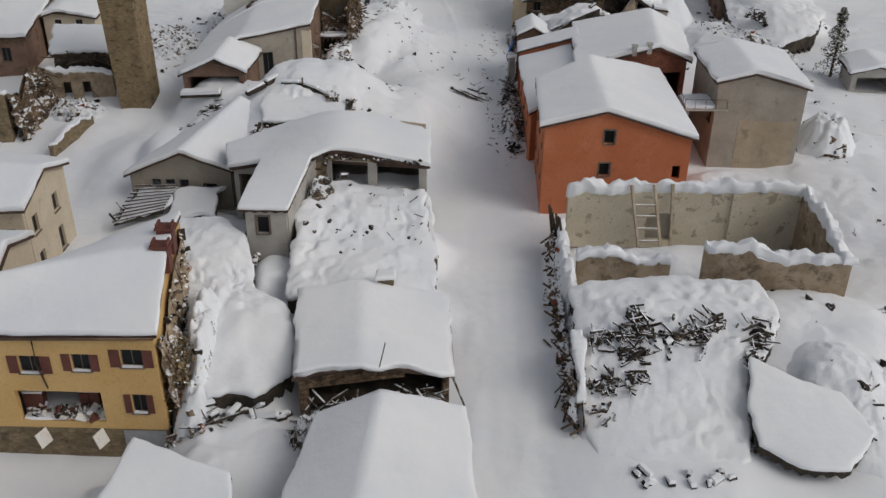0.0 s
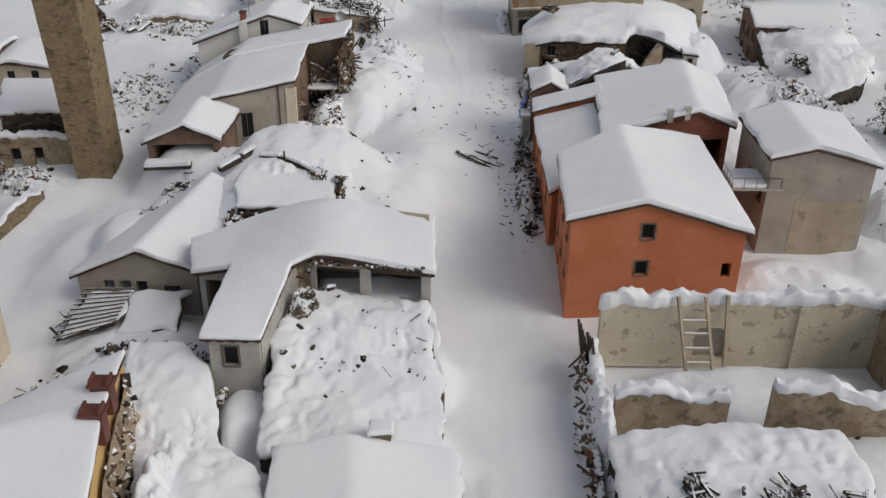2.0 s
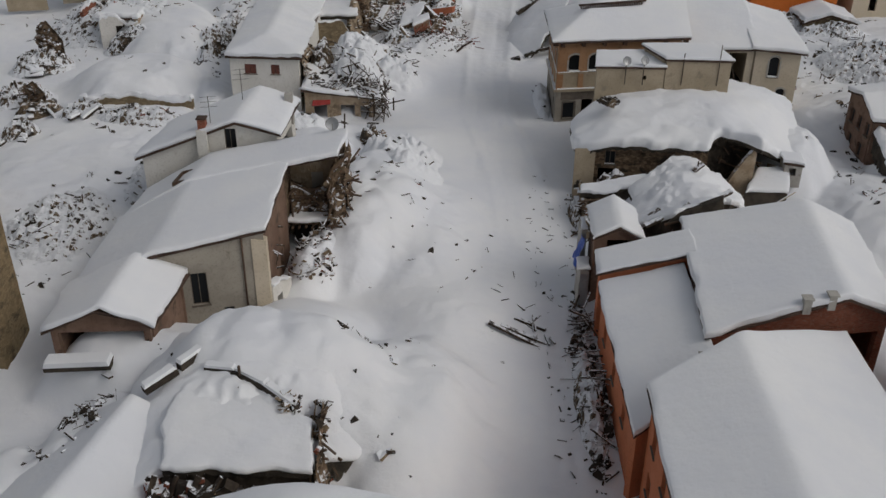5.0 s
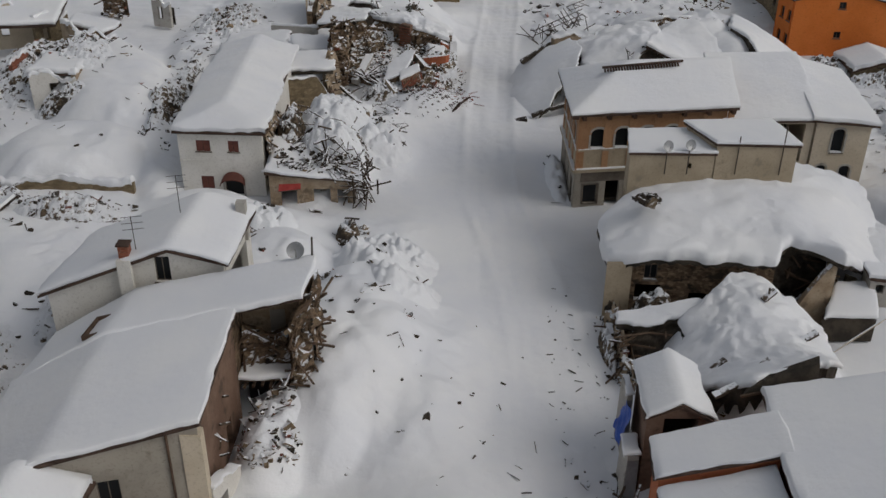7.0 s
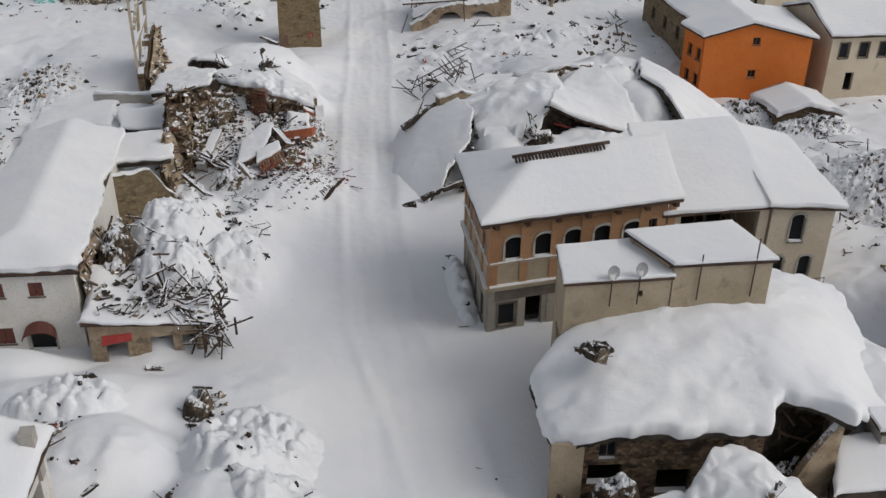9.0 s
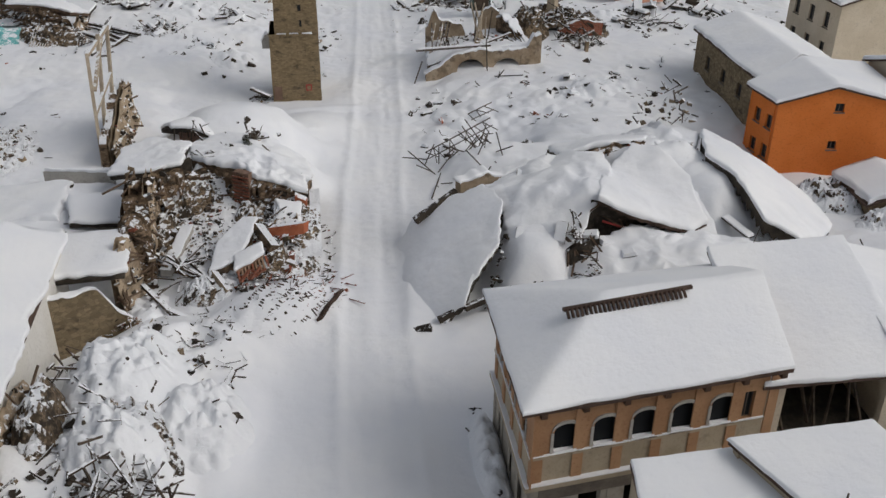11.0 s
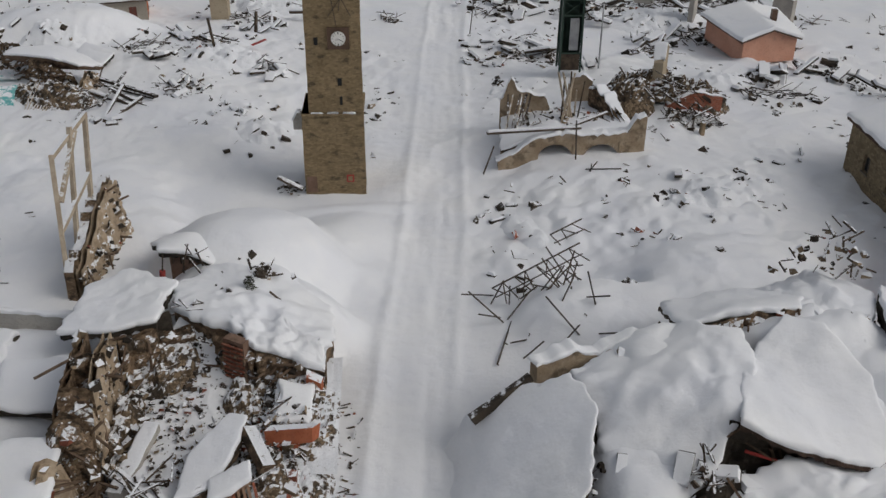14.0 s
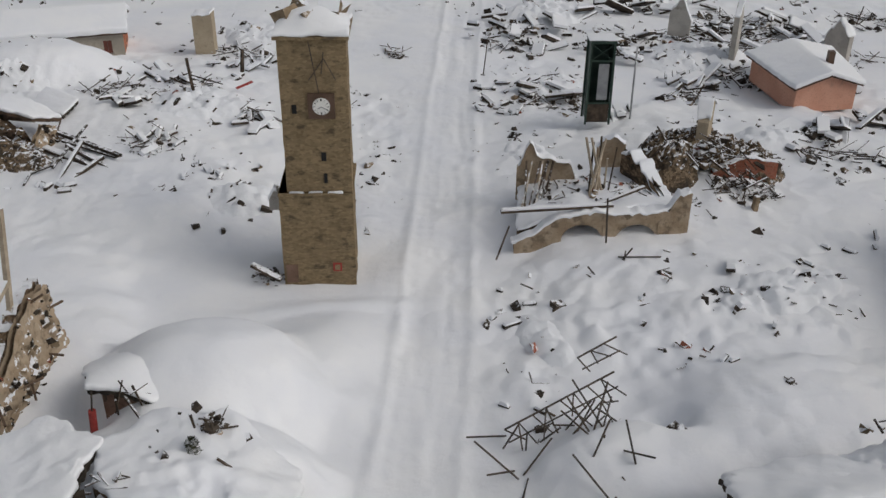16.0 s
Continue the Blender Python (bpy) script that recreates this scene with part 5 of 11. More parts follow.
# stone house
STQ = [(8.6, 121.4), (19.6, 120.5), (22.5, 131.0), (11.0, 131.0)]
sth = building("stone_house", "old stone house with a torn corner under very deep snow", "house", STQ, 0.3, corners(5.3, 6.3, 6.6, 6.2), {"F": "tornwall", "R": "debris_floor", "K": "stone", "L": "tan"},
               {"F": [(2.4, 3.3, 4.1, 5.3, "w"), (1.9, 3.7, 2.4, 3.7, "h"), (5.6, 7.4, 1.6, 3.2, "h")], "L": [(1.5, 2.4, 3.2, 4.6, "w"), (4.6, 5.5, 3.2, 4.6, "w")]}, roof=False, floor=1.5)
laden_roof("", "", "", [(8.5, 121.2, 5.0), (10.2, 120.7, 5.7), (14.5, 120.2, 6.0), (19.3, 119.7, 6.2), (19.9, 120.7, 6.5), (20.7, 121.5, 6.7), (21.6, 121.0, 6.7), (22.6, 120.3, 6.6), (23.7, 119.2, 6.4), (24.9, 121.2, 5.4), (26.4, 122.2, 4.3), (28.6, 122.4, 3.2), (29.6, 127.4, 3.7), (29.9, 133.2, 5.2), (24.6, 133.8, 6.6), (17, 132.4, 6.9), (12.0, 131.6, 6.2), (10.6, 128.6, 6.3), (8.3, 126.4, 5.0)],
           [(21.5, 126.5, 7.1), (16, 125.5, 7.1), (12, 125.5, 6.9), (26.5, 127.5, 6.0)], (19.6, 127.0), 0.85, 0.3, ragged=0.35, seed=17, bumpy=0.35, round_=0.8, parent=sth, clods=0.25)
ruin_wall("ruined_wall", "broken tan wall holding up the torn roof corner", (20.9, 119.5), (23.5, 119.9), 0.8, [(0, 2.6), (0.3, 3.9), (0.7, 5.6), (1, 6.6)], 0.4, "plaster_torn", cap=0.0, seed=311, jag=0.4)
ruin_wall("ruined_wall", "side wall of the torn corner", (23.5, 119.9), (24.4, 122.6), 0.8, [(0, 6.5), (1, 5.4)], 0.4, "plaster_torn", cap=0.0, seed=312, jag=0.2)
rubble("rubble_heap", "black splinters where the roof snow has broken through", 11.4, 124.7, 0.9, 0.5, -30, 60, 0.2, 0.8, "dark", 0.25, 7.1, 0.3, 0.9)
ruin_wall("ruined_wall", "low wall under the sloping snow roof", (25.6, 122.6), (28.5, 122.7), 0.6, [(0, 3.6), (1, 2.8)], 0.4, "tan", cap=0.0, seed=313, jag=0.2)
timber((22.9, 116.4, 1.6), (26.6, 117.9, 3.3), 0.1, 0.1, "long pale pole leaning on the low roof", "pole", "pale_wood", category="pole")
pl = thing("corner_pier", 8.6, 120.9, 0.3, "pale dressed stone corner of the old stone house", "pier")
Mesh().box(8.36, 120.9, 0.3, 10.1, 121.0, 5.6).make("quoin", "tan", pl)
slab("roof_patch", "snowy lower roof beside the stone house", "roof slab", [(22.4, 118.0, 3.1), (26.0, 118.0, 3.1), (27.1, 121.6, 3.6), (24.5, 121.6, 3.6)], 1.8, "debris_floor", 0.4, 23)
heap("rubble_heap", "snow-choked dark wreckage in the torn corner", 21.2, 120.6, 1.6, 0.9, 0, 1.6, "heap", 210)
# near-black face paints the shade inside the torn corner
torn_face("torn_corner", "splintered dark sheet for the shaded stone house corner, roof edge hanging", (19.5, 122.0), (23.8, 122.6), 1.6, [(0, 6.6), (0.5, 7.0), (1, 6.6)], 0.4, "debris_floor", 310, 0.3, sticks=16)
rubble("rubble_heap", "dark wreckage in the torn corner of the stone house", 21.0, 120.6, 1.6, 1.0, 0, 80, 0.15, 0.6, "dark", 0.4, 0.2, 1.8, 2.0)
# wreck between the brick house and the stone house
building("street_hut", "small broken stone hut by the street under snow", "outbuilding", [(7.9, 103.7), (11.3, 103.7), (11.2, 108.0), (8.2, 108.0)], 0.3, gable_u(6.5, 6.2, 7.4, 0.5), "brown", {"F": [(0.9, 2.7, 4.9, 6.4, "h")]}, cap=0.5, over=0.2, seed=25, ragged=0.2, rim=0.8, floor=4.6)
hollow = thing("fallen_roof_sheet", 15.0, 104.8, 7.2, "dark broken roof edge sticking out of deep snow", "roof sheet")
Mesh().box8([(12.9, 104.6, 7.2), (16.8, 104.7, 8.2), (17.0, 105.2, 8.1), (13.2, 105.1, 7.2), (13.7, 104.8, 7.9), (16.7, 104.9, 9.1), (16.9, 105.6, 9.1), (13.9, 105.4, 7.9)]).make("back", "debris_floor", hollow)
Mesh().beam((12.8, 104.5, 7.25), (16.9, 104.55, 8.25), 0.1, 0.14).make("lintel", "wood", hollow)
laden_roof("collapsed_rooms", "deep lumpy snow over collapsed rooms, dark gaps at the rim", "collapsed house", [(12.3, 115.6, 4.2), (13.6, 117.0, 4.6), (15.4, 118.6, 4.9), (16.4, 119.8, 5.3), (18.6, 119.3, 5.0), (21.5, 115.6, 3.6), (20.6, 110.5, 4.7), (17.4, 105.3, 8.5), (13.4, 105.2, 7.4), (11.5, 107.4, 5.2), (9.4, 110.8, 2.7), (10.9, 112.9, 3.2), (12.0, 114.0, 3.8)],
           [(13.3, 109.9, 4.8), (17.3, 115.2, 5.9), (16.5, 110.0, 6.2), (13.2, 113.0, 4.6)], (15.2, 112.4), 0.5, 1.5, ragged=0.5, seed=26, bumpy=0.5, round_=0.8, clods=0.7)
laden_roof("snowy_ledge", "narrow snow ledge over a dark hollow of broken laths", "roof slab", [(8.4, 116.3, 3.7), (10.5, 115.8, 3.9), (13.0, 116.0, 4.4), (14.6, 117.0, 4.6), (14.0, 117.8, 4.6), (11.0, 117.3, 4.2), (8.5, 117.3, 3.8)], (), None, 0.35, 0.35, "debris_floor", 0.35, 27, 0.25, 0.4, clods=0.3)
heap("rubble_heap", "snow-dusted brown rubble against the stone house wall", 11.4, 119.6, 1.7, 1.1, 0, 2.6, "heap_white", 270, rough=0.9)
building("small_hut", "small grey hut end with a dark window beside the low roof", "hut", [(26.3, 120.6), (27.8, 120.5), (27.9, 122.2), (26.4, 122.2)], 2.4, corners(4.7, 4.5, 4.6, 4.8), "concrete", {"F": [(0.4, 1.0, 3.5, 4.2, "h")]}, cap=0.3, over=0.1, seed=29, thick=0.25)
pipe("round_sign", "small red round sign leaning in the hollow", "sign", [(15.7, 117.0, 4.7), (15.75, 116.95, 4.75)], 0.45, "rust")
torn_face("torn_wall", "crumbled street wall of the collapsed rooms", (8.9, 120.0), (9.1, 111.0), 0.6, [(0, 3.4), (0.35, 3.3), (0.6, 2.6), (0.8, 2.9), (1, 1.6)], 0.35, "plaster_torn", 314, 0.6, sticks=14)
# dark face in place of the shade under the ledge
torn_face("torn_wall", "dark sheet for the shade under the snowy ledge, laths hanging", (9.1, 115.5), (13.2, 115.7), 1.6, [(0, 3.3), (0.5, 3.8), (1, 4.0)], 0.3, "debris_floor", 315, 0.3, sticks=12)
for hx, hy, hz, w_ in ((13.3, 109.6, 5.3, 0.5), (12.4, 105.2, 6.9, 0.8), (18.9, 111.4, 6.0, 0.7), (15.0, 107.5, 6.9, 0.4), (17.6, 115.2, 6.5, 0.5)):
    timber((hx - w_, hy - 0.1, hz - 0.1), (hx + w_ * 0.6, hy + 0.3, hz + 0.35), 0.4, 0.22, "dark broken board poking out of deep snow", "broken_board", group="wreck boards", category="board")
timber((17.5, 115.3, 5.9), (17.45, 115.3, 7.2), 0.1, 0.1, "dark stake standing in the snow", "stake", category="stake")
for bx, by, bz, w_, d_, h_, lb in ((7.35, 106.6, 1.0, 0.5, 1.8, 4.6, "grey dented metal cabinet standing by the street"), (7.0, 103.4, 0.9, 0.8, 1.8, 3.2, "pale wrapped container standing by the street")):
    bo = thing("metal_cabinet", bx + w_ / 2, by + d_ / 2, bz, lb, "cabinet")
    Mesh().box8([(bx, by, bz), (bx + w_, by + 0.1, bz), (bx + w_, by + d_, bz), (bx, by + d_, bz), (bx + 0.1, by, bz + h_), (bx + w_ - 0.08, by + 0.12, bz + h_ - 0.15), (bx + w_, by + d_, bz + h_), (bx + 0.06, by + d_, bz + h_ - 0.1)]).make("body", "concrete", bo)
    Mesh().box(bx + 0.1, by - 0.03, bz + 0.2, bx + w_ - 0.1, by - 0.003, bz + h_ - 0.35).make("door", "metal", bo)
    snow_cap([(bx, by), (bx + w_, by + 0.1), (bx + w_, by + d_), (bx, by + d_)], lambda u, v, k=bz + h_: k - 0.05 + 0 * u, 0.2, bo, seed=131)
stick_heap(9.6, 116.4, 1.2, 1.6, 10, 0.4, 1.6, 2.0, "snow-dusted lath hanging at the broken ledge", "ledge laths", 0.8)
tp = thing("tarpaulin", 7.3, 106.3, 2.8, "crumpled blue tarpaulin draped by the street", "tarpaulin")
tX, tY = np.meshgrid(np.linspace(0, 1, 12), np.linspace(0, 1, 12))
sheet("cloth", 7.0 + 0.5 * tX + 0.3 * fbm(tX * 3, tY * 3, 0.6, 3, 4), 105.4 + 1.8 * tY, 2.9 + 2.3 * tX + 0.4 * fbm(tX * 4, tY * 4, 0.7, 3, 2), "blue", tp)
# annex with parapet
building("grey_annex", "plain grey rendered annex with a snowy flat roof", "annex", [(10.75, 128.7), (16.85, 128.65), (16.95, 132.6), (11.2, 132.3)], 3.0, corners(10.2, 10.2, 10.3, 10.3), "tan", {"F": [(4.2, 4.5, 9.0, 9.4, "h")]}, cap=0.3, over=0.12, seed=28, ragged=0.05, bumpy=0.1)
building("grey_annex", "taller grey rendered annex with a snowy flat roof", "annex", [(16.9, 128.6), (22.7, 128.6), (21.9, 132.9), (15.5, 132.4)], 3.0, corners(11.0, 10.9, 10.9, 11.0), "tan", cap=0.3, over=0.15, seed=29, ragged=0.05, bumpy=0.1)
for px, zt in ((13.3, 10.6), (14.9, 10.7), (18.4, 11.6), (21.6, 12.4)):
    pipe("flue_pipe", "thin dark pipe on the annex wall", "pipe", [(px, 128.5, 8.6), (px, 128.45, zt)], 0.045, "steel")


def dish(x, y, z, r, yaw):
    d = thing("satellite_dish", x, y, z, "small grey satellite dish on a bracket", "satellite dish", "satellite dishes")
    b = Mesh()
    n, k = 14, 4
    m = pose(x, y, z + 0.5, 70, 0, yaw)
    for j in range(k + 1):
        for i in range(n):
            a, rr = 2 * math.pi * i / n, r * j / k
            b.v.append(tuple(m @ Vector((rr * math.cos(a), rr * math.sin(a), 0.25 * (rr / r) ** 2 * r))))
    for j in range(k):
        for i in range(n):
            p, q_ = j * n + i, j * n + (i + 1) % n
            b.f.append((p, q_, q_ + n, p + n))
    b.m = [0] * len(b.f)
    b.make("reflector", "metal", d, smooth=True)
    Mesh().tube([(x, y, z), (x, y, z + 0.5)], 0.025).make("bracket", "steel", d)
    Mesh().tube([m @ Vector((0, -r * 0.9, 0.1)), m @ Vector((0, 0, r))], 0.015).make("arm", "steel", d)


dish(13.3, 128.5, 10.3, 0.42, 20)
dish(14.9, 128.5, 10.4, 0.42, 20)

# ochre palazzo
OC = [(8.15, 137.5), (20.5, 139.2), (20.5, 147.6), (8.1, 146.5)]
och = hip(13.9, 10.4, 9.75, 0.47, "FKL")
building("ochre_palazzo", "two-storey ochre palazzo with arched windows and hipped snow roof", "palazzo", OC, -0.4, och, [(-0.4, "grey"), (4.55, "tan"), (6.35, "ochre")],
         {"F": [(1.1, 2.35, 6.5, 8.2, "a"), (3.15, 4.4, 6.5, 8.2, "a"), (5.2, 6.45, 6.5, 8.2, "a"), (7.3, 8.55, 6.5, 8.2, "a"), (9.4, 10.65, 6.5, 8.2, "a"), (11.2, 11.8, 6.5, 8.2, "w"), (0.8, 2.0, 1.5, 3.2, "f"), (2.7, 3.9, -0.2, 3.5, "h"), (5.2, 6.4, -0.2, 3.5, "h")],
          "L": [(1.4, 2.5, 6.5, 8.2, "a"), (4.0, 5.1, 6.5, 8.2, "a"), (6.6, 7.7, 6.5, 8.2, "a"), (1.4, 2.5, 1.2, 3.2, "w"), (4.0, 5.1, 0.0, 3.2, "w"), (6.6, 7.7, 1.2, 3.2, "w")]},
         cap=0.3, over=0.75, us=FINE, vs=FINE, seed=30, ragged=0.05, bumpy=0.06, floor=1.7)
oc = bpy.data.objects["ochre_palazzo"]
sgn = Mesh()
Side(OC[0], OC[1]).block(sgn, 0.5, 6.8, -0.09, -0.06, 3.55, 3.55, 4.4, 4.4)
sgn.make("dark_fascia", "frame", oc)
for p, q_ in ((OC[0], OC[1]), (OC[3], OC[0])):
    sd = Side(p, q_)
    for z_, hh, out in ((4.45, 0.28, 0.28), (6.28, 0.16, 0.1)):
        b = Mesh()
        sd.block(b, -out, sd.L, -out, 0.02, z_, z_, z_ + hh, z_ + hh)
        b.make("cornice", "tan", oc)
        b = Mesh()
        sd.block(b, -out, sd.L, -out, -0.005, z_ + hh, z_ + hh, z_ + hh + 0.07, z_ + hh + 0.07)
        b.make("snow_ledge", "snow", oc)
    for i in range(7 if sd.L > 10 else 5):
        s_ = 0.05 + i * (2.08 if sd.L > 10 else 2.2)
        b = Mesh()
        sd.block(b, s_, s_ + 0.55, -0.07, 0.01, 4.75, 4.75, 9.5, 9.5)
        b.make("pilaster", "ochre", oc)
        b = Mesh()
        sd.block(b, s_ + 0.1, s_ + 0.4, -0.62, 0.0, 9.2, 9.2, 9.6, 9.6)
        b.make("eave_bracket", "gutter", oc)
    for i in range(5):
        b = Mesh()
        sd.block(b, 0.05 + i * 2.1, 0.55 + i * 2.1, -0.05, 0.01, -0.4, -0.4, 4.4, 4.4)
        b.make("pilaster", "grey", oc)
# exposed tile row along the ridge
ridge = thing("ridge_tiles", 13.5, 142.3, 12.0, "row of bare roof tiles showing along the ridge", "roof tiles")
for i in range(27):
    x = 10.5 + i * 0.235
    y, z = 141.55 + i * 0.028, 11.98 + 0.012 * i
    Mesh().tube([(x, y - 0.42, z - 0.12), (x, y, z + 0.06), (x, y + 0.1, z + 0.14)], 0.085, 6).make("tile", "tile", ridge)
Mesh().beam((10.3, 141.62, 12.05), (17.1, 142.45, 12.4), 0.2, 0.16).make("ridge_board", "tile", ridge)
for a_, c_ in (((7.75, 146.3, 9.98), (8.3, 137.3, 9.98)), ((8.75, 146.0, 10.44), (9.25, 138.4, 10.44))):
    Mesh().beam(a_, c_, 0.06, 0.1).make("seam", "tile", ridge)
# houses joined to it
building("joined_house", "rendered house joined to the palazzo with an open broken front", "house", [(20.7, 139.6), (28.0, 139.6), (28.2, 148.4), (20.9, 148.0)], 0.0, corners(8.3, 8.5, 10.8, 10.8), "cream",
         {"F": [(1.0, 6.6, 4.6, 8.0, "h")], }, cap=0.45, over=0.5, seed=31, ragged=0.08, bumpy=0.1, floor=4.4)
for i in range(8):
    a = rng.uniform(21.6, 27)
    timber((a, 139.7 + rng.random(), 4.7), (a + rng.uniform(-1, 1), 140.4 + rng.random(), 7.6), 0.12, 0.15, "broken timber hanging in the open front", group="open front timbers")
building("joined_house", "cream rendered house with arched windows and snow roof", "house", [(28.1, 139.4), (32.6, 139.2), (32.6, 148.2), (28.3, 148.4)], 0.0, corners(8.6, 8.2, 9.2, 10.6), "cream",
         {"F": [(1.5, 2.5, 5.6, 7.7, "o"), (0.6, 1.5, 2.2, 4.4, "o"), (2.6, 3.5, 2.2, 4.4, "o")]}, cap=0.45, over=0.5, seed=32, ragged=0.08, bumpy=0.1)
bl2 = thing("balcony", 31.2, 138.8, 2.0, "narrow balcony with thin iron railing", "balcony")
Mesh().box(30.0, 138.3, 2.0, 32.4, 139.2, 2.15).make("slab", "concrete", bl2)
for i in range(9):
    Mesh().tube([(30.05 + i * 0.29, 138.35, 2.15), (30.05 + i * 0.29, 138.35, 3.05)], 0.018).make("baluster", "steel", bl2)
Mesh().tube([(30.0, 138.35, 3.05), (32.4, 138.35, 3.05)], 0.025).make("handrail", "steel", bl2)
stick_heap(7.3, 96.0, 0.7, 8.5, 34, 0.1, 1.4, 2.4, "dark splintered wood along the house wall", "wall-side timbers", 0.6)
rubble("rubble_heap", "dark wreckage along the orange houses", 7.1, 95.5, 0.9, 10.0, 0, 170, 0.12, 0.55, "dark", 0.35, 0.0, 0.8, 1.6)
rubble("rubble_heap", "debris and frames piled against the palazzo's street wall", 7.2, 143.5, 0.7, 4.5, 0, 46, 0.1, 0.45, "dark", 0.3, 0.0, 0.4, 1.4)
heap("rubble_heap", "snow piled against the palazzo's street wall", 7.3, 143.2, 0.9, 4.8, 0, 0.9, "heap_snow", 341, rough=0.8)

# collapsed buildings beyond the palazzo
laden_roof("fallen_roof", "large fallen roof slab tilted to the street under smooth snow", "roof slab", [(4.0, 158.0, -0.5), (5.8, 157.0, 0.2), (8.0, 157.2, 2.5), (9.3, 158.9, 3.9), (10.8, 160.6, 5.0), (11.3, 163.0, 5.4), (11.8, 165.6, 5.9), (11.0, 168.0, 6.0), (8.4, 168.6, 4.6), (5.4, 168.6, 2.6), (3.8, 167.4, 0.3), (3.3, 161.5, -0.5)], [(7.6, 163.0, 3.4), (4.4, 162.4, 1.3)], (7.4, 163.0), 0.35, 0.4, "debris_floor", 0.4, 33, 0.25, 0.4)
laden_roof("collapsed_house", "buried collapsed house, broken snow dome with dark rim", "collapsed house", [(11.8, 163.8, 4.6), (13.4, 160.6, 3.6), (16.2, 160.9, 4.4), (18.2, 162.6, 6.4), (19.2, 164.2, 6.95), (20.6, 167.4, 7.0), (20.6, 170.2, 7.0), (18.2, 171.4, 6.6), (15.4, 171.6, 5.4), (11.2, 169.3, 5.0)], [(15.2, 165.4, 6.4), (13.4, 166.0, 5.6)], None, 0.5, 1.8, "debris_floor", 0.5, 331, 0.6, 0.9, clods=0.75)
laden_roof("fallen_roof", "collapsed roof with sagging snow and a dark open edge", "roof slab", [(18.0, 162.0, 7.4), (20.2, 161.6, 6.4), (22.4, 161.6, 5.5), (25.0, 161.9, 4.6), (26.8, 162.8, 4.6), (26.4, 166.5, 6.3), (25.2, 170.0, 7.3), (23.3, 171.0, 7.3), (21.3, 169.2, 6.7), (19.3, 166.0, 6.9)], [(22.8, 165.5, 6.0)], (22.6, 165.8), 0.5, 0.28, "tile", 0.2, 34, 0.35, 0.5)
# the hollow's shade is a dark upright sheet below the eave
torn_face("gap_shade", "dark splintered sheet for the shade under the collapsed roof edge", (17.8, 162.8), (24.6, 162.7), 2.6, [(0, 7.0), (0.3, 6.0), (0.65, 5.0), (1, 4.3)], 0.3, "debris_floor", 337, 0.3, sticks=20)
ridge2 = thing("eave_tiles", 23.6, 161.7, 4.6, "row of roof tile ends along the sagging eave", "roof tiles")
for i in range(18):
    t_ = i / 17
    Mesh().tube([(22.3 + 2.8 * t_, 161.35 + 0.25 * t_, 5.45 - 0.95 * t_), (22.3 + 2.8 * t_, 161.8 + 0.25 * t_, 5.62 - 0.95 * t_)], 0.075, 5).make("tile", "tile", ridge2)
laden_roof("fallen_roof", "lower sheet of roof under the sagging snow", "roof slab", [(24.8, 161.4, 3.6), (27.4, 162.0, 3.6), (27.8, 164.6, 4.8), (26.6, 165.8, 5.6), (25.4, 163.6, 4.4)], (), None, 0.4, 0.3, "concrete", 0.15, 37, 0.25)
laden_roof("fallen_roof", "long fallen slab with a dark broken underside", "roof slab", [(28.4, 168.6, 7.3), (29.6, 165.6, 7.0), (30.3, 161.4, 5.4), (32.8, 160.4, 4.2), (36.0, 162.6, 2.6), (38.6, 166.0, 2.0), (38.2, 172.0, 2.4), (34.0, 176.4, 4.4), (31.0, 175.6, 6.4), (29.6, 172.6, 7.2)], [(33.4, 166.0, 5.0), (32.4, 171.0, 6.2)], (32.6, 168.0), 0.4, 0.9, "debris_floor", 0.25, 36, 0.25)
laden_roof("snowed_ruin", "snow heap with dark stones on its crest", "ruined house", [(24.8, 171.4, 6.6), (26.8, 168.4, 6.4), (28.6, 170.6, 6.4), (30.0, 175.0, 6.4), (27.5, 177.4, 6.0), (24.0, 176.6, 5.6), (20.6, 174.4, 5.8)], [(26.6, 174.0, 7.0)], None, 0.6, 1.6, "tornwall", 0.5, 338, 0.6, 0.8, clods=0.8)
rubble("rubble_heap", "dark stones along the crest of the collapsed house", 27.2, 175.6, 2.8, 0.7, -30, 60, 0.15, 0.5, "stone", 0.2, 4.6, 0.9, 1.2)
stick_heap(27.4, 175.0, 1.6, 0.7, 14, 4.4, 5.4, 1.5, "dark board on the crest of the collapsed house", "crest boards", 0.7)
torn_face("torn_wall", "dark stony hollow under the fallen roofs", (18.4, 171.2), (24.6, 171.8), 4.4, [(0, 6.4), (0.4, 7.2), (0.8, 7.4), (1, 7.2)], 0.4, "tornwall", 35, 0.5, sticks=10)
laden_roof("snowed_ruin", "snow overhanging the dark hollow", "ruined house", [(17.6, 171.6, 6.5), (19.6, 171.4, 7.0), (22.0, 171.6, 7.3), (24.8, 171.9, 7.3), (25.6, 174.6, 6.6), (22.0, 176.4, 5.6), (17.4, 175.4, 5.4)], (), None, 0.4, 0.25, "debris_floor", 0.4, 345, 0.35, 0.6, clods=0.4)
ruin_wall("ruined_wall", "low tan wall stub lying in snow", (9.4, 169.3), (15.4, 171.6), 3.4, [(0, 5.6), (0.4, 6.0), (0.6, 5.3), (1, 5.9)], 0.8, "plaster_torn", cap=0.3, seed=38, jag=0.35)
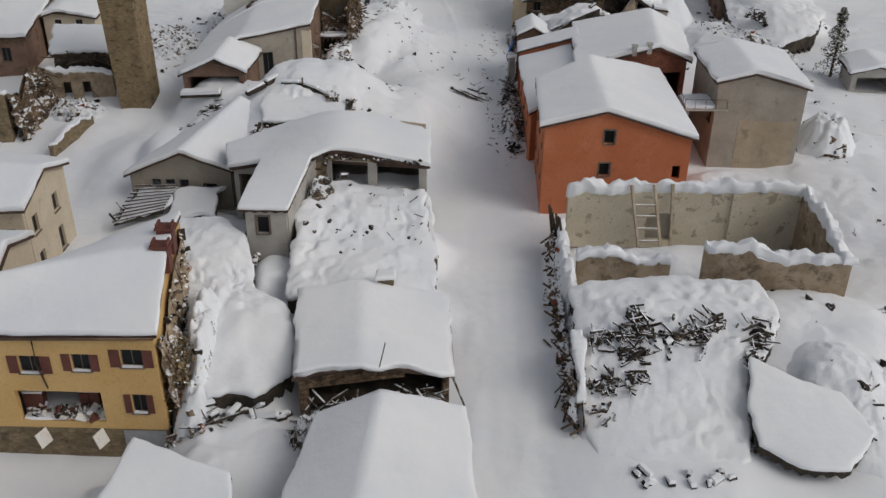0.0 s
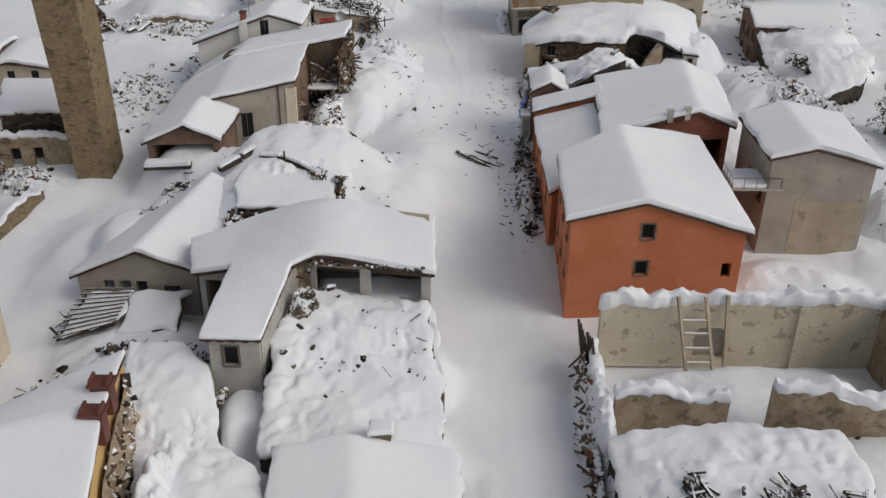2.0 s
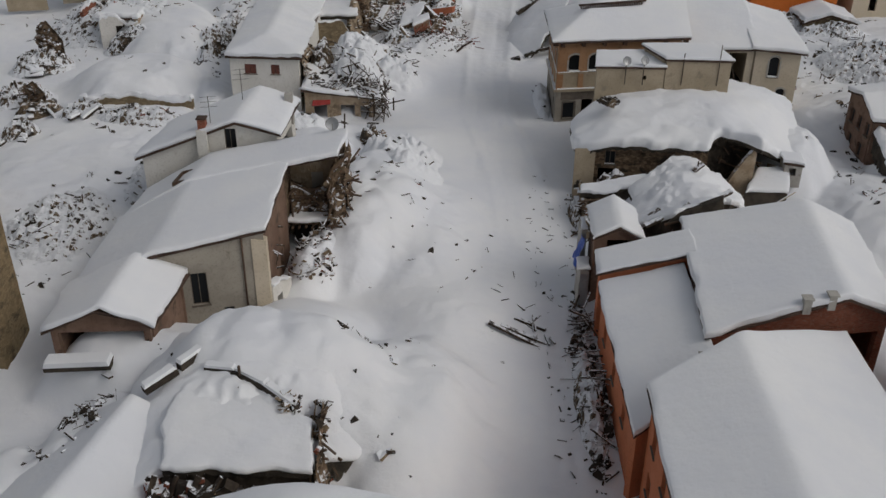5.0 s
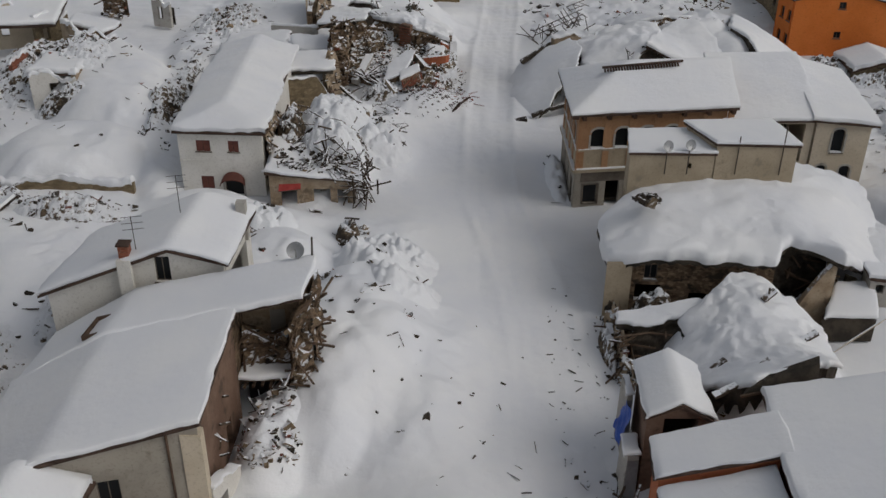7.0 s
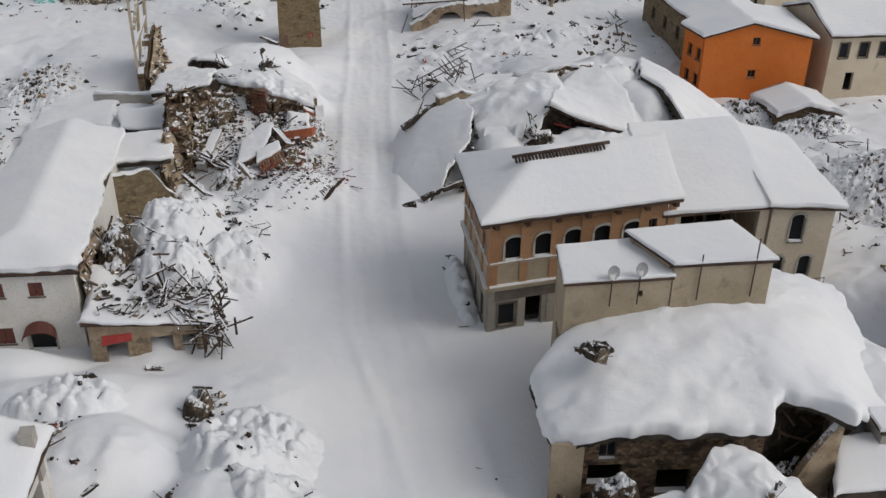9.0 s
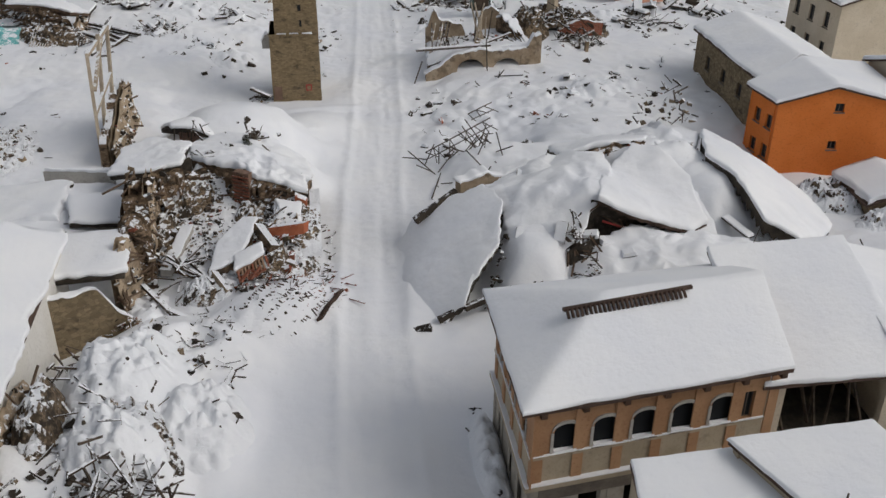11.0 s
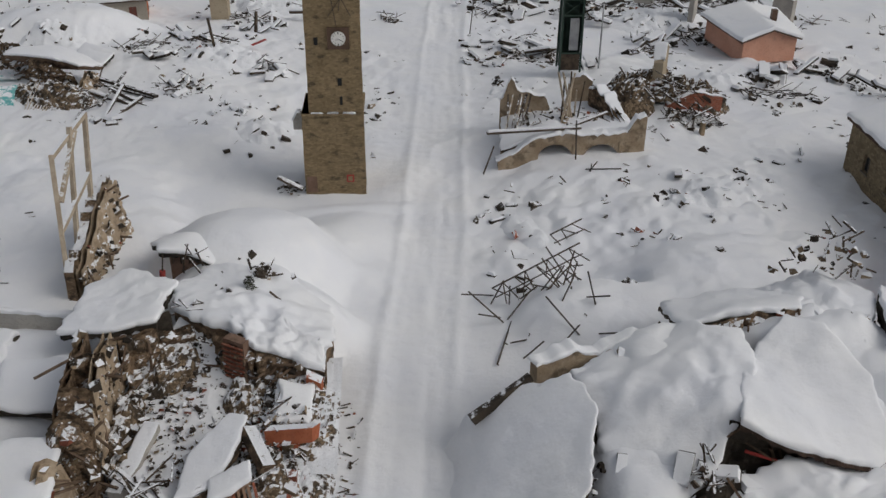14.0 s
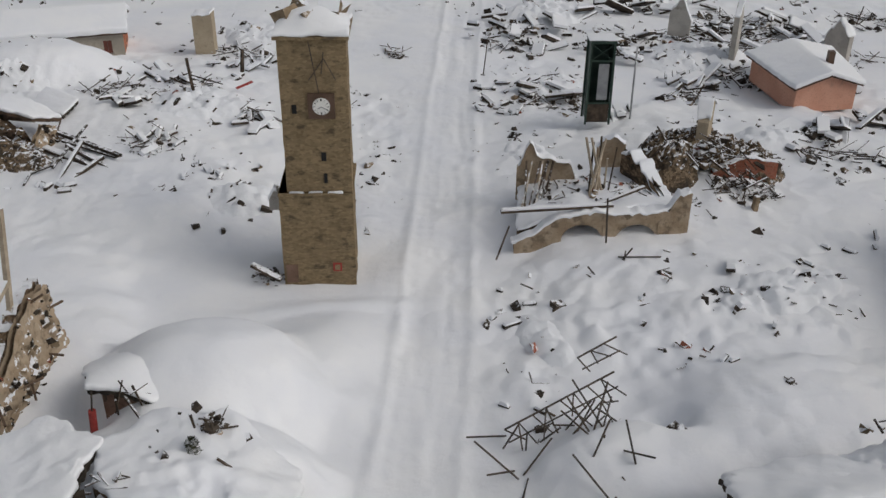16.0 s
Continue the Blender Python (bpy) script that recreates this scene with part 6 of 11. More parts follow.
laden_roof("snowed_ruin", "deep smooth snow before the collapsed houses", "ruined house", [(14.6, 158.8, 2.2), (17.0, 155.2, 2.0), (24.0, 154.2, 2.4), (30.0, 156.3, 2.6), (30.4, 160.4, 3.8), (27.5, 161.6, 4.0), (23.4, 162.3, 4.3), (20.4, 162.2, 4.9), (18.0, 161.4, 4.2)], [(25.0, 158.4, 4.2), (20.4, 159.4, 4.2)], (21.8, 158.6), 0.5, 1.4, "debris_floor", 0.6, 339, 0.6, 1.2, clods=0.7)
# a solid dark face, its colour standing for the gap's shade
torn_face("torn_wall", "dark sheet for a doorway-like gap's shade, splintered boards in the collapse", (15.6, 160.0), (17.6, 160.6), 2.4, [(0, 4.4), (0.5, 5.0), (1, 5.4)], 0.3, "debris_floor", 346, 0.4, sticks=16)
for cx, cy, n in ((16.6, 160.6, 12), (17.8, 161.4, 12), (18.6, 162.2, 10), (16.8, 158.6, 8)):
    rubble("rubble_heap", "dark broken planks and stones in the collapse", cx, cy, 0.9, 0.7, 0, 26, 0.12, 0.5, "dark", 0.4, 0.9, 1.2, 1.4)
    stick_heap(cx, cy, 0.8, 0.7, n, 1.0, 2.8, 1.7, "dark splintered board in the collapse", "collapse timbers", 1.0)
for x_, y_, z_, L_, w_, yaw_, ti_ in ((16.0, 161.0, 4.9, 2.0, 0.35, 62, 38), (17.2, 160.4, 4.4, 1.8, 0.5, 100, 50), (14.0, 160.2, 4.0, 1.2, 0.3, 120, 45), (19.6, 160.4, 3.9, 1.6, 0.12, -10, 5), (20.3, 160.0, 3.7, 1.0, 0.1, 80, -30), (24.4, 159.4, 4.6, 3.0, 0.09, -28, -8), (28.9, 162.2, 4.6, 2.6, 0.7, -62, -14), (26.4, 160.6, 3.9, 0.9, 0.1, 60, 20)):
    board(x_, y_, z_, L_, w_, yaw_, ti_, "dark broken plank sticking out of the collapse", "collapse planks", "rub_wood", 0.12, 0.07)
for x_, y_, z_, L_, w_, yaw_, ti_, th_ in ((15.4, 161.4, 5.3, 1.7, 0.8, 70, 42, 0.5), (17.5, 161.2, 5.0, 1.3, 0.9, -20, 12, 0.9), (18.6, 160.9, 4.6, 1.4, 1.0, 15, -12, 0.7), (13.2, 160.4, 4.2, 1.3, 0.6, 110, 35, 0.5), (19.8, 159.4, 4.4, 1.0, 0.7, 0, 10, 0.6), (12.6, 162.2, 4.9, 1.2, 0.5, 80, 30, 0.5)):
    board(x_, y_, z_, L_, w_, yaw_, ti_, "snow-capped broken masonry block with a dark side", "collapse blocks", rng.choice(("debris_floor", "tornwall", "rub_dark")), th_, 0.3)
for a, c, w_ in (((5.7, 167.4, 3.6), (9.0, 169.0, 5.2), 0.5), ((8.0, 157.2, 2.2), (11.6, 158.6, 2.7), 0.4), ((6.2, 157.0, 1.5), (7.3, 157.3, 1.9), 0.4), ((4.4, 156.4, 1.1), (5.6, 156.2, 1.5), 0.45)):
    timber(a, c, w_, w_, "thick broken stone edge beam of the fallen roof", mat="rub_dark", group="slab edges")
rubble("rubble_heap", "dark bits along the broken edge of the fallen slab", 10.6, 160.2, 0.5, 2.6, -25, 36, 0.1, 0.4, "dark", 0.2, 0.3, 0.6, 1.0)
# red rail under the roof edge
timber((18.6, 162.2, 5.6), (20.6, 161.9, 5.0), 0.12, 0.12, "red painted metal rail under the fallen roof", "metal_rail", "red", category="rail")
for x_, y_, z_ in ((27.8, 158.2, 4.2),):
    an = thing("roof_aerial", x_, y_, z_ - 0.6, "bent thin television aerial standing in the snow", "aerial", "roof aerials")
    Mesh().tube([(x_, y_, z_ - 0.6), (x_ + 0.9, y_ + 0.4, z_ + 2.2)], 0.03).make("mast", "steel", an)
    for k in range(3):
        Mesh().tube([(x_ + 0.2 + 0.25 * k, y_, z_ + 1.0 + 0.4 * k), (x_ + 1.2 + 0.1 * k, y_ + 0.5, z_ + 0.6 + 0.4 * k)], 0.018).make("rod", "steel", an)

# bright orange house and its grey neighbour
OF = [(38.2, 177.4), (49.4, 176.2), (50.4, 186.0), (37.6, 181.6)]
building("bright_orange_house", "bright orange rendered house with a snow-covered gable roof", "house", OF, 0.8, gable_u(8.0, 7.8, 9.5, 0.42), "bright_orange",
         {"F": [(5.0, 5.8, 7.1, 7.9, "w"), (5.0, 5.8, 3.6, 4.4, "w")], "L": [(1.0, 1.9, 5.2, 6.5, "w"), (2.8, 3.7, 5.2, 6.5, "w"), (1.0, 1.9, 2.4, 3.7, "w"), (2.8, 3.7, 2.4, 3.7, "w")]}, cap=0.45, over=0.4, us=[0, 0.2, 0.42, 0.7, 1], seed=40, ragged=0.08)
building("dark_house", "grey stone house with snow roof beside the orange one", "house", [(39.2, 183.6), (48.0, 187.5), (48.0, 200.0), (39.0, 199.0)], 0.8, gable_u(7.8, 7.6, 9.2, 0.5), "stone",
         {"L": [(3, 4, 4.6, 6, "w"), (7, 8, 4.6, 6, "w"), (11, 12, 4.6, 6, "w")]}, cap=0.45, over=0.4, seed=41)
building("outbuilding", "low snow-covered shed below the orange house", "outbuilding", [(43, 168.5), (49, 168.5), (49, 173.5), (43, 173.5)], 0.8, gable_u(2.5, 2.5, 3.6, 0.5), "stone", {"F": [(1.5, 4.5, 0.9, 2.2, "h")]}, cap=0.6, over=0.5, seed=42, ragged=0.35, floor=1.0)
heap("rubble_heap", "snowy wreckage below the orange house", 42.5, 172.0, 4.6, 3.0, 0, 1.2, "heap_white", 340)
heap("rubble_heap", "snowy wreckage below the orange house", 46.0, 166.8, 4.6, 2.0, 0, 1.2, "heap_white", 341)
building("yellow_villa", "pale yellow rendered villa with dark windows, snow roof", "house", [(55.5, 212.5), (56.6, 202.5), (68, 204), (67, 214)], 0.8, gable_v(9.0, 9.0, 10.5, 0.5), "cream", {"F": [(1.2, 2.2, 5.8, 7.6, "w"), (4.2, 5.2, 5.8, 7.6, "w"), (7.2, 8.2, 5.8, 7.6, "w"), (1.2, 2.2, 2.4, 4.2, "w"), (4.2, 5.2, 2.4, 4.2, "w"), (7.2, 8.2, 2.4, 4.2, "w")]}, cap=0.5, over=0.4, seed=46)
building("cream_house", "cream house with arched windows and snow roof", "house", [(51.5, 176), (62, 176), (62, 187), (51.5, 187)], 0.8, gable_v(8.0, 8.0, 10.0, 0.5), "cream", {"F": [(1, 2, 5.6, 7.2, "f"), (3.2, 4.2, 5.6, 7.2, "f"), (5.4, 6.4, 5.6, 7.2, "f"), (2.2, 3.2, 2, 4, "h")]}, cap=0.45, over=0.4, seed=43)
building("dark_house", "brown rendered house with a torn snow roof", "house", [(36.4, 128.0), (46, 126.0), (48, 137.5), (36.2, 134.0)], 0.6, gable_v(5.6, 6.2, 6.9, 0.5), "brown", {"L": [(0.8, 1.6, 3.6, 4.9, "w"), (2.6, 3.4, 3.6, 4.9, "w"), (4.4, 5.2, 3.6, 4.9, "w"), (1.2, 2.1, 1.2, 2.6, "w"), (3.6, 4.5, 1.2, 2.6, "w")]}, cap=0.5, over=0.3, seed=44, ragged=0.3, floor=1.9)
laden_roof("collapsed_house", "collapsed house front under a sheet of broken snow", "collapsed house", [(36.6, 128.4, 4.6), (41.0, 127.6, 4.8), (46.4, 126.8, 4.8), (47.4, 121.0, 4.2), (45.0, 115.6, 3.2), (40.0, 113.6, 2.0), (36.8, 115.8, 1.6), (35.8, 121.0, 2.6)], [(41.5, 121.0, 4.8)], None, 0.45, 1.6, "debris_floor", 0.5, 347, 0.5, 0.8, clods=0.8)
# shaded opening painted as a near-black sheet under the roof
torn_face("torn_wall", "dark sheet for the shaded opening under the torn brown house roof", (37.8, 128.4), (46.6, 126.6), 3.4, [(0, 5.6), (0.5, 6.2), (1, 5.8)], 0.35, "debris_floor", 348, 0.3, sticks=22)
rubble("rubble_heap", "dark broken masonry in the collapsed snow", 38.4, 118.4, 1.6, 1.2, 20, 60, 0.2, 0.8, "dark", 0.2, 1.6, 0.8, 1.4)
stick_heap(38.2, 118.2, 1.4, 1.0, 10, 1.6, 2.8, 1.6, "dark plank in the collapsed snow", "cellar planks", 0.5)
boards(43.6, 117.6, 2.6, 2.0, 8, 0.8, 2.2, "dark broken boards in the snow", "hill boards", 2.4, 0.5)
heap("rubble_heap", "snowed-over wreck beside the lane", 37.0, 87.6, 2.6, 3.0, 0, 2.6, "heap_snow", 351, rough=1.0)
torn_face("torn_wall", "brown bank of earth and stone under snow", (35.2, 85.6), (38.2, 84.8), 0.6, [(0, 2.2), (0.5, 3.0), (1, 2.2)], 0.4, "tornwall", 352, 0.8, sticks=4)
building("outbuilding", "small shed under snow", "outbuilding", [(44.6, 101.8), (50, 101.8), (50, 106.2), (45, 106.2)], 0.6, gable_u(3.4, 3.4, 4.2, 0.5), "concrete", {"F": [(0.6, 4.6, 1.2, 2.9, "h")]}, cap=0.6, over=0.4, seed=45)

# ruin with arches beyond the trusses
ruin_wall("arched_wall", "broken pale stone wall with two arches half buried in snow", (10.6, 203.2), (23.2, 203.2), 1.6, [(0, 2.6), (0.1, 3.0), (0.2, 4.2), (0.35, 4.9), (0.7, 4.9), (0.88, 5.0), (0.92, 6.2), (1, 6.4)], 0.7, "plaster_torn",
          [(3.4, 6.4, 1.2, 4.0, "h"), (7.4, 10.4, 1.2, 4.1, "h")], cap=0.22, seed=50, jag=0.35)
aw = bpy.data.objects["arched_wall"]
for cxa, ra in ((15.5, 1.5), (19.5, 1.5)):
    b = Mesh()
    for i in range(12):
        a0, a1 = math.pi * i / 12, math.pi * (i + 1) / 12
        b.box8([(cxa + ra * math.cos(a), 203.3 + dy, 2.6 + 1.3 * math.sin(a)) if r else (cxa + ra * math.cos(a) * 1.01, 203.3 + dy, 4.15) for r in (1, 0) for a, dy in ((a1, 0), (a0, 0), (a0, 0.45), (a1, 0.45))])
    b.make("arch", "plaster_torn", aw)
inside_pts = [(10.8, 204.0, 3.0), (15.0, 204.0, 4.6), (19.0, 204.0, 4.8), (22.6, 204.4, 4.8), (22.8, 208.0, 4.4), (20.6, 211.4, 4.4), (16.4, 211.8, 4.2), (11.6, 210.4, 3.6)]
inside = surf(inside_pts)
laden_roof("snowed_ruin", "snow lying over the rooms of the arched ruin", "ruined house", inside_pts, (), None, 0.3, 0.8, "tornwall", 0.3, 51, 0.35, 0.5, clods=0.25)
ruin_wall("ruined_wall", "jagged tan remnant of a back wall", (11.3, 210.0), (15.8, 209.6), 2.6, [(0, 5.4), (0.2, 7.6), (0.45, 6.4), (0.9, 6.0), (1, 4.6)], 0.5, "plaster_torn", cap=0.08, seed=51, jag=0.7)
ruin_wall("ruined_wall", "jagged tan remnant of a back wall", (17.8, 212.0), (20.0, 211.6), 2.6, [(0, 6.4), (0.4, 7.4), (1, 6.6)], 0.5, "plaster_torn", cap=0.08, seed=52, jag=0.6)
ruin_wall("ruined_wall", "leaning broken stone wall with snow on top", (23.0, 205.2), (20.3, 211.0), 2.6, [(0, 4.4), (0.4, 5.6), (0.8, 7.2), (1, 6.4)], 0.9, "tornwall", cap=0.2, seed=53, jag=0.7)
torn_face("torn_wall", "rough dark face of the leaning wall", (22.4, 205.0), (19.8, 210.6), 2.6, [(0, 4.2), (0.5, 5.8), (1, 6.4)], 0.3, "tornwall", 54, 0.5, sticks=6)
ruin_wall("ruined_wall", "tall narrow wall end of pale stone", (26.9, 213.4), (27.9, 215.6), 2.6, [(0, 7.6), (0.5, 9.4), (1, 8.4)], 0.9, "tan", cap=0.1, seed=54, jag=0.3)
ruin_wall("ruined_wall", "red-brown rendered wall stub in the rubble", (27.0, 210.8), (32.4, 211.6), 2.0, [(0, 4.6), (0.5, 5.6), (1, 5.0)], 0.5, "brick", cap=0.1, seed=55, jag=0.25)
heap("rubble_heap", "big heap of brown stone and snow", 26.8, 215.4, 5.4, 3.4, 0, 2.4, "heap", 221, rough=1.4)
heap("rubble_heap", "brown stones by the leaning wall", 23.4, 212.0, 2.2, 2.8, 0, 2.6, "heap", 222, rough=1.2)
heap("rubble_heap", "brown wreckage behind the red wall", 30.6, 213.6, 2.8, 2.2, 0, 1.8, "heap", 223, rough=1.2)
rubble("rubble_heap", "stones inside the arched ruin", 17, 207.5, 4.6, 2.6, 0, 90, 0.12, 0.5, "mixed", 0.2, 0.3, 0.3, 1.4, on=inside)
rubble("rubble_heap", "big heap of stone and timber beyond the arched ruin", 27.0, 213.8, 5.8, 3.4, 0, 300, 0.15, 0.9, "stone", 0.1, 0.9, 1.8, 2.0)
rubble("rubble_heap", "dark stones and laths before the red wall", 29.0, 209.2, 3.0, 1.4, 0, 90, 0.12, 0.5, "dark", 0.5, 0.0, 0.8, 1.8)
for k_ in range(11):
    x_ = 16.2 + 0.16 * k_ + rng.gauss(0, 0.15)
    timber((x_, 206.6 + rng.uniform(-0.6, 0.8), 4.4), (x_ + rng.gauss(0, 0.7), 208.0 + rng.uniform(-0.6, 0.8), rng.uniform(7.0, 9.0)), 0.13, 0.15, "snowy broken post standing in the ruin", "wooden_post", rng.choice(("rub_wood", "pale_wood")), "ruin posts", "post")
for k_ in range(7):
    timber((11.4 + 0.25 * k_, 206.4, 3.6), (12.4 + 0.3 * k_ + rng.gauss(0, 0.4), 209.4, 6.2), 0.14, 0.14, "broken rafter leaning on the back wall", "rafter", rng.choice(("rub_wood", "pale_wood")), "leaning rafters", "rafter")
stick_heap(27, 212.0, 4.6, 2.6, 34, 0.8, 3.0, 3.2, "broken timber in the heap", "ruin timbers", 0.5)
stick_heap(29.4, 209.6, 2.4, 1.0, 14, 0.3, 1.4, 2.2, "thin dark stake leaning before the red wall", "red wall stakes", 0.9)
board(13.6, 203.4, 5.3, 8.2, 0.35, 5, 1, "long snow-covered pole lying across the ruin", "ruin poles", "rub_wood", 0.2, 0.14)
board(18.4, 204.2, 5.9, 3.6, 0.22, 18, 14, "dark pole lying across the ruin", "ruin poles", "rub_wood", 0.16, 0.04)
timber((17.2, 202.4, 2.0), (17.0, 202.6, 6.4), 0.1, 0.1, "thin iron post standing before the arches", "post", "steel", category="post")
timber((29.2, 206.8, 2.0), (29.3, 206.8, 4.4), 0.5, 0.4, "broken masonry post standing in snow", "masonry_post", "rub_stone", category="post")
timber((10.2, 203.4, 3.8), (9.2, 201.8, 1.9), 0.1, 0.1, "dark stake leaning at the ruin's corner", "stake", category="stake")
for p, q_ in (((17.6, 200.2, 3.0), (20.6, 200.0, 3.1)), ((17.6, 199.8, 2.6), (18.6, 200.4, 3.6)), ((17.9, 199.6, 2.6), (18.1, 200.2, 3.5)), ((14.6, 199.6, 2.4), (15.4, 198.2, 2.6)), ((10.6, 198.0, 2.2), (11.2, 196.4, 2.8))):
    timber(p, q_, 0.08, 0.08, "bent iron rod in the snow", "iron_rod", "steel", category="rod")

# glazed lift tower and post
kx, ky = 20.3, 226.5
ki = thing("steel_cabin", kx, ky, 3.0, "tall dark green steel and glass cabin, leaning a little", "cabin")
for dx in (-1.1, 1.1):
    for dy in (-1.0, 1.0):
        Mesh().beam((kx + dx, ky + dy, 2.6), (kx + dx * 0.95, ky + dy, 10.3), 0.18, 0.18).make("post", "green", ki)
Mesh().box(kx - 1.2, ky - 1.1, 10.3, kx + 1.2, ky + 1.1, 10.55).make("roof", "green", ki)
for z_ in (4.6, 8.6):
    Mesh().box(kx - 1.05, ky - 1.06, z_, kx + 1.05, ky - 0.94, z_ + 0.15).make("rail", "green", ki)
Mesh().box(kx - 0.98, ky - 0.9, 2.8, kx - 0.93, ky + 0.9, 10.2).make("panel", "green", ki)
Mesh().box(kx - 0.98, ky + 0.9, 2.8, kx + 0.98, ky + 0.95, 10.2).make("panel", "green", ki)
Mesh().box(kx + 0.93, ky - 0.9, 2.8, kx + 0.98, ky + 0.9, 10.2).make("panel", "green", ki)
Mesh().box(kx - 0.25, ky - 1.0, 5.0, kx + 0.7, ky - 0.96, 8.4).make("pane", "metal", ki)
Mesh().box(kx - 0.98, ky - 0.98, 2.8, kx + 0.98, ky - 0.94, 4.6).make("panel", "rub_wood", ki)
for a, c in (((-1, 8.7), (1, 10.2)), ((1, 8.7), (-1, 10.2))):
    Mesh().beam((kx + a[0], ky - 1.0, a[1]), (kx + c[0], ky - 1.0, c[1]), 0.07).make("brace", "green", ki)
snow_cap([(kx - 1.2, ky - 1.1), (kx + 1.2, ky - 1.1), (kx + 1.2, ky + 1.1), (kx - 1.2, ky + 1.1)], lambda u, v: 10.55 + 0 * u, 0.12, ki, seed=56)
pipe("lamp_post", "bare grey post standing in the snow", "post", [(23.8, 227.4, 2.0), (23.8, 227.4, 9.4)], 0.09, "metal")
building("pink_house", "pink rendered house under a snow roof", "house", [(40.4, 230.0), (46.8, 231.2), (47.6, 241.0), (39.0, 239.6)], 1.8, gable_u(4.4, 4.4, 5.6, 0.5), "pink", {}, cap=0.6, over=0.5, seed=57)
pinkc = thing("chimney", 44.6, 233.5, 7.2, "brown chimney on the pink house", "chimney", "roof chimneys")
Mesh().box(44.3, 233.2, 4.8, 44.9, 233.8, 7.0).make("shaft", "gutter", pinkc)

# bent steel roof trusses in the snow
tr = thing("roof_truss", 10.5, 179.5, 1.4, "bent dark steel roof trusses lying tangled in snow", "steel truss")


def bar(p, q_, r=0.075):
    Mesh().tube([p, q_], r, 5).make("bar", "steel", tr)


for (x0, y0, z0_), (x1, y1, z1_), hgt, k in (((8.2, 182.6, 2.4), (14.4, 184.8, 4.6), 1.5, 8), ((9.0, 178.6, 1.6), (13.4, 180.4, 3.0), 1.3, 6), ((7.9, 175.2, 1.5), (9.2, 179.4, 1.8), 1.2, 4), ((12.6, 186.4, 4.4), (15.0, 187.6, 5.0), 0.9, 3), ((12.0, 179.4, 2.4), (14.0, 184.4, 4.2), 1.0, 4)):
    a, c = Vector((x0, y0, z0_)), Vector((x1, y1, z1_))
    for i in range(k):
        p, n_ = a.lerp(c, i / k), a.lerp(c, (i + 1) / k)
        dn = Vector((rng.uniform(-0.3, 0.5), -0.75, -0.45)).normalized() * hgt * rng.uniform(0.7, 1.5)
        bar(p, n_, 0.06)
        bar(p, n_ + dn, 0.045)
        if i % 2:
            bar(p, p + dn, 0.045)
    bar(a + Vector((0.2, -0.7, -0.3)), c + Vector((0.1, -0.8, -0.4)), 0.05)
for _ in range(26):
    x, y = rng.uniform(7.4, 14.6), rng.uniform(175.5, 184)
    z = gz(x, y)
    bar((x, y, z), (x + rng.uniform(-2.4, 2.4), y + rng.uniform(-2.4, 2.4), z + rng.uniform(0.2, 2.2)), 0.055)
# ---------------------------------------------------------------- left side of the street
# yellow house
YH = [(-30.0, 45.9), (-16.7, 45.7), (-18.3, 58.4), (-25.8, 51.6)]
building("yellow_house", "two-storey yellow house with brown shutters, lower front wall torn open", "house", YH, -2.4, gable_v(7.0, 7.6, 8.6, 0.55, 0.4), [(-2.4, "stone"), (0.2, "yellow")],
         {"F": [(5.1, 6.4, 4.35, 5.6, "s"), (8.25, 9.35, 4.6, 5.8, "s"), (11.2, 12.5, 4.95, 6.2, "s"), (4.4, 9.6, 0.7, 3.0, "h"), (11.4, 12.3, 1.5, 2.9, "s")], },
         cap=0.5, over=0.3, seed=60, ragged=0.05, bumpy=0.1, vs=[0, 0.275, 0.55, 0.8, 1])
yh = bpy.data.objects["yellow_house"]
pipe("downpipe", "brown downpipe on the yellow wall", "pipe", [(-23.7, 45.6, 7.0), (-23.75, 45.6, 5.2), (-23.4, 45.6, 3.4)], 0.06, "gutter")
pipe("gutter", "brown roof gutter of the yellow house", "gutter", [(-30, 45.45, 6.95), (-16.5, 45.3, 7.3)], 0.09, "gutter")
Mesh().box(-25.5, 46.1, 0.2, -20.3, 50.0, 0.6).make("room_floor", "concrete", yh)
snow_cap([(-25.5, 46.0), (-20.4, 46.0), (-20.4, 49.5), (-25.5, 49.5)], lambda u, v: 0.6 + 0 * u, 0.25, yh, seed=61)
gd = thing("garage_door", -17.9, 45.6, -0.6, "grey metal garage door in the yellow house's base", "door")
Mesh().box(-19.4, 45.62, -1.6, -16.8, 45.68, 0.15).make("leaf", "metal", gd)
for x_, y_, z_ in ((-25.1, 46.8, 1.0), (-21.7, 47.0, 1.0)):
    f = thing("cupboard", x_, y_, z_ - 0.4, "toppled dark red cupboard dusted with snow", "cupboard", "exposed furniture")
    Mesh().box(x_ - 0.6, y_, z_ - 0.3, x_ + 0.6, y_ + 0.6, z_ + 1.0).make("body", "shutter", f)
    Mesh().box(x_ - 0.62, y_ - 0.02, z_ + 1.0, x_ + 0.62, y_ + 0.62, z_ + 1.15).make("snow_cover", "snow", f)
    Mesh().box(x_ - 0.56, y_ - 0.04, z_ - 0.2, x_ - 0.02, y_, z_ + 0.9).make("door", "shutter", f)
for (x_, z_, w_) in ((-24.4, -0.2, 0.9), (-20.9, -0.2, 0.9)):
    Mesh().beam((x_, 45.35, z_ + 0.45), (x_ + 0.35, 45.2, z_ - 0.45), w_, 0.07).make("fallen_panel", "white", yh)
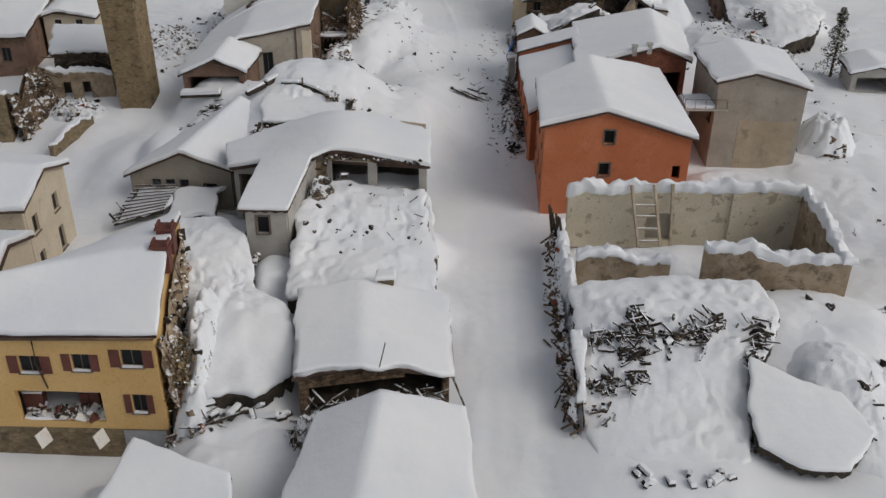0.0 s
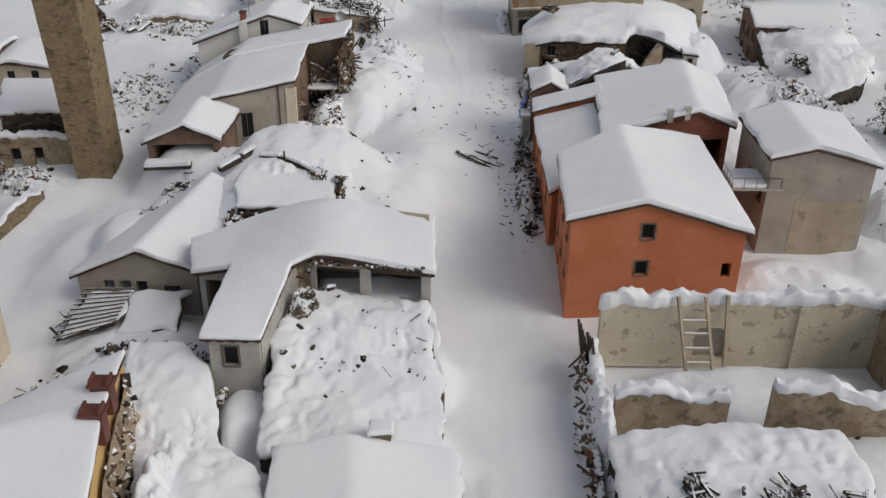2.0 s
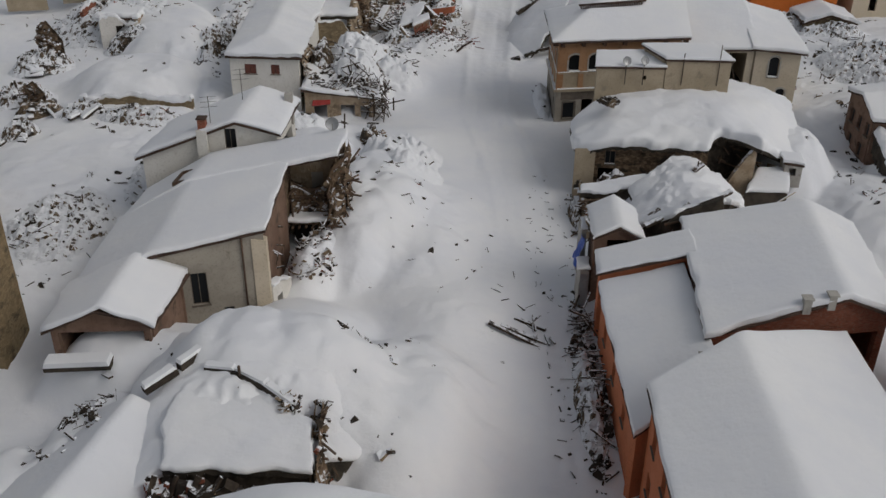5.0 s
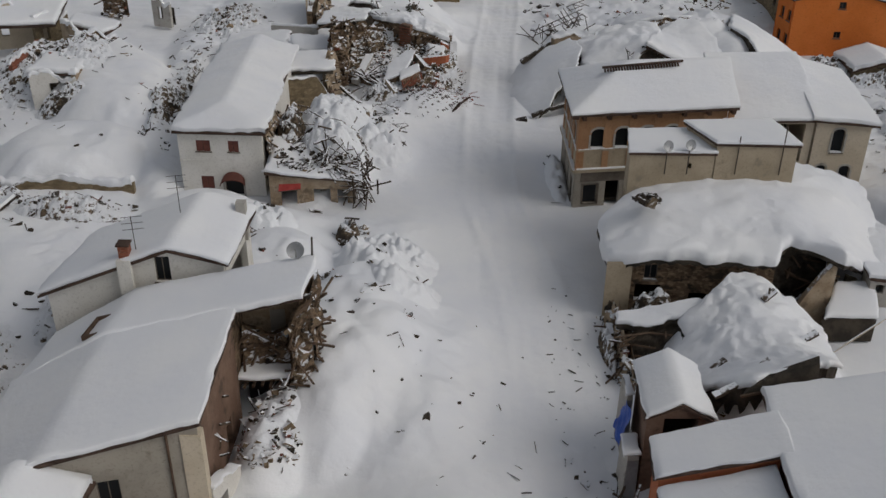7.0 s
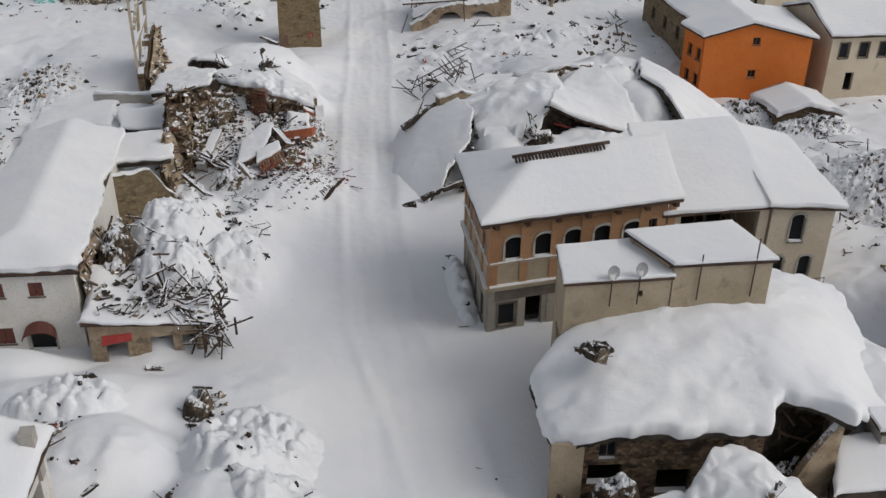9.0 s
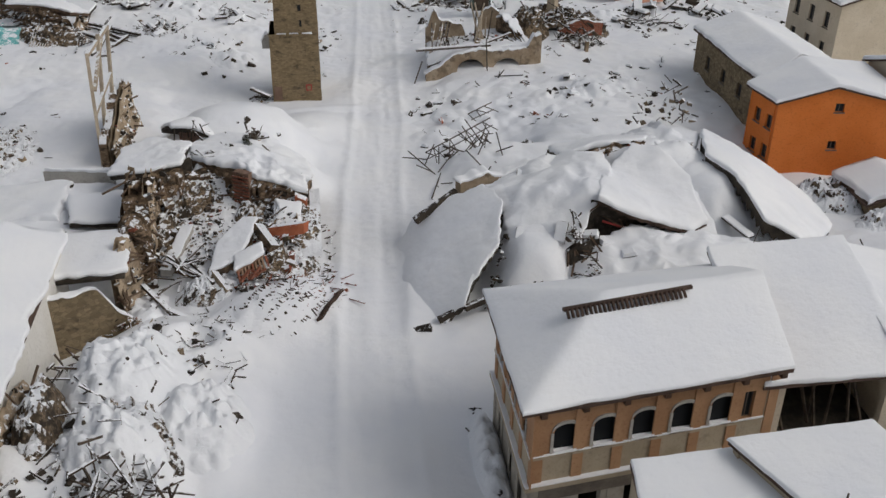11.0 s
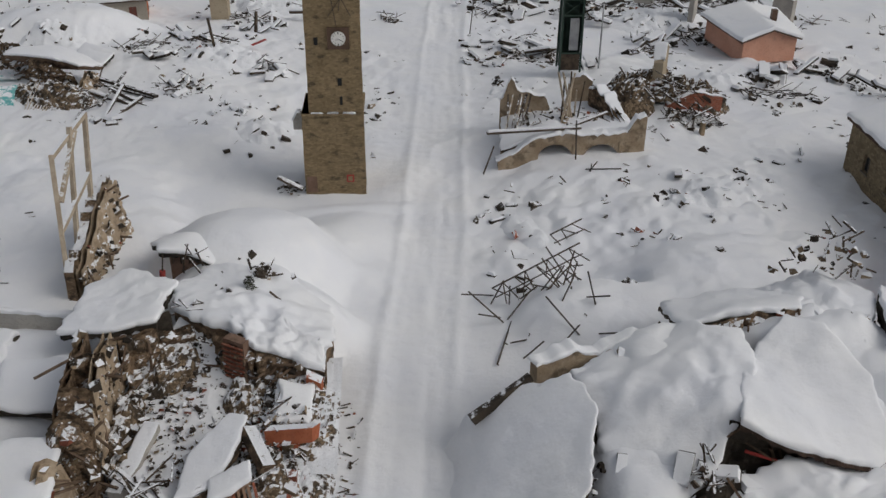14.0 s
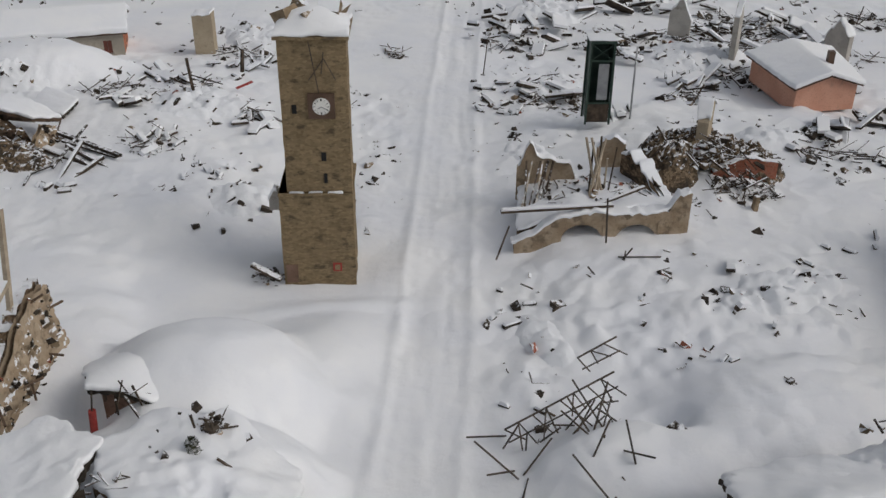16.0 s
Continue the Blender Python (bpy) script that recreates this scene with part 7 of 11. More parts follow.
for cx, cy in ((-17.6, 52.3), (-17.9, 54.6)):
    c = thing("chimney", cx, cy, 7.8, "square dark maroon chimney with a cap, snow round it", "chimney", "brick chimneys")
    Mesh().box(cx - 0.5, cy - 0.4, 7.6, cx + 0.5, cy + 0.4, 9.4).make("shaft", "shutter", c)
    Mesh().box(cx - 0.62, cy - 0.52, 9.4, cx + 0.62, cy + 0.52, 9.52).make("lid", "shutter", c)
    for dx in (-0.45, 0.45):
        Mesh().box(cx + dx - 0.07, cy - 0.4, 9.52, cx + dx + 0.07, cy + 0.4, 9.8).make("pot", "shutter", c)
torn_face("torn_wall", "side of the yellow house torn open, stones and plaster hanging", (-16.5, 45.8), (-17.9, 58.2), -1.0, [(0, 6.6), (0.15, 5.6), (0.5, 6.9), (1, 7.2)], 0.35, "plaster_torn", 320, 0.5, sticks=18)
heap("rubble_heap", "stones, bricks and snow spilled from the torn side", -15.4, 51.5, 0.9, 5.6, 5, 2.2, "heap_snow", 230, rough=1.3)
rubble("rubble_heap", "bricks and plaster lying at the torn side", -15.6, 50.5, 0.8, 4.5, 5, 90, 0.12, 0.5, "brick", 0.3, 0.4, 1.2, 1.3)
heap("rubble_heap", "snowy stones at the yellow house corner", -15.4, 46.4, 1.3, 1.6, 0, 1.4, "heap_snow", 231)
rubble("rubble_heap", "dark stones and bricks at the yellow house corner", -15.2, 45.6, 2.0, 1.6, 0, 90, 0.1, 0.45, "mixed", 0.3, 0.0, 0.7, 1.6)
timber((-16.6, 44.9, 0.2), (-11.6, 45.6, 1.9), 0.22, 0.2, "long dark roof beam fallen from the yellow house", category="beam")
timber((-14.2, 46.8, 1.9), (-11.2, 47.4, 2.3), 0.16, 0.16, "dark roof beam fallen from the yellow house", category="beam")
fd = Mesh()
for _ in range(60):
    x_ = rng.uniform(-25.3, -20.5)
    s_ = rng.uniform(0.12, 0.45)
    fd.chunk((x_, rng.uniform(45.85, 47.2), 0.75 + rng.uniform(0, 0.35)), (s_ * rng.uniform(0.8, 1.8), s_, s_ * 0.8), rng.choice((0, 0, 1, 2, 3)), 0.5)
tagged(fd.make("room_debris", ["white", "shutter", "rub_wood", "rub_stone"]), "broken furniture and plaster lying in the open room", "debris", kind="stuff")
cr = Mesh()
for _ in range(900):
    t = rng.random()
    p = Vector((-15.9 + rng.gauss(0, 0.45) * (1.2 - t * 0.6), 47.3 + rng.gauss(0, 0.7), 1.2 + 4.2 * t))
    s_ = rng.uniform(0.06, 0.16)
    a, b_ = Vector((rng.gauss(0, 1), rng.gauss(0, 1), rng.gauss(0, 1))).normalized() * s_, Vector((rng.gauss(0, 1), rng.gauss(0, 1), rng.gauss(0, 1))).normalized() * s_
    o = len(cr.v)
    cr.v += [tuple(p - a), tuple(p + b_), tuple(p + a), tuple(p - b_)]
    cr.f.append((o, o + 1, o + 2, o + 3))
    cr.m.append(0)
sh = thing("creeper", -15.9, 47.3, 0.8, "withered brown creeper on the broken house wall", "creeper")
cr.make("leaves", "dry_leaf", sh)
stm = Mesh()
for _ in range(14):
    p = (-15.9 + rng.gauss(0, 0.3), 47.3 + rng.gauss(0, 0.4), 0.6)
    stm.tube([p, (p[0] + rng.gauss(0, 0.3), p[1] + rng.gauss(0, 0.3), 3.0), (p[0] + rng.gauss(0, 0.5), p[1] + rng.gauss(0, 0.5), 5.2)], 0.03, 4, 0, 0.012)
stm.make("stems", "wood", sh)
# low roof in front of it and the roof row by the street
slab("shed_roof", "snow-covered low shed roof", "shed", [(-18.6, 33.5, 2.2), (-10.0, 33.5, 2.2), (-11.2, 38.8, 3.0), (-17.0, 41.0, 3.4)], 0.3, "tile", 0.45, 62)
building("street_house", "low street house with a smooth snow gable roof", "house", [(-9.6, 27.0), (2.2, 27.0), (1.2, 44.0), (-6.8, 43.6)], 0.0, gable_u(2.9, 3.0, 4.5, 0.42), "grey", cap=0.5, over=0.3, seed=63, us=[0, 0.2, 0.42, 0.7, 1], ragged=0.18)
building("street_house", "collapsed street house, snowy roof sunk on its broken front", "house", [(-8.7, 46.9), (0.5, 48.9), (0.1, 57.0), (-9.5, 55.8)], 0.0, gable_u(3.5, 2.3, 3.9, 0.42), "tornwall",
         {"F": [(0.6, 9.0, 0.4, 2.5, "h")]}, floor=0.9, cap=0.5, over=0.35, seed=64, us=[0, 0.2, 0.42, 0.7, 1], ragged=0.3)
stick_heap(-6.6, 46.7, 2.0, 0.5, 16, 1.0, 2.2, 1.8, "splintered rafter hanging from the sunk roof edge", "sunk roof splinters", 0.6)
stick_heap(-1.6, 48.0, 1.8, 0.5, 18, 0.8, 1.8, 1.6, "splintered rafter hanging from the sunk roof edge", "sunk roof splinters", 0.7)
heap("rubble_heap", "dark debris under the sunk roof edge", -4.2, 46.9, 4.6, 1.1, 12, 1.6, "heap", 232)
rubble("rubble_heap", "stones and splintered wood under the sunk roof's front edge", -4, 46.6, 4.8, 1.2, 12, 200, 0.12, 0.5, "mixed", 0.35, 0.2, 0.9, 1.8)
heap("rubble_heap", "dirty snow and dark stones between the two street houses", -7.4, 44.6, 1.6, 1.2, 40, 1.8, "heap_white", 235)
rubble("rubble_heap", "dark stones and laths between the two street houses", -7.4, 44.6, 1.8, 1.2, 40, 110, 0.1, 0.4, "dark", 0.4, 0.2, 1.6, 1.3)
timber((-3.9, 47.2, 3.4), (-3.4, 47.6, 5.6), 0.06, 0.06, "thin bare branch standing in the roof snow", "branch", category="branch")
timber((0.7, 48.6, 2.3), (1.5, 47.2, 1.0), 0.12, 0.12, "broken roof edge timber", category="beam")
cm = thing("chimney", -3.9, 57.2, 3.8, "broken chimney stub capped with snow", "chimney", "roof chimneys")
Mesh().box(-4.5, 56.8, 3.4, -3.4, 57.6, 4.3).make("shaft", "stone", cm)
snow_cap([(-4.6, 56.7), (-3.3, 56.7), (-3.3, 57.7), (-4.6, 57.7)], lambda u, v: 4.3 + 0 * u, 0.35, cm, seed=65)
# small grey shed house
building("grey_shed", "small grey rendered house end with one dark window", "house", [(-14.5, 62.5), (-11.5, 62.5), (-10.2, 70.2), (-14.8, 71.0)], 0.8, corners(6.6, 6.7, 7.2, 6.6), "concrete", {"F": [(0.8, 1.7, 4.6, 6.0, "f")]}, roof=False)
laden_roof("collapsed_house", "buried yard buildings under deep snow, lumpy towards the shed", "collapsed house", [(-20.2, 65.2, 4.0), (-16.6, 64.4, 4.4), (-14.7, 62.6, 4.2), (-13.5, 59.5, 3.6), (-12.8, 56.6, 3.1), (-10.6, 55.2, 2.9), (-9.4, 51.0, 2.7), (-9.3, 48.6, 2.4), (-10.8, 47.0, 2.0), (-14.2, 46.6, 2.0), (-15.9, 48.6, 2.5), (-16.8, 52.0, 2.9), (-17.6, 56.4, 3.4), (-19.4, 60.0, 3.8)],
           [(-13.0, 51.5, 3.3), (-16.0, 60.0, 4.2)], (-15.0, 56.0), 0.5, 1.1, "debris_floor", 0.45, 327, 0.4, 0.7, clods=0.5)
laden_roof("collapsed_house", "fallen rooms before the broken house under lumpy snow", "collapsed house", [(-10.8, 56.4, 2.6), (-5.5, 57.2, 3.2), (-0.4, 57.6, 2.2), (-0.5, 62.0, 3.1), (-1.1, 66.4, 4.0), (-1.5, 69.3, 4.5), (-5.5, 69.8, 4.7), (-9.6, 70.0, 5.3), (-10.9, 66.4, 5.2), (-11.0, 63.2, 4.4), (-11.2, 60.0, 3.4)],
           [(-5.6, 62.5, 3.6), (-5.0, 66.0, 4.4), (-8.6, 66.6, 4.9)], (-5.8, 63.4), 0.4, 1.3, "debris_floor", 0.5, 323, 0.45, 0.9, clods=0.7)
rubble("rubble_heap", "dark stones in the lumpy snow below the open floors", -6.0, 64.0, 5.0, 5.4, 0, 34, 0.12, 0.5, "dark", 0.2, 2.3, 0.3, 0.9)
boards(-3.4, 66.0, 2.4, 1.0, 5, 0.5, 1.2, "small dark boards in the lumpy snow", "terrace bits", 1.2, 0.5)
boards(-12.6, 46.4, 3.4, 0.7, 10, 0.6, 1.8, "dark boards along the buried building's edge", "yard boards", 0.4, 0.3)
heap("rubble_heap", "crumbled stone at the shed corner", -14.9, 62.3, 0.7, 0.9, 0, 1.6, "heap", 324)
# broken house with open floors
BR = [(-17.1, 71.3), (-1.4, 69.5), (-1.6, 76.8), (-16.4, 77.0)]
building("broken_house", "house with its front wall gone, open concrete floors and snow roof", "house", BR, 0.0, gable_u(5.7, 7.4, 8.35, 0.49), {"F": [(0.0, "concrete")], "R": "tan", "K": "tan", "L": "tan"},
         {"F": [(8.1, 11.1, 4.7, 6.9, "h"), (11.8, 15.2, 4.7, 6.9, "h"), (8.1, 11.1, 1.0, 4.15, "h"), (11.8, 15.2, 1.0, 4.15, "h"), (5.6, 7.4, 4.9, 6.6, "h"), (0.4, 3.6, 1.0, 5.2, "h")]}, roof=False, us=[0, 0.25, 0.49, 0.75, 1], floor=0.9)
br = bpy.data.objects["broken_house"]
laden_roof("", "", "", [(-17.4, 70.9, 5.9), (-14.7, 70.6, 6.5), (-14.9, 66.5, 6.7), (-15.0, 62.3, 6.6), (-11.3, 62.2, 6.7), (-10.8, 66.0, 7.1), (-10.4, 69.2, 7.5), (-8.9, 69.9, 8.0), (-5.0, 69.6, 7.6), (-1.0, 69.2, 7.0), (-1.2, 73.0, 7.1), (-1.2, 77.2, 6.9), (-8.9, 77.5, 7.9), (-13.5, 77.2, 6.9), (-18.5, 75.6, 5.7)],
           [(-9.0, 71.5, 8.3), (-9.0, 74.0, 8.35), (-9.0, 76.4, 8.2), (-13.5, 73.6, 7.0), (-5.0, 73.4, 7.7)], (-11.6, 71.6), 0.34, 0.22, "tile", 0.12, 67, 0.12, 0.35, parent=br)
Mesh().box(-12.2, 70.3, 4.2, -1.7, 76.0, 4.45).make("floor_slab", "concrete", br)
snow_cap([(-9.2, 69.9), (-1.9, 69.4), (-1.9, 72.4), (-9.2, 72.4)], lambda u, v: 4.47 + 0 * u, 0.25, br, seed=68, ragged=0.3, bumpy=0.4)
Mesh().box8([(-9.6, 70.38, 7.0), (-1.4, 69.42, 7.0), (-1.4, 69.5, 7.0), (-9.6, 70.44, 7.0), (-9.6, 70.38, 7.4), (-1.4, 69.42, 7.3), (-1.4, 69.5, 7.3), (-9.6, 70.44, 7.4)]).make("ring_beam", "stone", br)
torn_face("torn_wall", "torn front corner of the broken house", (-11.8, 70.5), (-9.3, 70.2), 3.0, [(0, 7.0), (0.5, 6.4), (1, 7.2)], 0.35, "plaster_torn", 335, 0.5, sticks=12)
bb = Mesh()
for _ in range(90):
    x = rng.uniform(-9.6, -1.8)
    y = 70.4 - 0.117 * (x + 9.6) - 0.25
    z, s_ = (7.35 + rng.gauss(0, 0.12), 0.16) if rng.random() < 0.55 else (4.5 + rng.gauss(0, 0.1), 0.24)
    bb.chunk((x, y + rng.gauss(0, 0.1), z), (s_ * rng.uniform(0.8, 2), s_, s_ * rng.uniform(0.6, 1.2)), rng.choice((0, 0, 1, 1)), 0.5)
tagged(bb.make("broken_bricks", ["rub_stone", "rub_dark", "rub_brick"]), "broken brick edges along the open floors", "debris", kind="stuff")
ruin_wall("ruined_wall", "street wall stub with snow on it", (-0.4, 62.8), (-1.2, 69.4), 0.0, [(0, 2.4), (0.5, 3.0), (1, 4.2)], 0.4, "stone", cap=0.3, seed=71)
heap("rubble_heap", "stones and plaster spilling below the broken house", -10.4, 68.4, 2.2, 1.8, 0, 1.6, "heap_white", 233)
heap("rubble_heap", "crumbled stone beside the shed", -14.6, 62.6, 0.9, 1.4, 0, 1.4, "heap", 234)
rubble("rubble_heap", "few dark stones below the broken house", -5, 65.6, 5, 2.4, 0, 24, 0.15, 0.6, "dark", 0.2, 0.0, 0.2, 1.2)
# gabled shed
building("gable_shed", "grey gabled shed with a row of openings and snow roof", "shed", [(-26.8, 74.6), (-18.1, 74.3), (-16.6, 85.6), (-22.6, 86.6)], 0.0, gable_u(3.3, 4.0, 5.55, 0.53), "grey",
         {"F": [(1.8, 2.6, 1.9, 3.0, "h"), (3.0, 3.8, 1.9, 3.0, "h"), (4.2, 5.0, 1.9, 3.0, "h"), (6.2, 7.4, 1.4, 2.7, "h")]}, cap=0.5, over=0.35, seed=72, us=[0, 0.25, 0.53, 0.75, 1], ragged=0.1)
slab("shed_roof", "collapsed light shed roof with exposed battens and snow", "roof slab", [(-27.0, 69.6, 1.2), (-23.2, 70.6, 1.9), (-22.6, 73.6, 2.6), (-26.0, 73.8, 2.4)], 0.15, "debris_floor", 0.12, 73, 0.5)
slab("shed_roof", "collapsed shed roof under snow", "roof slab", [(-22.9, 69.6, 1.6), (-18.6, 69.6, 1.9), (-18.8, 73.8, 2.6), (-22.4, 73.8, 2.4)], 0.15, "debris_floor", 0.35, 74, 0.4, bumpy=0.3)
for k_ in range(10):
    t_ = k_ / 9
    timber((-27.1 + 0.9 * t_, 69.5 + 4.3 * t_, 1.5 + 1.2 * t_), (-23.1 + 0.5 * t_, 70.5 + 3.2 * t_, 2.15 + 0.7 * t_), 0.1, 0.1, "bare roof batten of the collapsed shed", "roof_batten", group="shed battens", category="batten")
rubble("rubble_heap", "large dark wall pieces between the roofs", -21.2, 67.3, 2.6, 0.7, 0, 26, 0.3, 0.9, "dark", 0.2, 0.0, 0.6, 1.4)
rubble("rubble_heap", "dark wall pieces in the snow", -26.0, 64.8, 1.6, 1.6, 0, 18, 0.2, 0.7, "dark", 0.2, 0.0, 0.4, 1.4)
heap("rubble_heap", "lumpy dirty snow between the yellow house and the sheds", -20.5, 64.6, 4.6, 3.0, 0, 0.7, "heap_snow", 340, rough=1.0)
stick_heap(-26.8, 71, 0.6, 2.0, 8, 0.4, 1.2, 2.4, "thin dark post leaning in the snow", "shed posts", 1.0)
rubble("rubble_heap", "dark broken wall pieces between the roofs", -18.5, 67.0, 4.0, 1.2, 15, 60, 0.2, 0.6, "dark", 0.3, 0.0, 0.4, 1.6)
# slab over collapsed house
laden_roof("collapsed_house", "snowed-over collapsed house round a flat roof slab", "collapsed house", [(-18.4, 80.2, 4.0), (-16.4, 81.0, 4.9), (-12.6, 81.6, 4.8), (-8.8, 82.0, 4.4), (-6.4, 85.0, 3.6), (-5.6, 90.0, 3.4), (-7.6, 95.6, 3.0), (-13.0, 97.0, 3.4), (-19.0, 95.0, 3.4), (-20.6, 89.0, 3.8), (-20.2, 84.0, 3.8)],
           [(-12.6, 84.5, 5.2), (-13.6, 88.2, 6.4), (-12.4, 91.4, 6.5), (-9.0, 88.0, 5.6), (-17.0, 88.4, 5.8)], (-12.8, 88.0), 0.45, 1.2, "debris_floor", 0.5, 75, 0.4, 1.0, clods=0.6)
laden_roof("fallen_roof", "flat collapsed roof slab under even snow with dark edges", "roof slab", [(-16.3, 80.9, 5.6), (-12.5, 80.9, 5.6), (-8.9, 81.1, 5.4), (-9.2, 84.6, 5.6), (-11.2, 86.0, 5.8), (-13.4, 87.0, 5.9), (-16.6, 87.2, 5.9), (-16.8, 84.0, 5.8)], (), None, 0.4, 0.35, "debris_floor", 0.35, 74, 0.2, 0.35)
for p, q_, w_ in (((-18.8, 86.6, 6.3), (-17.3, 88.0, 6.7), 0.5), ((-17.2, 88.2, 6.75), (-15.9, 90.0, 6.95), 0.45), ((-15.6, 88.0, 6.8), (-13.8, 87.7, 6.9), 0.5), ((-13.8, 87.7, 6.9), (-11.9, 86.6, 6.7), 0.5), ((-11.9, 86.6, 6.7), (-10.2, 85.4, 6.3), 0.45)):
    v_ = Vector(q_) - Vector(p)
    board(*(Vector(p) + v_ / 2), v_.length, w_, math.degrees(math.atan2(v_.y, v_.x)), math.degrees(math.asin(v_.z / v_.length)), "dark broken roof edge bent up out of the snow", "slab edges", "rub_dark", 0.45, 0.2)
# crevice shade put into the colour of a dark sheet
torn_face("torn_wall", "dark sheet for the shaded broken crevice behind the collapsed slab", (-15.6, 88.2), (-10.2, 85.6), 5.6, [(0, 6.6), (0.3, 6.8), (0.6, 6.6), (1, 6.1)], 0.25, "debris_floor", 338, 0.2, sticks=6)
rubble("rubble_heap", "brown stones caught in the crevice's end", -10.6, 85.6, 0.9, 0.6, -30, 40, 0.12, 0.45, "stone", 0.1, 0.9, 0.6, 0.8)
torn_face("torn_wall", "broken wall stump at the slab's street side", (-8.6, 81.2), (-8.9, 86.2), 3.6, [(0, 5.4), (0.5, 6.0), (1, 6.2)], 0.3, "tornwall", 339, 0.3, sticks=10)
wr = Mesh()
for _ in range(46):
    u_ = rng.random()
    s_ = rng.uniform(0.2, 0.75)
    wr.chunk((-16.9 + 4.4 * u_, 79.9 + rng.gauss(0, 0.35), 4.9 + rng.gauss(0, 0.35)), (s_, s_ * 0.8, s_ * rng.uniform(0.5, 1.1)), rng.choice((0, 1, 1, 2)), 0.4)
tagged(wr.make("broken_masonry", ["rub_stone", "rub_dark", "rub_brick"]), "dark broken masonry under the front of the collapsed slab", "debris", kind="stuff")
for k_ in range(4):
    timber((-16.8 + k_ * 0.9, 79.3, 4.4), (-16.4 + k_ * 1.1, 80.2, 5.9), 0.3, 0.14, "pale broken panel under the collapsed slab", "wall_panel", group="collapsed slab panels", category="panel")
heap("rubble_heap", "dark broken stone under the slab's front", -14.4, 79.6, 2.2, 0.9, 12, 2.2, "heap", 235)
rubble("rubble_heap", "broken stone under the slab's front", -14.0, 79.4, 2.6, 0.8, 12, 70, 0.2, 0.8, "mixed", 0.25, 0.0, 1.6, 1.4)
rubble("rubble_heap", "reeds and stones at the slab edge", -9.0, 84.5, 0.9, 2.6, 0, 80, 0.1, 0.4, "mixed", 0.5, 0.0, 0.8, 1.4)
rubble("rubble_heap", "broken stone along the snow bank", -21.5, 84, 1.4, 5.5, 0, 80, 0.15, 0.5, "dark", 0.3, 0.0, 0.4, 1.4)
rubble("rubble_heap", "brown stones and plaster in the snow below the torn house end", -12.2, 105.4, 1.7, 1.8, 20, 130, 0.12, 0.5, "stone", 0.12, 0.0, 0.5, 1.0)
# porch and long grey house with its torn end
building("porch", "small gabled porch with red fascia and overhanging snow", "porch", [(-26.4, 93.0), (-20.4, 93.4), (-19.8, 98.9), (-26.3, 97.6)], 2.4, gable_u(5.5, 5.75, 7.2, 0.56), "brown", {"F": [(0.4, 5.6, 3.4, 5.3, "h")]}, floor=3.3, cap=0.5, over=0.4, seed=77, ragged=0.2)
board(-24.4, 91.6, 4.15, 4.0, 1.1, 4, 2, "snowy broken slab lying before the porch", "porch slabs", "debris_floor", 0.3, 0.35)
board(-22.6, 91.0, 3.7, 1.4, 0.3, -50, 20, "dark stick in the snow before the porch", "porch slabs", "rub_wood", 0.1, 0.03)
GH = [(-27.2, 97.5), (-14.5, 100.6), (-14.3, 109.4), (-26.4, 107.4)]
building("long_house", "long grey house under sloping snow, its street end torn away", "house", GH, 0.3, gable_u(4.4, 8.5, 7.35, 0.44, 0.72), "grey",
         {"F": [(8.0, 9.1, 3.2, 5.7, "w"), (10.0, 10.7, 1.2, 2.8, "w")]}, floor=1.4, cap=0.42, over=0.2, us=[0, 0.22, 0.44, 0.72, 1], walls="FL", seed=78, ragged=0.12, bumpy=0.1)
lh = bpy.data.objects["long_house"]
GB = [(-26.4, 107.4), (-10.5, 109.7), (-10.2, 113.4), (-25.6, 111.8)]
ghb = gable_u(5.12, 9.8, 8.07, 0.33, 0.25)
roof_slab(GB, ghb, lh, "tile", nu=[0, 0.17, 0.33, 0.66, 1])
snow_cap(spread(GB, 0.12), lambda u, v: ghb(u, v) + 0.01, 0.42, lh, seed=79, ragged=0.2, bumpy=0.1)
pipe("downpipe", "brown downpipe on the grey wall", "pipe", [(-15.9, 100.15, 8.3), (-15.9, 100.15, 2.0)], 0.07, "gutter")
ruin_wall("ruined_wall", "back wall of the torn upper room, plaster half gone", (-14.8, 112.4), (-10.3, 113.0), 1.0, [(0, 9.0), (0.5, 9.3), (1, 9.6)], 0.4, "plaster_torn", [(1.8, 2.7, 5.4, 7.0, "h")], cap=0, jag=0.1)
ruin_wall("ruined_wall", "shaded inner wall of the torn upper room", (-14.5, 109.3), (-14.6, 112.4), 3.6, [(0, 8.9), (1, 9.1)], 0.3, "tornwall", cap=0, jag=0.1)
ruin_wall("ruined_wall", "back wall of the long house behind its roof", (-10.4, 113.4), (-25.4, 112.2), 0.8, [(0, 9.4), (0.67, 7.8), (1, 5.0)], 0.4, "grey", cap=0, jag=0.0)
fl2 = thing("broken_floor", -12.6, 111.0, 3.9, "broken upper floor with joist ends, snow along its edge", "floor")
Mesh().box8([(-14.5, 109.7, 3.9), (-11.2, 109.9, 3.9), (-10.9, 112.6, 3.9), (-14.5, 112.4, 3.9), (-14.5, 109.6, 4.25), (-11.1, 109.8, 4.25), (-10.9, 112.6, 4.25), (-14.5, 112.4, 4.25)]).make("deck", "tornwall", fl2)
snow_cap([(-14.5, 109.5), (-11.1, 109.7), (-11.1, 110.7), (-14.5, 110.4)], lambda u, v: 4.26 + 0 * u, 0.35, fl2, seed=130, ragged=0.25)
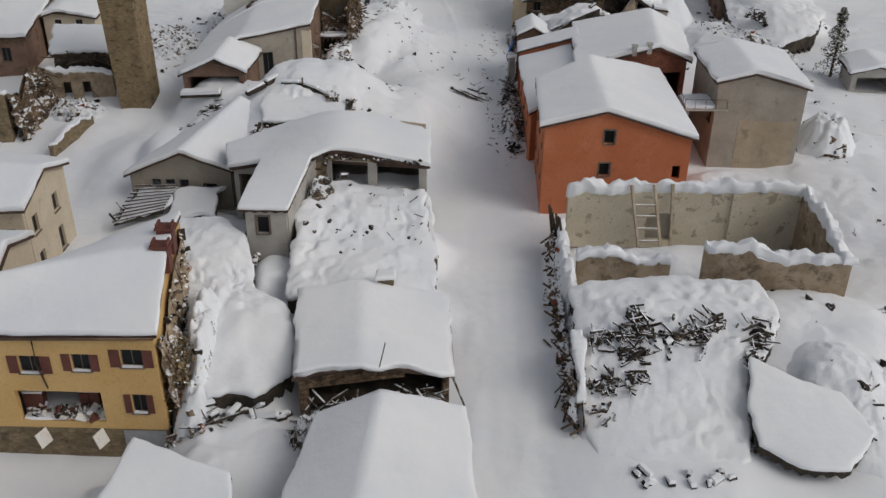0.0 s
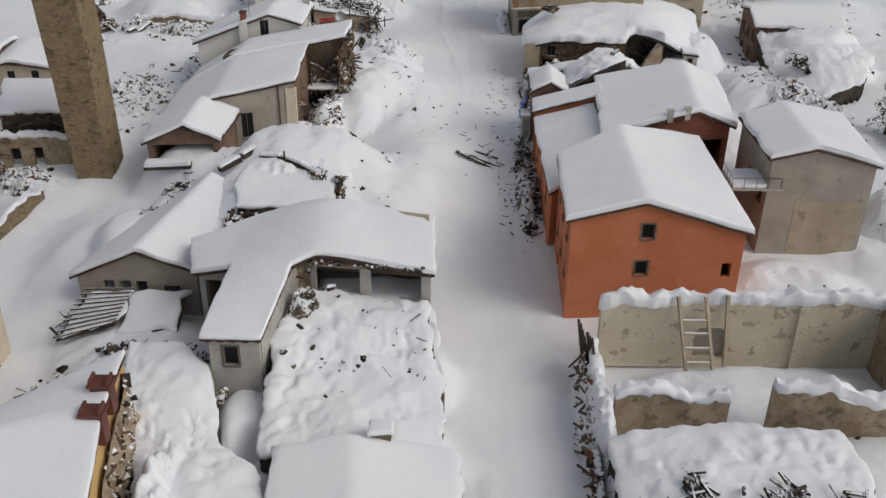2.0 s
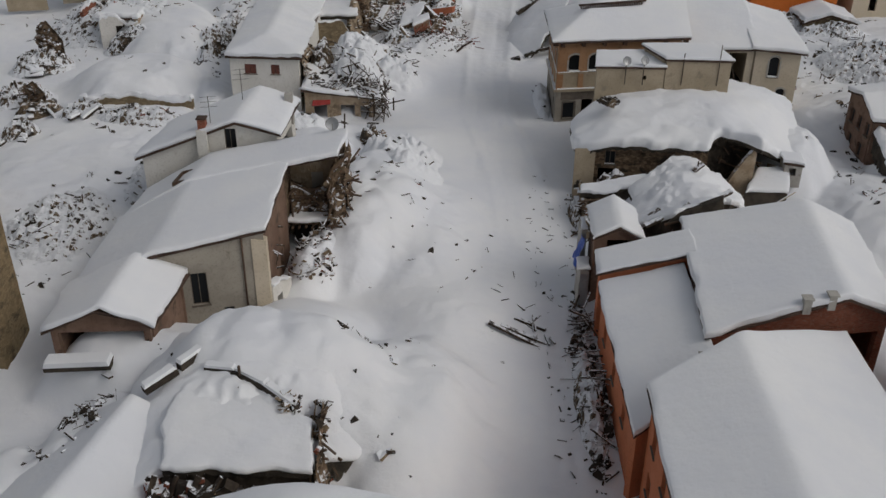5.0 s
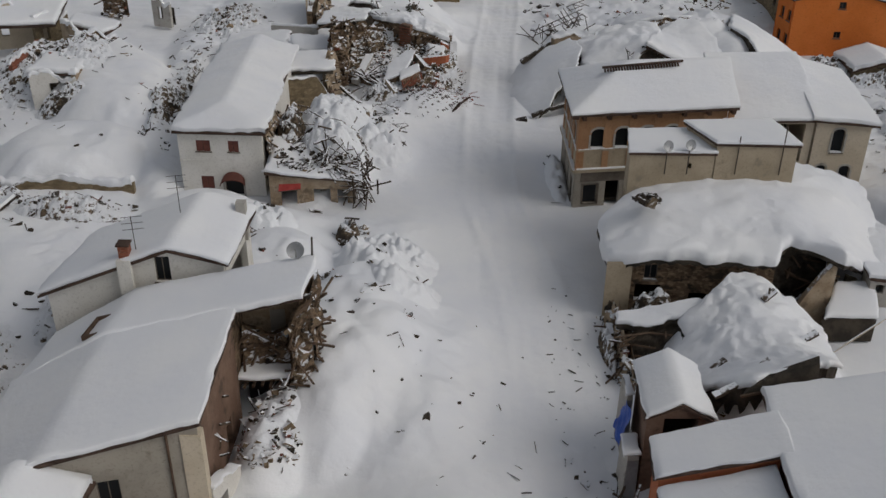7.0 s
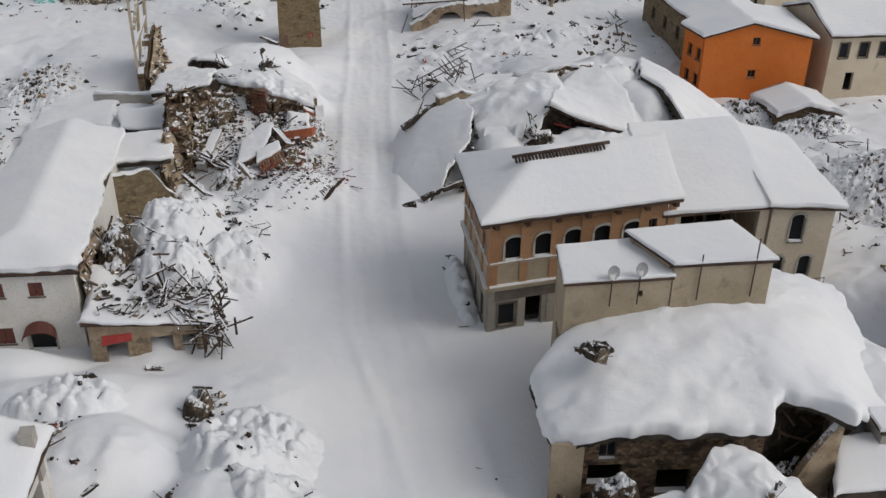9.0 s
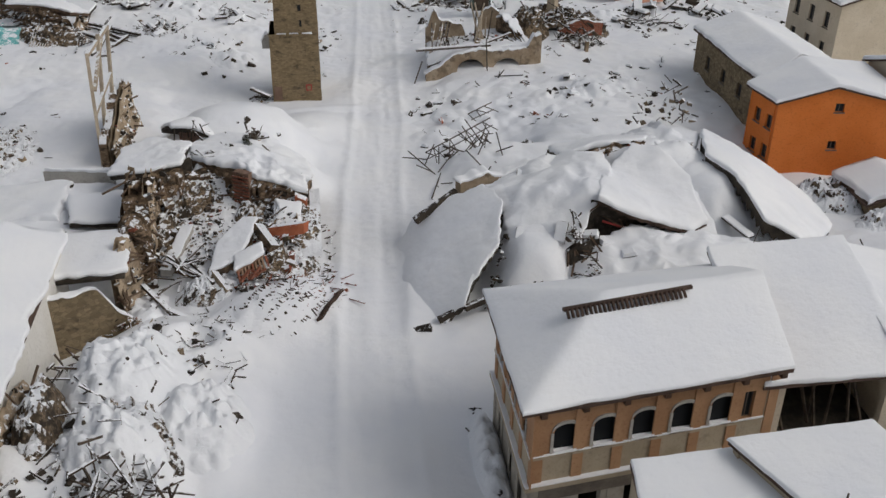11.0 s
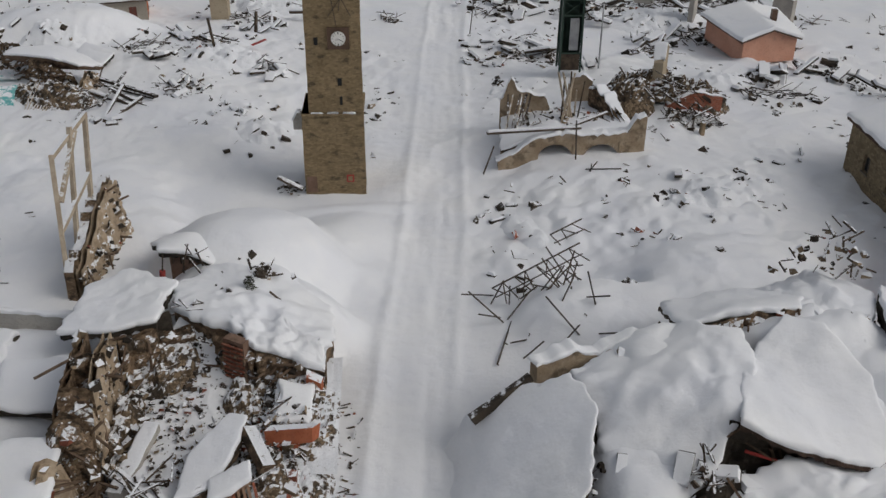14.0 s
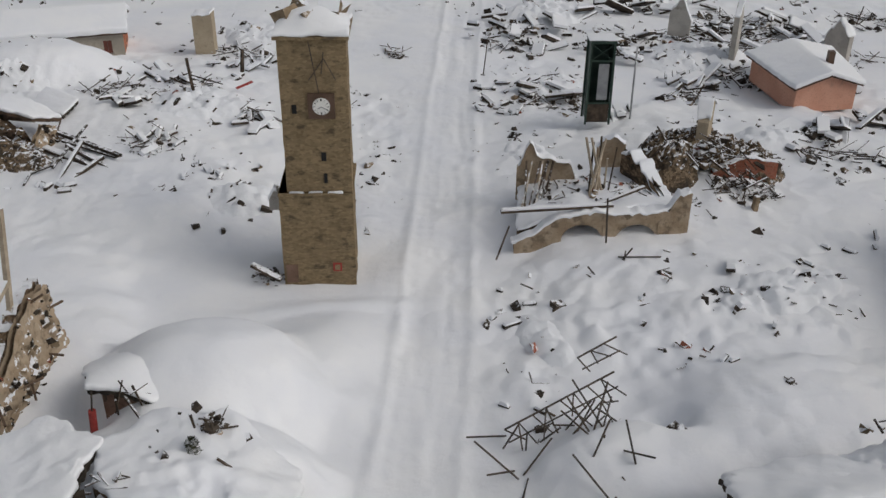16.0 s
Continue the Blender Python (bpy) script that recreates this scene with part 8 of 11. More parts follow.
# black block standing in for the shade below the broken floor
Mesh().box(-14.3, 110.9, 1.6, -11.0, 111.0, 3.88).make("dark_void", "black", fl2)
for i in range(7):
    Mesh().beam((-14.2 + i * 0.5, 109.3 + 0.1 * (i % 3), 3.8), (-14.15 + i * 0.5, 110.8, 3.8), 0.14, 0.16).make("joist", "wood", fl2)
torn_face("torn_wall", "broken brown partitions and joists in the torn room", (-14.4, 111.2), (-11.1, 111.6), 4.3, [(0, 7.0), (0.4, 6.0), (0.7, 6.4), (1, 7.6)], 0.4, "tornwall", 142, 0.8, sticks=26)
torn_face("torn_wall", "splintered pier hanging at the roof end", (-11.4, 109.7), (-10.2, 110.1), 1.2, [(0, 7.6), (0.4, 8.8), (1, 9.4)], 0.5, "tornwall", 143, 0.6, sticks=14)
torn_face("torn_wall", "splintered outer end of the torn room", (-10.4, 110.0), (-10.1, 113.2), 1.2, [(0, 9.3), (0.5, 9.0), (1, 9.6)], 0.35, "tornwall", 144, 0.6, sticks=12)
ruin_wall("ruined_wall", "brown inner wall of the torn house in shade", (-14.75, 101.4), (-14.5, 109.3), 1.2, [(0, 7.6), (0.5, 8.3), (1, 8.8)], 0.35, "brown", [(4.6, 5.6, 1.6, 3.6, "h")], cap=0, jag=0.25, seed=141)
stick_heap(-14.3, 104.4, 0.2, 2.6, 7, 1.2, 4.6, 1.2, "splintered lath hanging from the torn wall", "torn wall laths", 0.9)
ruin_wall("ruined_wall", "broken white plaster stub with a dark doorway", (-14.3, 101.0), (-13.5, 103.8), 0.6, [(0, 3.8), (0.5, 3.7), (1, 2.8)], 0.4, "white", [(0.6, 1.4, 0.6, 2.6, "h")], cap=0.2, jag=0.3, seed=140)
qp = thing("corner_pier", -14.7, 100.6, 0.5, "pale plastered corner pier of the long grey house", "pier")
Mesh().box8([(-15.3, 100.32, 0.5), (-14.35, 100.5, 0.5), (-14.4, 101.3, 0.5), (-15.3, 101.3, 0.5), (-15.3, 100.32, 7.9), (-14.35, 100.5, 7.7), (-14.4, 101.3, 7.6), (-15.3, 101.3, 7.9)]).make("shaft", "cream", qp)
heap("rubble_heap", "stones and snow spilling from the torn end", -12.6, 107.0, 1.7, 3.0, -8, 0.7, "heap_snow", 240, rough=0.7)
rubble("rubble_heap", "stones and joists on the spilled snow", -12.6, 107.6, 1.5, 2.0, 0, 60, 0.1, 0.45, "mixed", 0.25, 0.3, 0.6, 1.2)
stick_heap(-12.4, 109.4, 1.4, 0.8, 8, 0.3, 1.2, 1.6, "broken joist fallen from the torn house", "torn joists", 0.5)
sk = thing("skylight", -21.6, 109.2, 8.3, "roof opening with a dark frame cut in the snow", "skylight")
for p_, q_ in (((-22.5, 108.2), (-20.7, 108.5)), ((-20.7, 108.5), (-20.4, 110.2)), ((-20.4, 110.2), (-22.2, 110.0)), ((-22.2, 110.0), (-22.5, 108.2))):
    Mesh().beam((*p_, 8.05 + 0.2 * (p_[0] + 21.5)), (*q_, 8.05 + 0.2 * (q_[0] + 21.5)), 0.12, 0.5).make("frame", "gutter", sk)
dish(-11.3, 113.2, 10.3, 0.52, 15)
pipe("mast", "dark pole at the roof end", "pole", [(-10.4, 113.2, 8.8), (-10.3, 113.3, 11.6)], 0.06, "steel")
# stone tower, first
def tower(name, label, quad, z0, z1, shrink, lean=0.0):
    t = thing(name, *bil(quad, 0.5, 0.5), z0, label, "tower")
    b = Mesh()
    n = 14
    cx, cy = bil(quad, 0.5, 0.5)
    ring = []
    for j in range(n + 1):
        k = 1 - shrink * j / n
        row = []
        for i in range(4):
            p, q_ = Vector(quad[i]), Vector(quad[(i + 1) % 4])
            for s_ in range(6):
                w = p.lerp(q_, s_ / 6)
                d = Vector((cx, cy)) + (w - Vector((cx, cy))) * k
                jit = 0.05 if 0 < s_ else 0.02
                row.append((d.x + lean * j / n + rng.uniform(-jit, jit), d.y + rng.uniform(-jit, jit), z0 + (z1 - z0) * j / n))
        ring.append(row)
    for row in ring:
        b.v += row
    for j in range(n):
        for i in range(24):
            a, c = j * 24 + i, j * 24 + (i + 1) % 24
            b.f.append((a, c, c + 24, a + 24))
    b.f.append(tuple(n * 24 + i for i in range(24)))
    b.m = [0] * len(b.f)
    b.make("shaft", "tower", t)
    return t


TL = [(-33.75, 94.8), (-30.65, 94.8), (-30.7, 98.8), (-34.0, 98.6)]
tw = tower("stone_tower", "tall square old stone tower with snow on top", TL, 0.3, 18.4, -0.17, -0.6)
snow_cap([(-34.65, 94.5), (-31.0, 94.5), (-31.05, 99.1), (-34.8, 98.9)], lambda u, v: 18.4 + 0 * u, 0.3, tw, seed=81, ragged=0.1)
ruin_wall("ruined_wall", "broken stone stump on the tower top", (-34.2, 96.6), (-32.4, 96.8), 18.2, [(0, 20.6), (0.5, 21.5), (1, 20.2)], 1.2, "tower", cap=0.2, jag=0.4)
# cream houses far left
building("cream_house", "cream rendered house with dark windows and snow roof", "house", [(-44, 60.5), (-30.6, 62.0), (-30.2, 69.6), (-43, 72.0)], -0.8, gable_v(6.6, 6.6, 8.0, 0.5), "cream",
         {"F": [(12.0, 12.8, 3.5, 5.0, "w"), (12.0, 12.8, 0.5, 2.0, "w")], "R": [(1.2, 2.1, 3.8, 5.3, "w"), (4.8, 5.7, 3.8, 5.3, "w"), (1.2, 2.1, 0.6, 2.2, "w"), (4.8, 5.7, 0.4, 2.4, "w")]}, cap=0.55, over=0.4, seed=82, ragged=0.08)
building("cream_house", "second cream rendered house under snow", "house", [(-40, 50.5), (-29.3, 52.5), (-29.4, 59.6), (-40, 59.4)], -1.4, gable_v(5.6, 5.6, 7.0, 0.5), "cream", {"R": [(1.0, 1.9, 2.9, 4.4, "w"), (3.6, 4.5, 2.9, 4.4, "w"), (1.0, 1.9, -0.2, 1.2, "w"), (3.6, 4.5, -0.2, 1.2, "w")]}, cap=0.5, over=0.35, seed=83)
ruin_wall("ruined_wall", "broken stone house wall with gaping windows", (-41.6, 96.4), (-35.0, 97.2), 0.4, [(0, 4.6), (0.3, 4.2), (0.7, 4.4), (1, 3.8)], 0.6, "plaster_torn", [(1.4, 2.3, 1.4, 3.2, "h"), (3.4, 4.3, 1.4, 3.2, "h")], cap=0.4, seed=84, jag=0.4)
# dark sheet added behind the windows to stand for the shaded room
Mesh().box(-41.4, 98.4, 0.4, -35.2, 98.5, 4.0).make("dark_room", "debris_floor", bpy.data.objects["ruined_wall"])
ruin_wall("ruined_wall", "broken stone house wall with gaping windows", (-47.0, 86.5), (-42.2, 87.4), 0.2, [(0, 5.6), (0.4, 4.4), (1, 5.4)], 0.6, "stone", [(1.6, 2.6, 2.0, 3.6, "h")], cap=0.4, seed=85, jag=0.7)
torn_face("torn_wall", "tall splintered wall remains of a ruined house", (-42.0, 87.5), (-41.5, 96.2), 0.2, [(0, 5.6), (0.3, 3.8), (0.6, 6.0), (1, 5.0)], 0.5, "tornwall", 86, 0.9, sticks=34)
torn_face("torn_wall", "dark broken boards under a collapsed roof", (-41.6, 99.2), (-35.6, 99.6), 2.6, [(0, 5.0), (0.5, 5.4), (1, 5.1)], 0.3, "debris_floor", 87, 0.3, sticks=30)
slab("fallen_roof", "collapsed snowy roof over the ruined house", "roof slab", [(-42.0, 99.4, 5.2), (-35.4, 99.8, 5.2), (-36.6, 105.4, 6.2), (-43.6, 105.8, 6.2)], 0.25, "wood", 0.45, 88, 0.3)
heap("rubble_heap", "stones and boards inside the ruined houses", -44.4, 92.0, 2.6, 4.6, 0, 1.8, "heap", 89)
heap("rubble_heap", "snowy stones before the ruined wall", -38.0, 93.8, 3.4, 2.2, 0, 0.6, "heap_white", 90)
building("pale_house", "pale house with snow roof behind the tower", "house", [(-46.6, 110.2), (-40.8, 110.6), (-41.2, 117), (-47, 117)], 0.8, gable_u(6.0, 5.8, 6.6, 0.3), "cream", {"F": [(1.2, 2.0, 4.2, 5.6, "w"), (3.6, 4.4, 4.2, 5.6, "w")]}, cap=0.45, over=0.35, seed=90)
building("pale_house", "brown house under a broad deep snow roof", "house", [(-58, 103.0), (-46.9, 104.6), (-47.2, 117), (-58, 116)], 0.6, gable_v(5.4, 6.6, 7.0, 0.7), "brown", {"F": [(8.6, 9.6, 2.6, 4.2, "w")]}, cap=0.6, over=0.4, seed=99)
ruin_wall("ruined_wall", "crumbling garden wall with snow", (-37.0, 84.0), (-35.4, 91.0), 0.4, [(0, 1.6), (0.5, 2.4), (1, 2.0)], 0.5, "stone", cap=0.25, jag=0.5)

# white gabled house
building("white_house", "white rendered gabled house with one tall window, deep snow roof", "house", [(-26.1, 112.9), (-15.6, 113.3), (-15.2, 119.4), (-25.0, 119.6)], 1.0, gable_u(7.9, 9.9, 10.9, 0.7), "white",
         {"F": [(6.5, 7.4, 8.6, 10.3, "w")], "R": [(1.0, 5.0, 6.2, 8.6, "h")]}, cap=0.55, over=0.4, seed=91, us=[0, 0.35, 0.7, 0.85, 1], ragged=0.1, bumpy=0.15, rim=2.0)
wh = bpy.data.objects["white_house"]
Mesh().box(-21.6, 112.55, 7.0, -20.8, 112.88, 10.3).make("flue", "white", wh)
c = thing("chimney", -21.2, 113.2, 10.0, "small red brick chimney with snow", "chimney", "brick chimneys")
Mesh().box(-21.5, 112.9, 9.6, -20.9, 113.5, 11.1).make("shaft", "brick", c)
Mesh().box(-21.58, 112.82, 11.1, -20.82, 113.58, 11.2).make("lid", "tile", c)
c = thing("chimney", -15.4, 118.5, 9.0, "grey chimney at the ragged eave", "chimney", "roof chimneys")
Mesh().box(-15.7, 118.2, 8.6, -15.1, 118.8, 11.2).make("shaft", "concrete", c)
for x_, y_, z_ in ((-18.8, 117, 11.5), (-20.6, 113.4, 10.6)):
    an = thing("roof_aerial", x_, y_, z_, "thin metal television aerial on the snow roof", "aerial", "roof aerials")
    Mesh().tube([(x_, y_, z_ - 0.4), (x_, y_, z_ + 2.2)], 0.025).make("mast", "steel", an)
    for k in range(3):
        Mesh().tube([(x_ - 0.6, y_, z_ + 1.3 + 0.4 * k), (x_ + 0.6, y_ + 0.2, z_ + 1.35 + 0.4 * k)], 0.015).make("rod", "steel", an)
rubble("rubble_heap", "splintered boards at the white house's broken side", -14.0, 117.6, 1.2, 3.2, 0, 120, 0.12, 0.5, "mixed", 0.5, 0.4, 1.6, 2.2)
stick_heap(-13.6, 117.5, 1.2, 3, 10, 0.8, 2.6, 2.8, "splintered grey board beside the white house", "splintered boards", 0.7)
rubble("rubble_heap", "sparse stones and laths on the snow mound", -8.0, 116, 4.8, 8.5, 0, 20, 0.1, 0.35, "dark", 0.3, 0.0, 0.1, 1.4)
# second white house
building("white_house", "two-storey white house with brown shutters, torn at one end", "house", [(-25.0, 139.3), (-17.9, 139.0), (-18.2, 160.6), (-25.2, 160.6)], 0.2, hip(7.3, 21.6, 7.1, 0.3, "FRL"), "white",
         {"F": [(1.5, 2.7, 5.3, 6.3, "c"), (4.2, 5.1, 5.3, 6.3, "c"), (1.6, 2.7, 1.8, 3.0, "c"), (3.6, 5.2, 1.2, 3.1, "o")], "R": []}, cap=0.45, over=0.35, us=FINE, vs=[i / 24 for i in range(25)], seed=92, ragged=0.2, bumpy=0.2)
w2 = bpy.data.objects["white_house.001"]
Mesh().box(-25.02, 139.2, 4.35, -17.9, 139.27, 4.5).make("string_course", "white", w2)
ruin_wall("ruined_wall", "bare brown inner wall of the torn white house", (-18.2, 155.6), (-13.4, 157.6), 0.8, [(0, 5.8), (0.6, 5.6), (0.8, 3.6), (1, 2.6)], 0.4, "stone", cap=0.1, jag=0.3)
slab("roof_patch", "snowy flat roof behind the torn wall", "roof slab", [(-19.6, 157.8, 5.6), (-14.0, 158.4, 5.6), (-14.4, 164.0, 5.6), (-20.0, 164.0, 5.6)], 0.3, "debris_floor", 0.4, 93, 0.25, bumpy=0.3)
slab("roof_patch", "snow-covered flat concrete garage roof", "roof slab", [(-19.4, 167.8, 4.6), (-14.8, 167.4, 4.6), (-15.6, 172.2, 4.8), (-20.2, 171.8, 4.8)], 0.35, "debris_floor", 0.4, 94, 0.2, bumpy=0.25)
ruin_wall("garage_wall", "grey wall under the garage roof", (-19.2, 168.2), (-15.0, 167.9), 0.8, [(0, 4.4), (1, 4.4)], 0.3, "grey", cap=0, jag=0.0)
ruin_wall("garden_wall", "grey wall with a tiled coping and snow", (-23.4, 177.6), (-17.8, 176.8), 2.0, [(0, 4.4), (1, 4.4)], 0.35, "concrete", cap=0.25, jag=0.0)
slab("roof_patch", "low flat roof under deep snow", "roof slab", [(-26.0, 164.5, 3.6), (-19.8, 164.8, 4.0), (-19.6, 167.4, 4.2), (-26.0, 168.0, 3.8)], 0.3, "debris_floor", 0.5, 95, 0.4, bumpy=0.4)
slab("roof_patch", "low flat roof under deep snow", "roof slab", [(-28.0, 169.0, 3.4), (-20.6, 169.0, 4.0), (-20.6, 175.4, 4.2), (-28.0, 175.4, 3.6)], 0.3, "debris_floor", 0.6, 96, 0.4, bumpy=0.4)
dw = thing("door_awning", -20.6, 139.0, 2.6, "faded dark red arched awning over the white house's door", "awning")
for i in range(10):
    a0, a1 = math.pi * i / 10, math.pi * (i + 1) / 10
    Mesh().box8([(-20.6 + 1.05 * math.cos(a1), 138.3, 2.45 + 0.55 * math.sin(a1)), (-20.6 + 1.05 * math.cos(a0), 138.3, 2.45 + 0.55 * math.sin(a0)), (-20.6 + 0.95 * math.cos(a0), 138.98, 2.6 + 0.85 * math.sin(a0)), (-20.6 + 0.95 * math.cos(a1), 138.98, 2.6 + 0.85 * math.sin(a1)), (-20.6 + 1.08 * math.cos(a1), 138.3, 2.5 + 0.58 * math.sin(a1)), (-20.6 + 1.08 * math.cos(a0), 138.3, 2.5 + 0.58 * math.sin(a0)), (-20.6 + 0.98 * math.cos(a0), 138.98, 2.65 + 0.88 * math.sin(a0)), (-20.6 + 0.98 * math.cos(a1), 138.98, 2.65 + 0.88 * math.sin(a1))]).make("panel", "shutter", dw)
# lumpy bank before the shop, with planks and stones sticking out
heap("rubble_heap", "big blocks of tumbled snow on the street bank", -7.0, 126.4, 3.6, 3.4, 0, 1.5, "heap_snow", 342, rough=1.3)
heap("rubble_heap", "tumbled snow blocks along the street bank", -5.2, 121.6, 2.4, 3.0, 0, 0.8, "heap_snow", 343, rough=1.0)
heap("rubble_heap", "tumbled snow on the street beside the shop", -8.2, 146.8, 2.4, 3.4, 0, 1.0, "heap_snow", 344, rough=1.1)
heap("rubble_heap", "dark stones poking out of the bank", -10.1, 130.4, 0.9, 1.0, 0, 1.0, "heap_white", 345, rough=1.0)
rubble("rubble_heap", "dark stones poking out of the bank", -9.8, 130.2, 1.4, 1.6, 0, 50, 0.1, 0.45, "mixed", 0.2, 0.0, 0.6, 1.0)
rubble("rubble_heap", "few stones in the tumbled snow", -7.2, 126.2, 2.6, 2.8, 0, 22, 0.15, 0.5, "dark", 0.3, 0.5, 1.0, 1.0)
timber((-18.4, 130.9, 2.3), (-15.8, 132.4, 3.3), 0.5, 0.14, "dark roof plank sticking out of the snow", "roof_plank", group="bank planks", category="plank")
timber((-18.0, 130.7, 2.2), (-15.9, 131.9, 3.0), 0.3, 0.12, "dark roof plank sticking out of the snow", "roof_plank", group="bank planks", category="plank")
timber((-15.6, 128.8, 1.9), (-14.9, 130.3, 3.1), 0.5, 0.3, "dark beam end in a snow hollow", "roof_plank", group="bank planks", category="plank")
timber((-21.6, 131.6, 2.2), (-19.2, 132.4, 3.2), 0.5, 0.2, "dark roof plank sticking out of the snow", "roof_plank", group="bank planks", category="plank")
rubble("rubble_heap", "dark stones round the sunk planks", -17.6, 131.4, 2.6, 1.0, 20, 44, 0.15, 0.6, "dark", 0.3, 0.0, 0.9, 1.2)
heap("rubble_heap", "lumpy snow round the sunk planks", -17.4, 130.6, 3.4, 2.0, 10, 0.9, "heap_snow", 346, rough=1.0)
for k_ in range(6):
    timber((-18.3 + 0.22 * k_, 124.4 + 0.4 * k_, 2.2), (-18.1 + 0.25 * k_, 124.8 + 0.55 * k_, 4.0 + 0.2 * (k_ % 3)), 0.12, 0.14, "pale broken post of the fallen lean-to", "wooden_post", group="lean-to posts", category="post")
rubble("rubble_heap", "dark boards of the fallen lean-to", -17.6, 126.0, 1.0, 1.8, 0, 44, 0.15, 0.5, "mixed", 0.5, 0.2, 1.0, 1.6)
# small shop with red awning and the timber heap above it
building("ruined_shop", "low ruined shop with dark doorways, its roof buried in timbers", "shop", [(-17.2, 137.0), (-10.2, 137.8), (-10.4, 143.0), (-17.2, 142.4)], 0.3, corners(4.5, 3.4, 3.8, 5.0), "plaster_torn", {"F": [(0.9, 2.2, 0.5, 2.8, "h"), (3.6, 5.0, 0.5, 2.7, "h"), (5.6, 6.4, 0.9, 2.6, "h")]}, cap=0.3, over=0.3, seed=97, ragged=0.3, bumpy=0.4)
aw_ = thing("awning", -15.9, 136.6, 2.7, "torn red awning over the shop door", "awning")
Mesh().box8([(-16.4, 136.5, 2.9), (-14.6, 136.8, 3.0), (-14.6, 137.0, 3.4), (-16.4, 137.0, 3.3), (-16.4, 136.5, 2.95), (-14.6, 136.8, 3.05), (-14.6, 137.0, 3.45), (-16.4, 137.0, 3.35)]).make("cloth", "red", aw_)
Mesh().tube([(-16.4, 136.5, 2.9), (-14.6, 136.8, 3.0)], 0.03).make("bar", "steel", aw_)
heap("rubble_heap", "snow lying in the shop's wreckage", -12.6, 142.8, 2.8, 2.6, 0, 1.5, "heap_snow", 347, rough=1.4)
rubble("rubble_heap", "stones and laths heaped on the shop roof", -12.8, 143.5, 3.6, 4.6, 0, 190, 0.08, 0.42, "dark", 0.45, 0.1, 1.0, 1.6)
heap("rubble_heap", "dark wreckage heaped on the shop roof", -12.8, 143.8, 3.4, 3.4, 0, 1.1, "heap_white", 250, rough=1.0)
rb = Mesh()
for _ in range(170):
    u_, v_ = rng.random() ** 0.7, rng.random()
    x, y = bil([(-17.0, 136.9), (-10.2, 137.7), (-10.4, 142.8), (-17.0, 142.2)], u_, v_)
    z = (4.5 * (1 - u_) + 3.4 * u_) * (1 - v_) + (5.0 * (1 - u_) + 3.8 * u_) * v_ + 0.3
    if rng.random() < 0.45:
        L, yaw = rng.uniform(0.4, 1.6), rng.uniform(0, 6.3)
        rb.beam((x - math.cos(yaw) * L / 2, y - math.sin(yaw) * L / 2, z), (x + math.cos(yaw) * L / 2, y + math.sin(yaw) * L / 2, z + rng.uniform(0, 0.4)), 0.07, 0.09, 3, rng.uniform(0, 3))
    else:
        sz = rng.uniform(0.12, 0.45)
        rb.chunk((x, y, z), (sz, sz * 0.8, sz * 0.6), rng.choice((0, 1, 1, 1)), 0.5)
tagged(rb.make("roof_debris", ["rub_stone", "rub_dark", "rub_brick", "rub_wood"]), "laths and stones lying on the shop's snowy roof", "debris", kind="stuff")
heap("rubble_heap", "brown wreckage at the torn end of the white house", -16.4, 144.4, 1.3, 3.4, 0, 3.0, "heap_white", 251, rough=1.2)
torn_face("torn_wall", "brown torn end of the white house with hanging reeds", (-17.7, 139.3), (-17.8, 148.0), 0.8, [(0, 6.6), (0.3, 6.9), (0.7, 6.4), (1, 5.6)], 0.5, "plaster_torn", 325, 0.8, sticks=30)
heap("rubble_heap", "snowy wreckage behind the shop", -13.0, 150.0, 3.6, 5.0, 0, 1.5, "heap_snow", 252)
stick_heap(-11.2, 139.4, 1.9, 2.4, 54, 1.0, 3.6, 3.0, "long dark roof timber in a tangled heap", "shop roof timbers", 0.5)
stick_heap(-9.6, 138.2, 1.3, 2.0, 40, 0.2, 2.2, 3.2, "long dark roof timber fallen beside the shop", "shop roof timbers", 0.9)
stick_heap(-14.6, 146.5, 2.4, 3.0, 20, 0.5, 1.6, 3.0, "dark roof timber in the heap", "shop roof timbers", 0.4)
for a in range(2):
    timber((-13.8 + a * 0.4, 135.6, 1.7), (-12.0 + a * 0.4, 136.2 - a * 0.4, 0.9), 0.4, 0.1, "snowy plank leaning before the shop", "plank", category="plank")
rubble("rubble_heap", "broken stones and laths in the bank beyond the shop", -13.0, 147.6, 3.4, 5.2, 0, 190, 0.12, 0.6, "mixed", 0.25, 0.0, 0.3, 1.6)
rubble("rubble_heap", "dirty stones by the snow bank", -10.5, 152, 4.2, 5.0, 0, 110, 0.1, 0.5, "mixed", 0.3, 0.0, 0.4, 1.8)
# gutted building with standing wall fragments
torn_face("torn_wall", "outer face of the tall torn wall", (-15.2, 170.8), (-15.0, 164.0), 1.0, [(0, 7.6), (0.5, 7.5), (0.85, 7.0), (1, 6.2)], 0.15, "tornwall", 100, 0.3)
torn_face("torn_wall", "brown rubble core along the top of the tall wall", (-14.8, 165.2), (-13.2, 165.3), 4.6, [(0, 7.4), (0.5, 7.8), (1, 7.3)], 0.35, "tornwall", 340, 0.5, sticks=4)
torn_face("torn_wall", "brown rubble core along the top of the tall wall", (-14.9, 168.0), (-13.3, 168.1), 5.6, [(0, 7.7), (0.5, 8.0), (1, 7.6)], 0.35, "tornwall", 342, 0.5, sticks=4)
